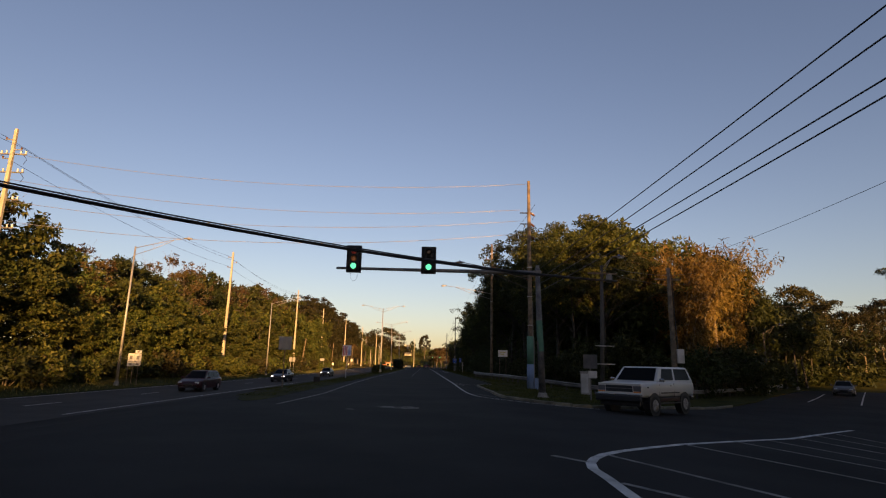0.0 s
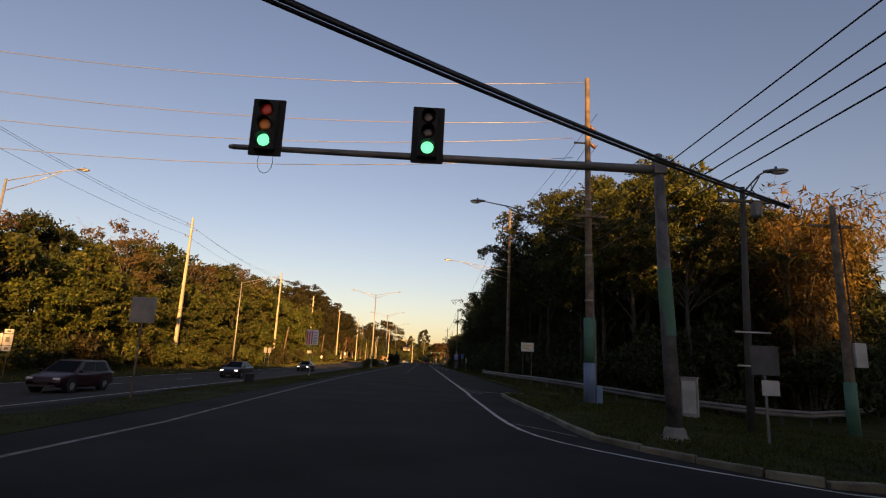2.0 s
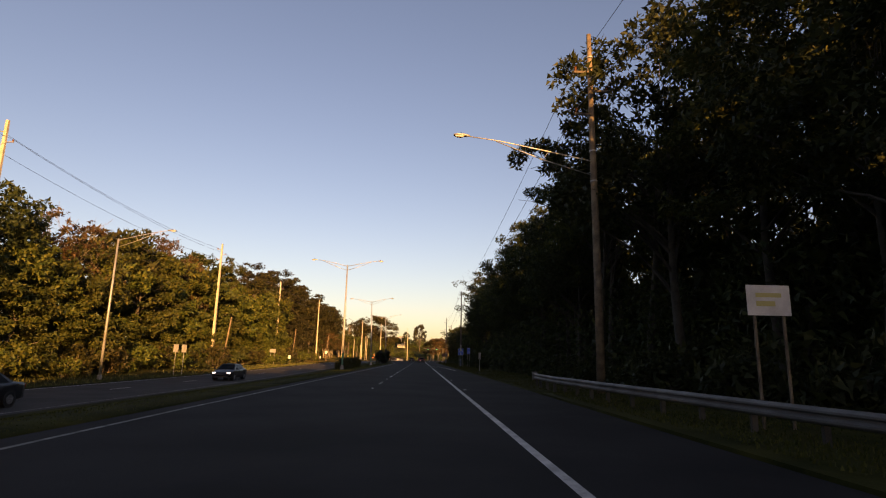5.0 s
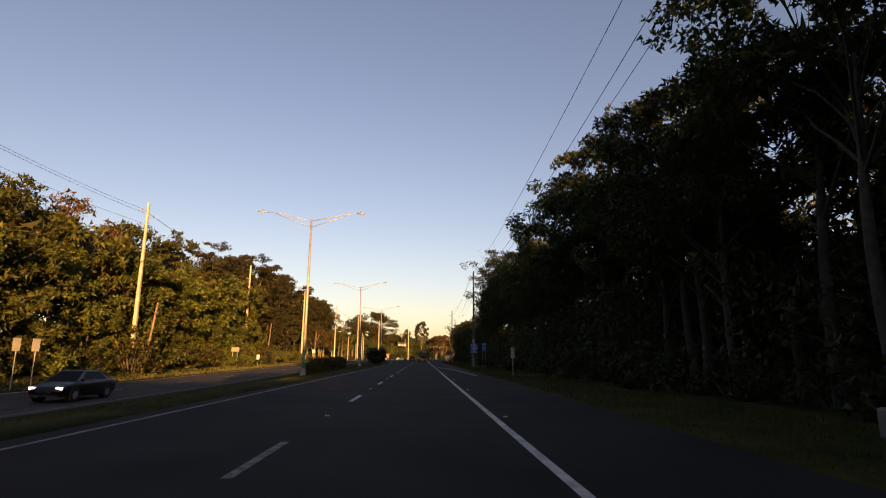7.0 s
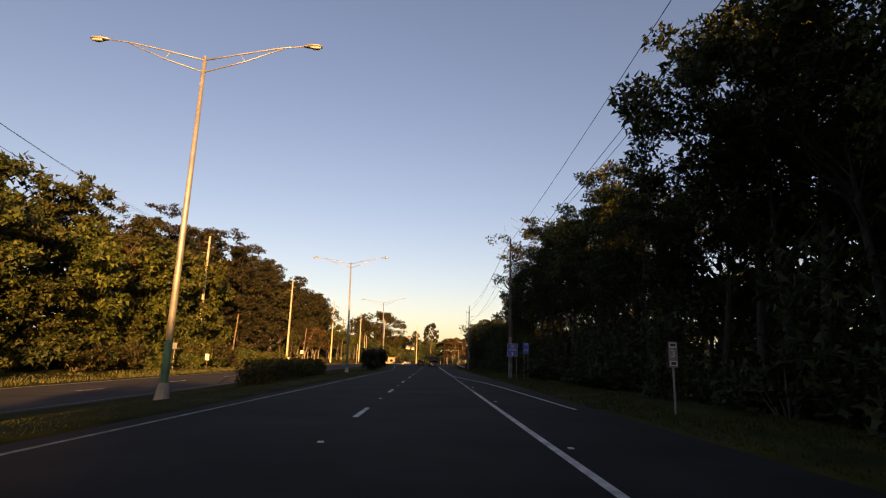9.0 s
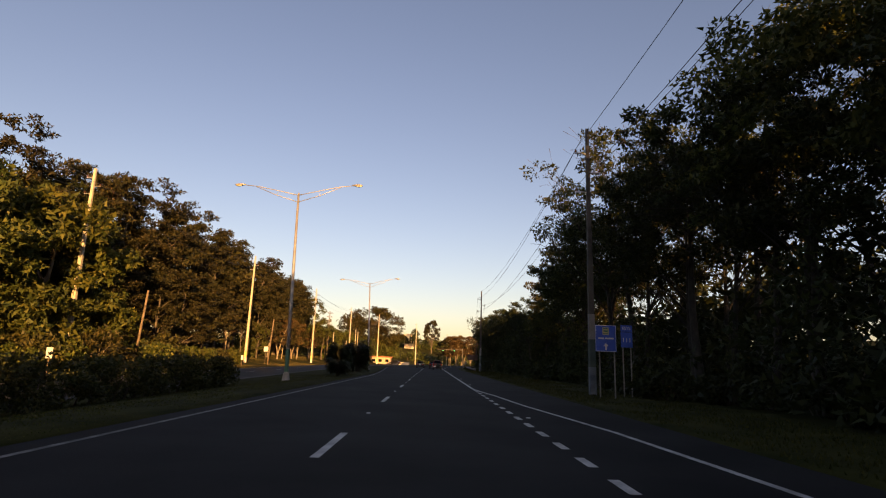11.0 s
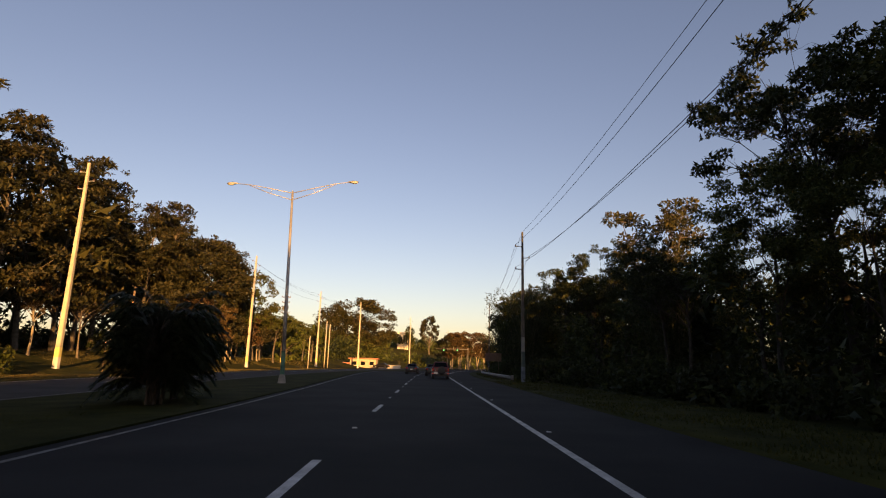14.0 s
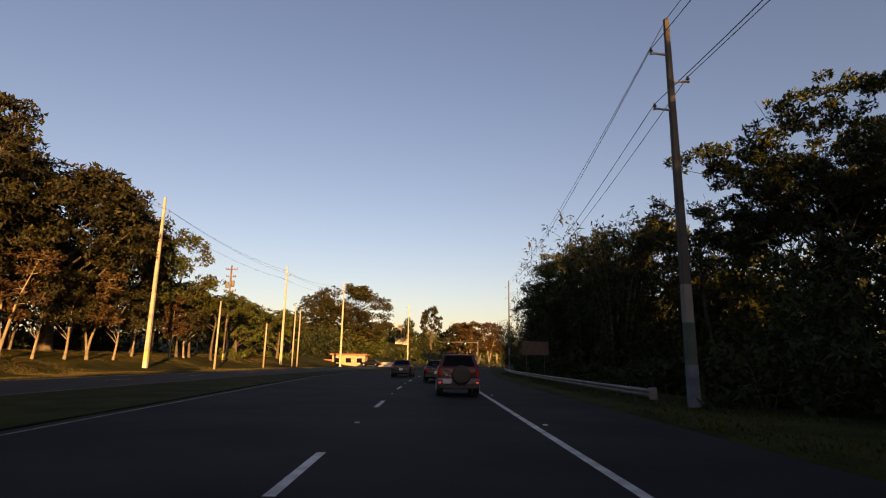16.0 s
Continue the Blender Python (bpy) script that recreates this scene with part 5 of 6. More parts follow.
truss_arm(rp2, (-0.12, 0, 11.5), (-6.4, -0.6, 12.35), 0.75, STEEL)
cobra_head(rp2, (-6.35, -0.6, 12.35), (-1, -0.1, 0), STEEL)

tp = wood_pole(-32.6, 308.5, 15.6, ((0.5, 1.5, 0.25, SIGN_YELLOW),), "dark wooden utility pole with crossarms and transformers")
for z, wd in ((14.9, 1.9), (13.7, 1.6), (11.4, 1.9), (9.2, 1.5)):
    bm = bmesh.new()
    add_box(bm, (0.1, -0.16, z), (wd, 0.10, 0.12), 0.01)
    arm = part("crossarm", bm, POLE_WOOD, tp)
    for px in (-wd / 2 + 0.1, -wd / 4, wd / 4 + 0.1, wd / 2):
        bm = bmesh.new()
        add_tube(bm, [(px, -0.16, z + 0.06), (px, -0.16, z + 0.14), (px, -0.16, z + 0.2), (px, -0.16, z + 0.3)], [0.05, 0.08, 0.05, 0.06], 8)
        part("insulator", bm, BROWN_INS, arm)
for px, z in ((0.45, 12.6), (-0.45, 12.4), (0.45, 10.3)):
    bm = bmesh.new()
    add_tube(bm, [(px, -0.1, z - 0.5), (px, -0.1, z - 0.45), (px, -0.1, z + 0.4), (px, -0.1, z + 0.48)], [0.2, 0.27, 0.27, 0.18], 12)
    part("transformer", bm, STEEL_DULL, tp)

# pole with a small lamp and road sign on the island, and the dark wooden pole down the side street
sp = thing("lamp_pole", "dark steel pole with lamp, crossarm and sign backs", "pole", (11.45, 35.8, land(11.45, 35.8) + 0.08))
bm = bmesh.new()
add_tube(bm, [(0, 0, -0.2), (0.1, 0, 4), (0.3, 0.1, 8.7)], [0.14, 0.12, 0.09], 10)
part("shaft", bm, POLE_DARK, sp, smooth=True)
bm = bmesh.new()
add_box(bm, (0.3, 0.05, 8.15), (2.0, 0.09, 0.11), 0.01)
part("crossarm", bm, POLE_WOOD, sp)
bm = bmesh.new()
add_tube(bm, [(0.75, 0.05, 7.55), (0.75, 0.05, 7.62), (0.75, 0.05, 8.05), (0.75, 0.05, 8.1)], [0.16, 0.2, 0.2, 0.12], 10)
part("transformer", bm, STEEL_DULL, sp)
truss_arm(sp, (0.3, 0, 8.5), (0.95, -0.25, 9.2), 0.3, STEEL_DULL)
cobra_head(sp, (0.92, -0.24, 9.2), (1, -0.35, 0), STEEL_DULL)
for z in (3.35, 2.2):
    bm = bmesh.new()
    add_box(bm, (0.22, -0.12, z), (1.25, 0.04, 0.05), 0.005)
    part("bracket", bm, WHITE_PAINT, sp)
dp = wood_pole(31.2, 58.5, 14.5)
bm = bmesh.new()
add_box(bm, (0, 0, 12.8), (1.8, 0.1, 0.12), 0.01)
part("crossarm", bm, POLE_WOOD, dp)
ap = wood_pole(17.9, 39.5, 9.75, ((0.0, 2.2, 0.24, TEAL),), "dark wooden utility pole with meter box and painted foot")
bm = bmesh.new()
add_box(bm, (0.42, -0.15, 3.3), (0.5, 0.25, 1.0), 0.03)
part("meter_box", bm, WHITE_PAINT, ap)
bm = bmesh.new()
add_box(bm, (0, 0.2, 8.9), (2.0, 0.1, 0.12), 0.01)
part("crossarm", bm, POLE_WOOD, ap)
bm = bmesh.new()
add_tube(bm, [(0.25, -0.15, 3.7), (0.2, -0.15, 6.0), (0.17, -0.12, 9.2)], 0.035, 6)
part("conduit", bm, CABLE, ap)
dp2 = wood_pole(44, 73, 11)
tagged(dp, "dark wooden utility pole along the side street")
tagged(dp2, "dark wooden utility pole along the side street")

# signal mast
mast = thing("traffic_signal_mast", "steel signal mast with long arm over the road", "traffic signal", (6.3, 30.6, land(6.3, 30.6) + 0.08))
bm = bmesh.new()
add_tube(bm, [(0.18, 0, 0.25), (0.06, 0, 4), (0, 0, 7.18)], [0.19, 0.165, 0.125], 16)
part("post", bm, MAST_PAINT, mast, smooth=True)
bm = bmesh.new()
add_tube(bm, [(0.118, 0, 2.5), (0.052, 0, 4.2)], [0.181, 0.167], 16, cap=False)
part("painted_band", bm, TEAL, mast, "faded green painted band", smooth=True)
bm = bmesh.new()
add_tube(bm, [(0.18, 0, -0.1), (0.18, 0, 0.05), (0.18, 0, 0.1), (0.18, 0, 0.25), (0.18, 0, 0.3)], [0.34, 0.34, 0.28, 0.25, 0.2], 12)
part("base", bm, POLE_AGED, mast)
bm = bmesh.new()
add_tube(bm, [(0, 0, 6.90), (-6, 0, 6.88), (-11.3, 0, 6.88)], [0.125, 0.10, 0.07], 14)
part("arm", bm, STEEL_DULL, mast, smooth=True)
bm = bmesh.new()
add_box(bm, (0, 0, 6.90), (0.34, 0.32, 0.32), 0.04)
add_tube(bm, [(0, 0, 6.98), (0, 0, 7.33)], [0.12, 0.10], 10)
part("joint", bm, STEEL_DULL, mast)
bm = bmesh.new()
add_tube(bm, [(-11.28, 0, 6.88), (-11.42, 0, 6.88)], [0.078, 0.05], 12)
part("end_cap", bm, STEEL_DULL, mast)


def signal_head(parent, x, y, z, first, second, third):
    bm = bmesh.new()
    add_box(bm, (0, 0.0, 0), (0.52, 0.20, 1.34), 0.04)
    root = part("signal_head", bm, SIGNAL_BLACK, parent, "black three-lens traffic light showing green", loc=(x, y, z))
    bm = bmesh.new()
    add_box(bm, (0, 0.09, 0), (0.84, 0.015, 1.56), 0.03)
    part("backplate", bm, SIGNAL_BLACK, root)
    for i, mat in enumerate((first, second, third)):
        zz = 0.42 - 0.42 * i
        bm = bmesh.new()
        add_tube(bm, [(0, -0.100, zz), (0, -0.122, zz), (0, -0.135, zz)], [0.165, 0.15, 0.08], 20)
        part("lens", bm, mat, root, smooth=True)
        bm = bmesh.new()
        n = 14
        ring = []
        for k in range(n + 1):
            a = math.radians(-20 + 220 * k / n)
            ring.append((0.18 * math.cos(a), 0.18 * math.sin(a)))
        vv = []
        for r, d in ((1.0, -0.09), (1.0, -0.30), (0.95, -0.30), (0.95, -0.09)):
            vv.append([bm.verts.new((cx * r, d + (0.12 if d < -0.2 and cz < 0.02 else 0), zz + cz * r)) for cx, cz in ring])
        for a, b in zip(vv, vv[1:] + vv[:1]):
            for k in range(n):
                bm.faces.new((a[k], a[k + 1], b[k + 1], b[k]))
        bmesh.ops.recalc_face_normals(bm, faces=bm.faces)
        part("visor", bm, SIGNAL_BLACK, root)
    bm = bmesh.new()
    add_tube(bm, [(0, 0.10, -0.5), (0, 0.30, -0.5)], 0.06, 8)
    part("bracket", bm, STEEL_DULL, root)
    return root


# Only this head gets the sun-brightened lens colours.
signal_head(mast, -10.42, -0.30, 7.38, DIM_RED, DIM_AMBER, LIT_GREEN)
signal_head(mast, -6.22, -0.30, 7.42, DARK_LENS, DARK_LENS, LIT_GREEN)
bm = bmesh.new()
add_tube(bm, [(-4.1 + 0.20 * math.sin(a), 30.45, 6.36 + 0.32 * math.cos(a)) for a in [k * 0.5236 for k in range(13)]], 0.008, 6)
tagged(part("cable_loop", bm, CABLE), "thin loop of black cable hanging under the signal", "cable")

# roadside cabinet
cab = thing("signal_cabinet", "pale concrete traffic signal cabinet with stained door", "cabinet", (11.9, 41.0, land(11.9, 41.0) + 0.07), -32)
bm = bmesh.new()
add_box(bm, (0, 0, 0.80), (0.66, 0.52, 1.68), 0.03)
part("body", bm, CONCRETE, cab)
bm = bmesh.new()
add_box(bm, (0, 0, 1.67), (0.74, 0.60, 0.07), 0.02)
part("cap", bm, CONCRETE, cab)
bm = bmesh.new()
add_box(bm, (0, -0.27, 0.86), (0.52, 0.02, 1.35), 0.008)
door = part("door", bm, WHITE_PAINT, cab)
bm = bmesh.new()
add_box(bm, (0.19, -0.29, 0.88), (0.04, 0.03, 0.14), 0.008)
part("handle", bm, STEEL, door)
mb = thing("electric_box", "small dark steel box standing on the grass median", "box", (-8.9, 47.0, land(-8.9, 47.0) + 0.05), 15)
bm = bmesh.new()
add_box(bm, (0, 0, 0.20), (0.5, 0.40, 0.44), 0.03)
part("body", bm, SIGNAL_BLACK, mb)
bm = bmesh.new()
add_box(bm, (0, 0, 0.44), (0.55, 0.45, 0.04), 0.015)
part("lid", bm, TRIM_BLACK, mb)


# ---- signs ----
def bars(root, rows, y, mat):
    """Writing too small to read: one bar for each word; rows of (x, z, width, height)."""
    for x, z, wd, hh in rows:
        bm = bmesh.new()
        add_box(bm, (x, y, z), (wd, 0.004, hh))
        part("lettering", bm, mat, root)


def lettering(root, text, x, y, z, size, mat, width=None):
    cu = bpy.data.curves.new("lettering", "FONT")
    cu.body, cu.size, cu.align_x, cu.align_y, cu.extrude = text, size, "CENTER", "CENTER", 0.002
    tmp = bpy.data.objects.new("lettering", cu)
    me = bpy.data.meshes.new_from_object(tmp)
    bpy.data.objects.remove(tmp)
    me.materials.append(mat)
    ob = new("lettering", me)
    ob.parent = root
    ob.matrix_basis = pose(x, y, z, 90, 0, 0)
    return ob


def sign(name, label, x, y, z, wd, hh, face, posts, back=False, turn=0.0, post_mat=STEEL):
    """A sheet on posts; it faces the oncoming traffic, or away from it if back."""
    g = land(x, y)
    root = thing(name, label, "road sign", (x, y, g), turn)
    for px in posts:
        bm = bmesh.new()
        add_box(bm, (px, 0.04, (z - g + hh / 2 - 0.1) / 2 - 0.1), (0.06, 0.05, z - g + hh / 2 + 0.1), 0.006)
        part("post", bm, post_mat, root)
    bm = bmesh.new()
    add_box(bm, (0, 0, z - g), (wd, 0.02, hh), 0.009)
    part("panel", bm, SIGN_BACK if back else face, root)
    return root


s = sign("white_sign", "white rectangular sign with worn drawing on two posts", 8.8, 62.5, 3.0, 1.05, 0.72, SIGN_WHITE, (-0.35, 0.35), post_mat=POLE_WOOD)
bars(s, ((0, 3.12, 0.62, 0.10), (-0.08, 2.92, 0.46, 0.12)), -0.014, SIGN_YELLOW)
s = sign("junction_sign", "back of a rounded sign with a small plate below", 9.46, 31.6, 1.92, 0.84, 0.78, DULL_BACK, (0.0,), turn=6, post_mat=POLE_AGED)
bm = bmesh.new()
add_box(bm, (0.12, -0.004, 1.20 - land(9.46, 31.6)), (0.52, 0.02, 0.40), 0.008)
part("plate", bm, WHITE_PAINT, s)
s = sign("kilometre_marker", "narrow green and white kilometre marker on steel post", 8.3, 121.7, 1.95, 0.30, 0.85, SIGN_BACK, (0,))
for z, hh in ((2.26, 0.17), (1.66, 0.17)):
    bm = bmesh.new()
    add_box(bm, (0, -0.014, z), (0.25, 0.004, hh))
    part("field", bm, SIGN_WHITE, s)
lettering(s, "3", 0, -0.013, 1.97, 0.34, SIGN_WHITE)
bars(s, ((0, 2.26, 0.18, 0.08), (0, 1.66, 0.16, 0.09)), -0.018, SIGN_INK)
s = sign("place_sign", "blue place sign with yellow emblem and white arrow", 8.7, 161.0, 2.92, 1.05, 1.30, SIGN_BLUE, (-0.32, 0.42), post_mat=POLE_AGED)
bm = bmesh.new()
add_box(bm, (0.0, -0.014, 3.28), (0.32, 0.004, 0.36))
part("emblem", bm, SIGN_YELLOW, s)
bars(s, ((0, 3.40, 0.26, 0.05), (0, 3.28, 0.22, 0.07), (0, 3.17, 0.26, 0.04)), -0.019, TEAL)
bars(s, ((-0.24, 2.92, 0.28, 0.075), (0.17, 2.92, 0.44, 0.075)), -0.014, SIGN_WHITE)
bm = bmesh.new()
add_box(bm, (0, -0.014, 2.44), (0.08, 0.004, 0.2))
head = [(-0.12, 2.54), (0.12, 2.54), (0, 2.70)]
loft(bm, [[(ax, yy, az) for ax, az in head] for yy in (-0.016, -0.011)])
part("arrow", bm, SIGN_WHITE, s)
for (bx, bz, bw, bh) in ((0, 3.55, 1.01, 0.02), (0, 2.29, 1.01, 0.02), (-0.5, 2.92, 0.02, 1.26), (0.5, 2.92, 0.02, 1.26)):
    bm = bmesh.new()
    add_box(bm, (bx, -0.013, bz), (bw, 0.004, bh))
    part("border", bm, SIGN_WHITE, s)
s = sign("route_sign", "blue route marker with small direction plate above", 10.45, 163.0, 2.98, 0.62, 0.80, SIGN_BLUE, (-0.2, 0.22), post_mat=POLE_AGED)
bm = bmesh.new()
add_box(bm, (0, -0.004, 3.58), (0.62, 0.02, 0.34), 0.006)
part("plate", bm, SIGN_BLUE, s)
lettering(s, "ESTE", 0, -0.017, 3.58, 0.22, SIGN_WHITE)
lettering(s, "111", 0, -0.013, 2.95, 0.34, SIGN_WHITE)
s = sign("sign_back", "bare back of a square sign on steel post", -8.55, 34.3, 2.65, 0.78, 0.80, SIGN_BACK, (0.0,), back=True, post_mat=POLE_WOOD)
s = sign("hospital_board", "white and red information board on the median", -8.2, 59.0, 2.85, 0.92, 1.12, SIGN_WHITE, (0.0,))
for bx in (-0.36, -0.19, -0.02):
    bm = bmesh.new()
    add_box(bm, (bx, -0.013, 2.85), (0.10, 0.004, 0.98))
    part("stripe", bm, SIGN_RED if bx != -0.2 else SIGN_BLUE, s)
bars(s, [(0.25, 3.25 - 0.115 * i, 0.26, 0.045) for i in range(8)], -0.013, SIGN_BLUE)
for x, y, z, wd, hh, nm in ((-27.2, 114.5, 2.1, 0.55, 0.9, "c"), (-26.9, 116.0, 2.1, 0.55, 0.9, "d"), (-31.2, 171.4, 2.5, 1.3, 0.75, "e")):
    sign("sign_back", "weathered back of a road sign on two posts", x, y, z, wd, hh, WHITE_PAINT, (-wd * 0.3, wd * 0.3) if nm == "e" else (0.0,), back=True)
# two route assemblies beside the far carriageway: shield plates with small plates above and below
for x, y, plates in ((-28.65, 55.5, ((2.62, 0.62, 0.80), (1.98, 0.62, 0.40))), (-28.05, 55.6, ((3.18, 0.62, 0.30), (2.62, 0.66, 0.74), (2.03, 0.62, 0.38)))):
    s = sign("route_assembly", "white route shield with small plates on thin posts", x, y, land(x, y) + plates[0][0], plates[0][1], plates[0][2], SIGN_WHITE, (-0.22, 0.22) if len(plates) == 2 else (0.1,), post_mat=POLE_WOOD)
    for z, wd, hh in plates[1:]:
        bm = bmesh.new()
        add_box(bm, (0, 0, z), (wd, 0.02, hh), 0.009)
        part("panel", bm, SIGN_WHITE, s)
    bars(s, [(0, z, wd * 0.42, hh * 0.45) for z, wd, hh in plates], -0.013, SIGN_BACK)
for x, y, z, wd, hh in ((-28.6, 176, 1.7, 0.5, 0.8), (-30.2, 223.5, 1.3, 0.35, 0.7), (-30.9, 238.3, 2.9, 0.75, 0.9)):
    sign("marker_post_sign", "small white marker sign on a low post", x, y, land(x, y) + z, wd, hh, SIGN_WHITE, (0.0,), post_mat=POLE_WOOD)
s = sign("brown_board", "plain brown board on two posts beside the rail", 10.6, 276, 2.95, 2.7, 1.35, material("brown_board_sheet", (0.09, 0.056, 0.038), (0.14, 0.09, 0.06), 0.7), (-0.9, 0.9), post_mat=POLE_WOOD)


# ---- guard rails ----
def guard_rail(points, label, sink=0.0):
    """W-shaped steel beam on posts."""
    root = thing("guard_rail", label, "guard rail")
    prof = [(0.0, 0.78), (0.05, 0.76), (0.08, 0.72), (0.08, 0.68), (0.02, 0.64), (0.02, 0.60), (0.08, 0.56), (0.08, 0.52), (0.05, 0.48), (0.0, 0.46), (-0.02, 0.46), (0.0, 0.62), (-0.02, 0.78)]
    dense = []
    for a, b in zip(points, points[1:]):
        n = max(1, round(math.dist(a, b) / 2.0))
        dense += [Vector(a).lerp(Vector(b), i / n) for i in range(n)]
    dense.append(Vector(points[-1]))
    bm = bmesh.new()
    loops = []
    for i, p in enumerate(dense):
        d = (dense[min(i + 1, len(dense) - 1)] - dense[max(i - 1, 0)]).normalized()
        out = Vector((-d.y, d.x))
        g = land(p.x, p.y) - sink
        loops.append([(p.x + out.x * o, p.y + out.y * o, g + z) for o, z in prof])
    loft(bm, loops)
    part("beam", bm, STEEL_DULL, root)
    for i, p in enumerate(dense):
        d = (dense[min(i + 1, len(dense) - 1)] - dense[max(i - 1, 0)]).normalized()
        out = Vector((-d.y, d.x))
        bm = bmesh.new()
        r = Matrix.Rotation(math.atan2(d.y, d.x), 3, "Z")
        add_box(bm, (p.x - out.x * 0.12, p.y - out.y * 0.12, land(p.x, p.y) + 0.27 - sink), (0.08, 0.14, 0.86), 0.01, r)
        part("post", bm, POLE_DARK, root)
    for p in (dense[0], dense[-1]):
        bm = bmesh.new()
        add_box(bm, (p.x, p.y, land(p.x, p.y) + 0.62 - sink), (0.30, 0.18, 0.46), 0.05)
        part("end_terminal", bm, STEEL_DULL, root)
    return root


guard_rail([(46, 71), (38, 62), (28.5, 51.5), (22.5, 45.6), (18.5, 42.8), (15.2, 41.8), (13.0, 42.6), (11.3, 44.6), (9.7, 48.5), (8.7, 52.5), (7.9, 60), (7.3, 70), (7.08, 77), (7.25, 81), (7.5, 83.2)], "dull galvanised guard rail curving along the wood")
guard_rail([(8.5, 241.2), (8.55, 250), (8.9, 265), (9.6, 285), (11.2, 303), (14, 325)], "galvanised guard rail ending before a concrete pole", 0.2)


# ---- overhead lines ----
def wire(a, b, sag, r, mat, label, name="overhead_wire", n=14):
    a, b = Vector(a), Vector(b)
    bm = bmesh.new()
    add_tube(bm, [a.lerp(b, t / n) - Vector((0, 0, 4 * sag * (t / n) * (1 - t / n))) for t in range(n + 1)], r, 5)
    ob = part(name, bm, mat, smooth=True)
    return tagged(ob, label, "cable", "overhead lines")


for k, (dx, dy, dz) in enumerate(((0, 0, 0.02), (0.0, 0.03, -0.03), (0.02, -0.03, 0.02))):
    bm = bmesh.new()
    pts = []
    for i in range(25):
        x = -34 + 45.9 * i / 24
        pts.append((x + dx, 10.67 + (x + 20) * 18.7 / 26 + dy, 6.26 + 0.0029 * (x + 7) ** 2 - 0.0192 * (x + 7) + dz + (0.09 * math.sin(i / 24 * math.pi) if k == 0 else 0)))
    add_tube(bm, pts, 0.035 if k else 0.028, 6)
    tagged(part("overhead_cable", bm, CABLE, smooth=True), "thick black cable bundle slung across the road", "cable", "overhead lines")
for dx, z0, z1 in ((0.0, 9.05, 9.3), (0.0, 8.25, 8.75), (0.0, 7.9, 7.6), (0.0, 7.3, 7.35)):
    wire((8.7 + dx, 43.4, z0), (9.8 + dx, -6, z1), 0.15, 0.022, CABLE, "black telephone cable along the roadside")
wire((11.9, 35.6, 8.2), (31.2, 58.5, 12.7), 0.7, 0.02, CABLE, "black cable to the side street")
wire((11.9, 35.6, 7.8), (31.2, 58.5, 11.4), 0.7, 0.02, CABLE, "black cable to the side street")
wire((31.2, 58.5, 12.7), (44, 73, 10.6), 0.5, 0.018, CABLE, "black cable down the side street")
wire((31.2, 58.5, 14.3), (26, 8, 13.6), 0.6, 0.018, CABLE, "black cable along the side street")
wire((44, 73, 10.4), (78, 60, 11), 0.6, 0.018, CABLE, "black cable over the side street")
for z, rise in ((16.7, 1.5), (14.4, 1.55), (13.45, 0.65), (12.35, 0.05)):
    wire((8.3 - (0.7 if z < 16 else 0), 43.9, z), (-35.2, 44.6, z + rise), 1.3, 0.018, WIRE, "thin bare wire across the road")
for z in (14.9, 14.0, 13.1):
    wire((8.9, 43.9, z), (9.15 + (0.8 if z == 14.0 else -0.8), 75.9, z + (1.75 if z > 14.5 else 1.55 if z == 14.0 else 1.2)), 0.6, 0.014, CABLE, "thin wire along the wood")
for dx, z in ((-0.8, 16.65), (0.8, 15.6), (-0.8, 14.3)):
    wire((9.15 + dx, 75.9, z), (8.92 + (0.7 if dx > 0 else -0.7), 164.2, 14.2 - (16.65 - z)), 1.3, 0.016, CABLE, "thin wire beside the wood")
for (xa, ya, ha), (xb, yb, hb) in zip(RIGHT_POLES, RIGHT_POLES[1:]):
    for s, d in ((-0.7, 1.35), (0.7, 2.55), (-0.7, 3.75)):
        wire((xa + s, ya, ha - d), (xb + s, yb, hb - d), 1.8, 0.016, CABLE, "thin wire between concrete poles")
    wire((xa, ya, ha), (xb, yb, hb), 1.5, 0.014, CABLE, "thin top wire between concrete poles")
for (xa, ya, ha), (xb, yb, hb) in zip(LEFT_POLES, LEFT_POLES[1:]):
    for s, d in ((-0.7, 0.75), (0.7, 1.65), (-0.7, 2.45)):
        wire((xa + s, ya, ha - d), (xb + s, yb, hb - d), 0.9, 0.016, CABLE, "thin wire between verge poles")


# ---- clipped hedge on the median ----
hedge = thing("hedge", "clipped leafy hedge on the grass median", "hedge")
hr = np.random.default_rng(21)
hc = [(-12.7 + hr.uniform(-0.75, 0.75), y, land(-12.7, y) + hr.uniform(0.2, 1.65), 0.42) for y in np.arange(142.5, 169.3, 0.13)]
v, f = leaves(hr, hc, 26000, 0.15, 0.9, aspect=0.6, simple=True)
v[:, 2] = np.minimum(np.maximum(v[:, 2], -0.9), 1.45 + 0.06 * np.sin(v[:, 1] * 2.3) + 0.05 * np.sin(v[:, 1] * 0.7))
v[:, 0] = np.clip(v[:, 0], -13.7 - 0.06 * np.sin(v[:, 1] * 1.9), -11.7 + 0.07 * np.sin(v[:, 1] * 1.7) + 0.05 * np.sin(v[:, 2] * 7))
raw("foliage", v.tolist(), f.tolist(), LEAF, hedge)
for y in np.arange(143, 169, 0.8):
    vs, fs = [], []
    b = Vector((-12.7, y, land(-12.7, y) - 0.05))
    tube_lists(vs, fs, [b, b + Vector((0.1, 0.1, 0.5)), b + Vector((0.2, 0.2, 1.0))], [0.04, 0.03, 0.01], 4)
    raw("stem", vs, fs, BARK, hedge)


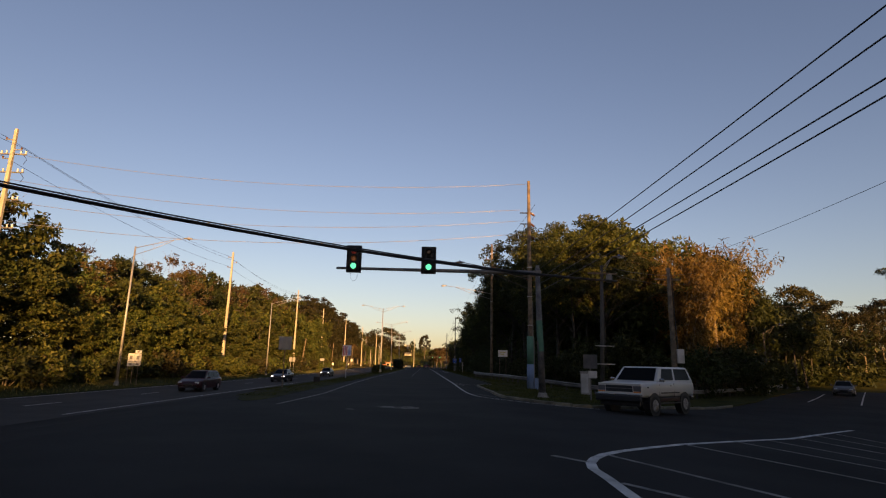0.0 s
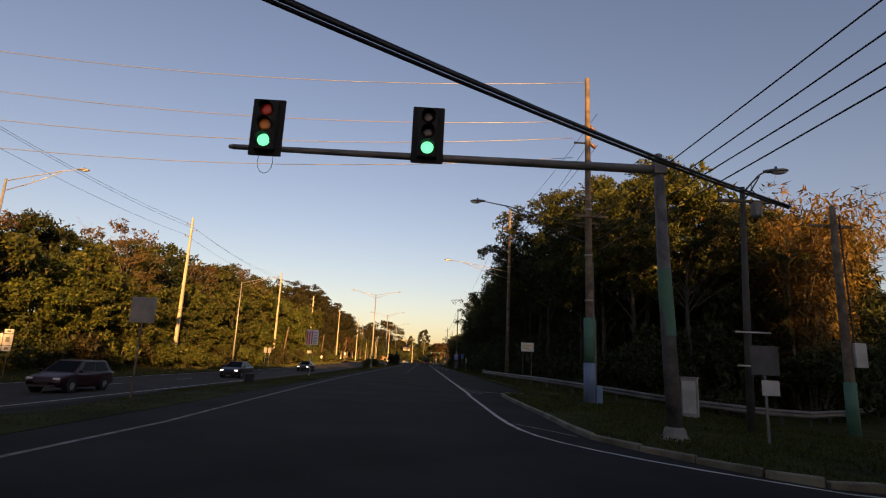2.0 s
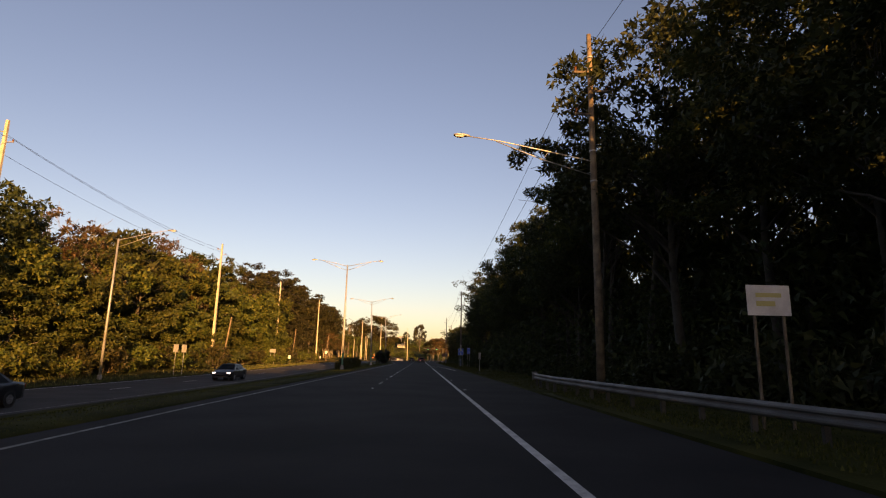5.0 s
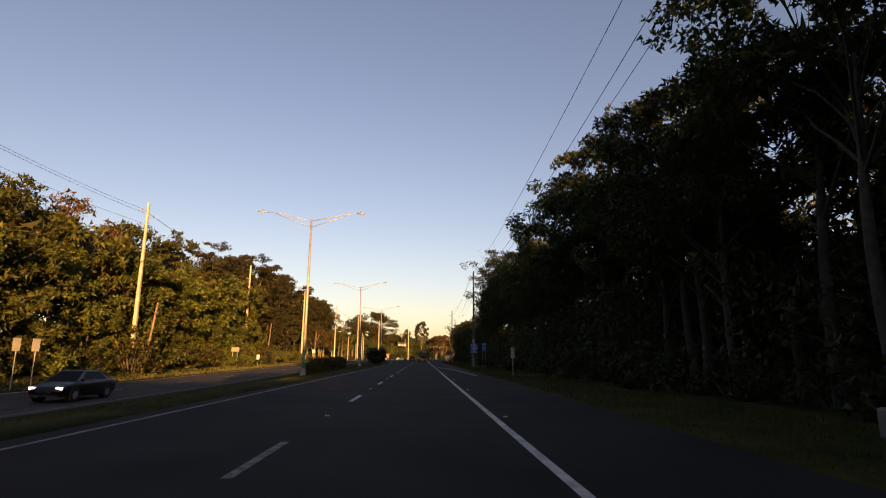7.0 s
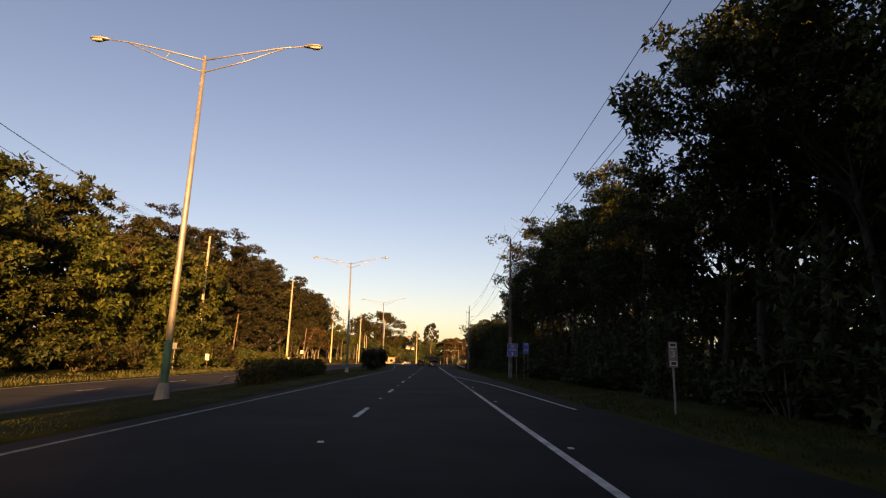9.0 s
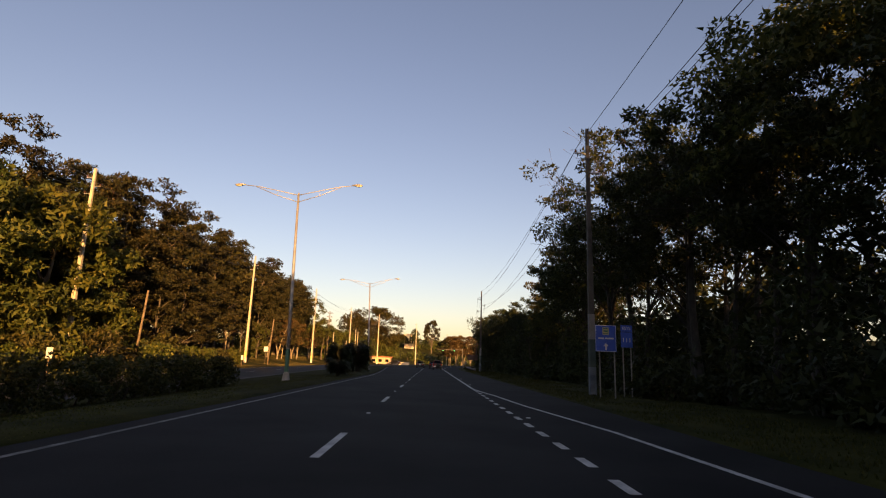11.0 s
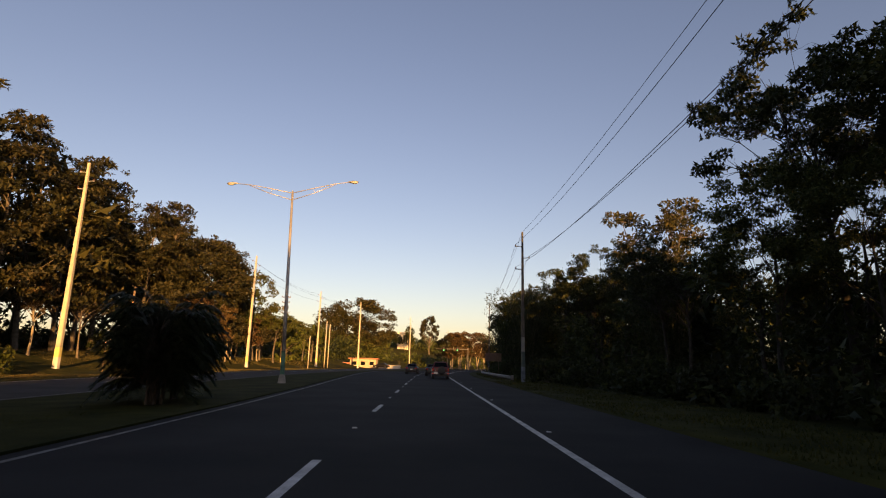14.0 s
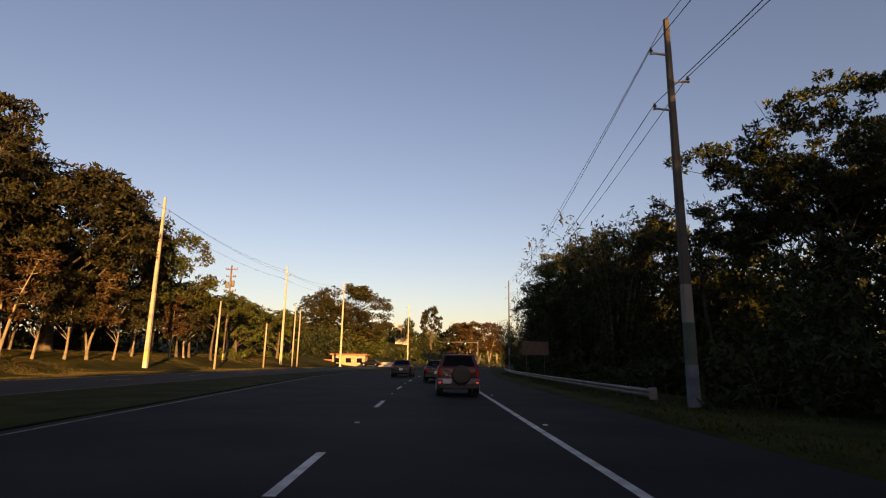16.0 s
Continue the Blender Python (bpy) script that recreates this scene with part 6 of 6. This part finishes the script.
# ---- vehicles: forward is +y, origin on the ground under the middle ----
def wheel(root, x, y, r, wd, side):
    bm = bmesh.new()
    c = Vector((x, y, r))
    add_tube(bm, [c + Vector((d * wd, 0, 0)) for d in (-0.5, -0.42, 0.42, 0.5)], [r * 0.86, r, r, r * 0.86], 22)
    t = part("wheel", bm, TYRE, root, smooth=False)
    bm = bmesh.new()
    add_tube(bm, [c + Vector((side * wd * 0.46, 0, 0)), c + Vector((side * wd * 0.53, 0, 0))], [r * 0.62, r * 0.58], 18)
    for k in range(5):
        a = k * 2 * math.pi / 5
        add_tube(bm, [c + Vector((side * wd * 0.55, 0.1 * r * math.sin(a), 0.1 * r * math.cos(a))), c + Vector((side * wd * 0.55, 0.55 * r * math.sin(a), 0.55 * r * math.cos(a)))], r * 0.07, 5)
    part("rim", bm, RIM, t)


def panel(bm, corners, u0, u1, v0, v1, out, thick=0.012):
    """A slab over part of a four-cornered face."""
    a, b, c, d = (Vector(p) for p in corners)
    def at(u, v):
        return a.lerp(b, u).lerp(d.lerp(c, u), v)
    o = Vector(out).normalized() * thick
    q = [at(u0, v0), at(u1, v0), at(u1, v1), at(u0, v1)]
    loft(bm, [[p - o * 0.5 for p in q], [p + o for p in q]])


def vehicle(name, label, spec, loc, heading):
    root = thing(name, label, "car", loc, heading)
    root["wheelbase"] = spec["wheel"][3] - spec["wheel"][2]
    st, paint = spec["stations"], spec["paint"]
    bm = bmesh.new()
    loops = []
    fine = []
    for i in range(len(st) - 1):
        p0, p1, p2, p3 = st[max(i - 1, 0)], st[i], st[i + 1], st[min(i + 2, len(st) - 1)]
        for t in (0.0, 0.33, 0.67):
            q = [b + t * (c - b) + 0.35 * t * (1 - t) * ((1 - t) * ((c - a) * 0.5 - (c - b)) - t * ((d - b) * 0.5 - (c - b))) for a, b, c, d in zip(p0, p1, p2, p3)]
            fine.append((p1[0] + t * (p2[0] - p1[0]), q[1], q[2], q[3]))
    fine.append(st[-1])
    for y, zb, zt, hw in fine:
        m = (zb + zt) / 2
        half = [(0.86 * hw, zb), (0.955 * hw, zb + 0.05), (0.985 * hw, zb + 0.12), (hw, m), (0.995 * hw, zt - 0.16), (0.98 * hw, zt - 0.08), (0.945 * hw, zt - 0.03), (0.88 * hw, zt - 0.008), (0.5 * hw, zt + 0.014)]
        loops.append([(x, y, z) for x, z in half] + [(-x, y, z) for x, z in reversed(half)])
    loft(bm, loops)
    part("body", bm, paint, root, smooth=True)
    cb, ct = spec["cab_base"], spec["cab_top"]     # (y rear, y front, half width, z)
    B = [(-cb[2], cb[0], cb[3]), (cb[2], cb[0], cb[3]), (cb[2], cb[1], cb[3]), (-cb[2], cb[1], cb[3])]
    T = [(-ct[2], ct[0], ct[3]), (ct[2], ct[0], ct[3]), (ct[2], ct[1], ct[3]), (-ct[2], ct[1], ct[3])]
    bm = bmesh.new()
    loft(bm, [[Vector(p) - Vector((0, 0, 0.12)) for p in B], B, T])
    bmesh.ops.bevel(bm, geom=[e for e in bm.edges if min(v.co.z for v in e.verts) > ct[3] - 0.01], offset=0.07, segments=3, affect="EDGES", profile=0.5)
    cabin = part("cabin", bm, spec.get("roof", paint), root)
    bm = bmesh.new()
    panel(bm, (B[3], B[2], T[2], T[3]), 0.06, 0.94, 0.06, 0.90, (0, 0.8, 0.6))
    part("windscreen", bm, GLASS_DARK, cabin)
    bm = bmesh.new()
    panel(bm, (B[0], B[1], T[1], T[0]), 0.08, 0.92, 0.10, 0.88, (0, -0.9, 0.3))
    part("rear_window", bm, GLASS_DARK, cabin)
    for s, q in ((1, (B[1], B[2], T[2], T[1])), (-1, (B[0], B[3], T[3], T[0]))):
        for u0, u1 in spec["windows"]:
            bm = bmesh.new()
            panel(bm, q, u0, u1, 0.10, 0.86, (s, 0, 0.25))
            part("side_window", bm, GLASS_DARK, cabin)
    r, wd, ya, yf, hw = spec["wheel"]
    for s in (-1, 1):
        for y in (ya, yf):
            bm = bmesh.new()
            add_tube(bm, [(s * (hw - 0.25), y, r + 0.03), (s * (hw + 0.012), y, r + 0.03)], r * 1.17, 22)
            part("wheel_arch", bm, TRIM_BLACK, root)
            wheel(root, s * (hw - wd * 0.5 + 0.02), y, r, wd, s)
        bm = bmesh.new()
        my = cb[1] - 0.15
        add_box(bm, (s * (hw + 0.10), my, cb[3] + 0.06), (0.20, 0.10, 0.14), 0.03)
        part("mirror", bm, spec.get("mirror", paint), root)
        bm = bmesh.new()
        for u in spec["doors"]:
            add_box(bm, (s * (hw + 0.004), u, cb[3] - 0.16), (0.03, 0.16, 0.035), 0.008)
        part("door_handle", bm, spec.get("handle", paint), root)
        for yy in spec["seams"]:
            bm = bmesh.new()
            add_box(bm, (s * hw * 0.995, yy, (cb[3] + 0.35) / 2), (0.012, 0.012, cb[3] - 0.50))
            part("door_seam", bm, TRIM_BLACK, root)
    for nm, mat, c, sz, mirror in spec["bits"]:
        for s in ((1, -1) if mirror else (1,)):
            bm = bmesh.new()
            add_box(bm, (c[0] * s, c[1], c[2]), sz, min(sz) * 0.25)
            part(nm, bm, mat, root)
    return root


def saloon(paint, lit=False):
    return {
        "paint": paint,
        "stations": [(-2.28, 0.42, 0.74, 0.70), (-2.22, 0.30, 0.98, 0.84), (-1.70, 0.24, 1.02, 0.89), (-0.9, 0.22, 0.96, 0.90), (0.6, 0.22, 0.94, 0.90), (1.1, 0.22, 0.94, 0.89), (1.75, 0.24, 0.84, 0.87), (2.15, 0.30, 0.72, 0.80), (2.28, 0.40, 0.60, 0.66)],
        "cab_base": (-1.72, 1.18, 0.80, 0.95), "cab_top": (-0.95, 0.30, 0.58, 1.45),
        "windows": ((0.10, 0.47), (0.50, 0.86)), "wheel": (0.32, 0.21, -1.35, 1.38, 0.895), "doors": (-0.55, 0.45), "seams": (-0.95, 0.02, 0.98),
        "bits": [("tail_light", LAMP_RED, (0.66, -2.24, 0.84), (0.34, 0.10, 0.16), True), ("headlight", LAMP_HEAD if lit else LAMP_CLEAR, (0.62, 2.16, 0.66), (0.30, 0.14, 0.14), True),
                 ("number_plate", SIGN_WHITE, (0, -2.285, 0.66), (0.31, 0.02, 0.16), False), ("grille", TRIM_BLACK, (0, 2.27, 0.52), (0.7, 0.05, 0.14), False),
                 ("rear_bumper", paint, (0, -2.27, 0.46), (1.55, 0.12, 0.24), False), ("front_bumper", TRIM_BLACK, (0, 2.25, 0.34), (1.3, 0.08, 0.10), False),
                 ("boot_trim", CHROME, (0, -2.262, 0.88), (0.62, 0.02, 0.035), False)],
    }


def hatch(paint):
    d = saloon(paint)
    d["cab_base"], d["cab_top"] = (-2.05, 1.12, 0.80, 0.95), (-1.75, 0.28, 0.60, 1.52)
    return d


SUV = {
    "paint": PAINT_RED,
    "stations": [(-1.98, 0.48, 0.98, 0.79), (-1.95, 0.42, 1.14, 0.835), (-1.2, 0.38, 1.17, 0.85), (0.7, 0.38, 1.12, 0.85), (1.0, 0.36, 1.05, 0.85), (1.75, 0.38, 0.98, 0.83), (1.98, 0.46, 0.82, 0.76)],
    "cab_base": (-1.95, 0.98, 0.80, 1.13), "cab_top": (-1.70, 0.30, 0.60, 1.66),
    "windows": ((0.06, 0.30), (0.33, 0.60), (0.63, 0.88)), "wheel": (0.35, 0.23, -1.20, 1.22, 0.845), "doors": (-0.3, 0.6), "seams": (-0.75, 0.1, 0.95), "handle": TRIM_BLACK, "mirror": TRIM_BLACK,
    "bits": [("tail_light", LAMP_RED, (0.755, -1.965, 0.92), (0.13, 0.08, 0.34), True), ("brake_light", LAMP_BRAKE, (0.75, -2.075, 0.55), (0.10, 0.03, 0.06), True),
             ("rear_bumper", CLAD_GREY, (0, -2.00, 0.61), (1.69, 0.14, 0.22), False), ("number_plate", SIGN_WHITE, (-0.46, -2.085, 0.60), (0.34, 0.03, 0.18), False),
             ("lower_bumper", TRIM_BLACK, (0, -1.98, 0.41), (1.60, 0.15, 0.19), False), ("roof_rail", TRIM_BLACK, (0.56, -0.7, 1.70), (0.04, 1.7, 0.05), True),
             ("roof_bar", TRIM_BLACK, (0, -1.40, 1.715), (1.12, 0.05, 0.03), False), ("door_latch", TRIM_BLACK, (-0.52, -1.99, 1.02), (0.20, 0.05, 0.07), False),
             ("badge", CHROME, (-0.50, -1.985, 0.84), (0.12, 0.02, 0.03), False), ("door_edge", TRIM_BLACK, (0.665, -1.975, 0.93), (0.014, 0.04, 0.40), True),
             ("headlight", LAMP_CLEAR, (0.6, 1.94, 0.82), (0.28, 0.1, 0.18), True), ("wiper", TRIM_BLACK, (-0.1, -1.95, 1.19), (0.50, 0.03, 0.02), False),
             ("sill_cladding", CLAD_GREY, (0.83, 0, 0.48), (0.06, 1.7, 0.16), True)],
}
suv = vehicle("red_suv", "red compact sport utility with rear spare wheel", SUV, (1.3, 246.6, 0.004), 0)
bm = bmesh.new()
add_tube(bm, [(0.10, -2.01, 0.87), (0.10, -2.08, 0.87), (0.10, -2.18, 0.87), (0.10, -2.22, 0.87), (0.10, -2.225, 0.87)], [0.34, 0.37, 0.37, 0.33, 0.2], 30)
spare = part("spare_wheel_cover", bm, TRIM_BLACK, suv)
bm = bmesh.new()
add_tube(bm, [(0.10 + 0.385 * math.cos(a), -2.13, 0.87 + 0.385 * math.sin(a)) for a in [math.radians(195 + 15 * k) for k in range(11)]], [0.006, 0.018, 0.024, 0.028, 0.03, 0.03, 0.03, 0.028, 0.024, 0.018, 0.006], 6)
part("cover_ring", bm, CHROME, spare)
for sx2 in (-0.55, 0.55):
    bm = bmesh.new()
    add_tube(bm, [(sx2, -1.95, 0.30), (sx2, -1.85, 0.31)], 0.03, 8)
    part("exhaust_tip" if sx2 < 0 else "tow_hook", bm, STEEL_DULL, suv)
vehicle("black_saloon", "black saloon car with tinted rear window", saloon(PAINT_BLACK), (0.6, 262.4, 0.004), -2)
vehicle("black_coupe", "older black two-door car with dark glass", saloon(PAINT_NAVY), (-2.6, 274.4, 0.004), -2)
vehicle("maroon_hatchback", "maroon hatchback on the opposite carriageway", hatch(PAINT_MAROON), (-19.0, 48.5, land(-19, 48) + 0.004), 180)
vehicle("dark_saloon", "dark blue saloon with headlights on", saloon(PAINT_NAVY, True), (-18.6, 74.5, land(-18.6, 74) + 0.004), 180)
vehicle("black_saloon", "black saloon with bright headlights", saloon(PAINT_BLACK, True), (-18.4, 107, land(-18.4, 107) + 0.004), 180)
BRONCO = {
    "paint": PAINT_IVORY,
    "stations": [(-2.30, 0.76, 1.16, 0.93), (-2.25, 0.70, 1.29, 0.96), (-1.0, 0.68, 1.31, 0.98), (0.8, 0.68, 1.31, 0.98), (1.05, 0.68, 1.31, 0.98), (1.6, 0.68, 1.28, 0.97), (2.1, 0.70, 1.25, 0.96), (2.27, 0.72, 1.21, 0.95), (2.31, 0.76, 1.15, 0.93)],
    "cab_base": (-2.22, 1.05, 0.93, 1.29), "cab_top": (-1.98, 0.50, 0.78, 1.88),
    "windows": ((0.06, 0.50), (0.56, 0.90)), "wheel": (0.39, 0.26, -1.30, 1.36, 0.975), "doors": (-0.05,), "seams": (-0.35, 0.92), "handle": CHROME, "mirror": CHROME,
    "bits": [("front_bumper", TRIM_BLACK, (0, 2.38, 0.66), (1.92, 0.18, 0.24), False), ("bumper_strip", CHROME, (0, 2.39, 0.80), (1.94, 0.17, 0.05), False), ("valance", TRIM_BLACK, (0, 2.25, 0.50), (1.7, 0.12, 0.26), False), ("lower_panel", PAINT_MAROON, (0.93, 0.03, 0.60), (0.10, 1.75, 0.16), True), ("fender_badge", TRIM_BLACK, (0.975, 1.85, 1.08), (0.015, 0.12, 0.05), True), ("hood_lip", PAINT_IVORY, (0, 2.29, 1.19), (1.8, 0.08, 0.05), False), ("grille", TRIM_BLACK, (0, 2.305, 1.02), (1.15, 0.05, 0.24), False),
             ("grille_bar", CLAD_GREY, (0, 2.335, 1.03), (1.12, 0.02, 0.03), False), ("headlight", CLAD_GREY, (0.76, 2.29, 1.03), (0.32, 0.06, 0.20), True),
             ("turn_signal", DIM_AMBER, (0.76, 2.295, 0.90), (0.30, 0.05, 0.05), True), ("rear_bumper", CHROME, (0, -2.34, 0.62), (1.8, 0.14, 0.18), False),
             ("tail_light", LAMP_RED, (0.88, -2.26, 0.95), (0.14, 0.06, 0.28), True), ("side_step", TRIM_BLACK, (0.95, 0.1, 0.46), (0.12, 1.8, 0.06), True),
             ("side_trim", TRIM_BLACK, (0.982, 0, 0.86), (0.02, 1.6, 0.05), True)],
}
vehicle("white_truck_suv", "old white two-door sport utility turning out of the side street", BRONCO, (10.2, 25.4, land(10.2, 25.4) + 0.004), 131)
vehicle("grey_saloon", "grey saloon waiting down the side street", saloon(CLAD_GREY), (47.0, 61.6, land(47, 61.6) + 0.004), 141)


# ---- buildings in the distance ----
def house(name, label, x, y, z, wd, dp, h, wall, roof, overhang=0.8, openings=4, turn=0.0):
    root = thing(name, label, "building", (x, y, z), turn)
    bm = bmesh.new()
    add_box(bm, (0, 0, h / 2 - 0.5), (wd, dp, h + 1.0), 0.02)
    body = part("wall", bm, wall, root)
    bm = bmesh.new()
    add_box(bm, (0, 0, h + 0.18), (wd + 2 * overhang, dp + 2 * overhang, 0.36), 0.05)
    part("roof", bm, roof, root)
    for i in range(openings):
        px = -wd / 2 + wd * (i + 0.5) / openings
        bm = bmesh.new()
        add_box(bm, (px, -dp / 2 - 0.01, h * 0.52), (wd / openings * 0.5, 0.06, h * 0.42), 0.01)
        win = part("window", bm, GLASS_DARK, root)
        bm = bmesh.new()
        add_box(bm, (px, -dp / 2 - 0.06, h * 0.52 - h * 0.23), (wd / openings * 0.58, 0.14, 0.08), 0.01)
        part("sill", bm, WHITE_PAINT, win)
    return root


kiosk = house("roadside_kiosk", "low tan building with a red flat roof", -20.7, 364, 0.0, 8.2, 6, 2.7, STUCCO_TAN, STUCCO_RED, 0.5, 3)
bm = bmesh.new()
add_box(bm, (-5.7, -1.0, 0.7), (3.2, 3.0, 1.8), 0.03)
part("annex", bm, STUCCO_RED, kiosk)
house("hillside_house", "cream house on the hillside among trees", -15, 500, land(-15, 500), 6, 6, 8.6, STUCCO, ROOF_TILE, 0.6, 4)
wallb = thing("boundary_wall", "long low white boundary wall beyond the junction", "wall", (-12.6, 362, 0.0), -4)
bm = bmesh.new()
add_box(bm, (0, 0, 0.4), (7.4, 0.3, 1.2), 0.03)
part("wall", bm, STUCCO, wallb)
bm = bmesh.new()
add_box(bm, (0, 0, 1.04), (7.6, 0.42, 0.09), 0.02)
part("coping", bm, CONCRETE, wallb)
vehicle("parked_car", "dark car parked in front of the red building", saloon(PAINT_BLACK), (-14.5, 356, 0.1), 80)
far_mast = thing("traffic_signal_mast", "distant signal mast with hanging signal heads", "traffic signal", (14.5, 392, 0.0))
bm = bmesh.new()
add_tube(bm, [(0, 0, 0), (0, 0, 8)], [0.18, 0.12], 8)
part("post", bm, STEEL_DULL, far_mast)
bm = bmesh.new()
add_tube(bm, [(0, 0, 7.4), (-12, 0, 7.4)], [0.12, 0.07], 8)
part("arm", bm, STEEL_DULL, far_mast)
signal_head(far_mast, -9.1, -0.3, 7.4, DARK_LENS, DARK_LENS, LIT_GREEN)
signal_head(far_mast, -3.9, -0.3, 7.4, DARK_LENS, DARK_LENS, LIT_GREEN)


# ---- the plan above is drawn in paces of 0.92 m; the vehicles alone are drawn in metres ----
PACE = 0.92
scaled = set()
for ob in list(scene.objects):
    if ob.type not in ("MESH", "EMPTY"):
        continue
    top = ob
    while top.parent:
        top = top.parent
    is_car = "wheelbase" in top
    if ob is top or not is_car:
        ob.location = ob.location * PACE
    if ob.type == "MESH" and not is_car and ob.data.name not in scaled:
        scaled.add(ob.data.name)
        ob.data.transform(Matrix.Scale(PACE, 4))
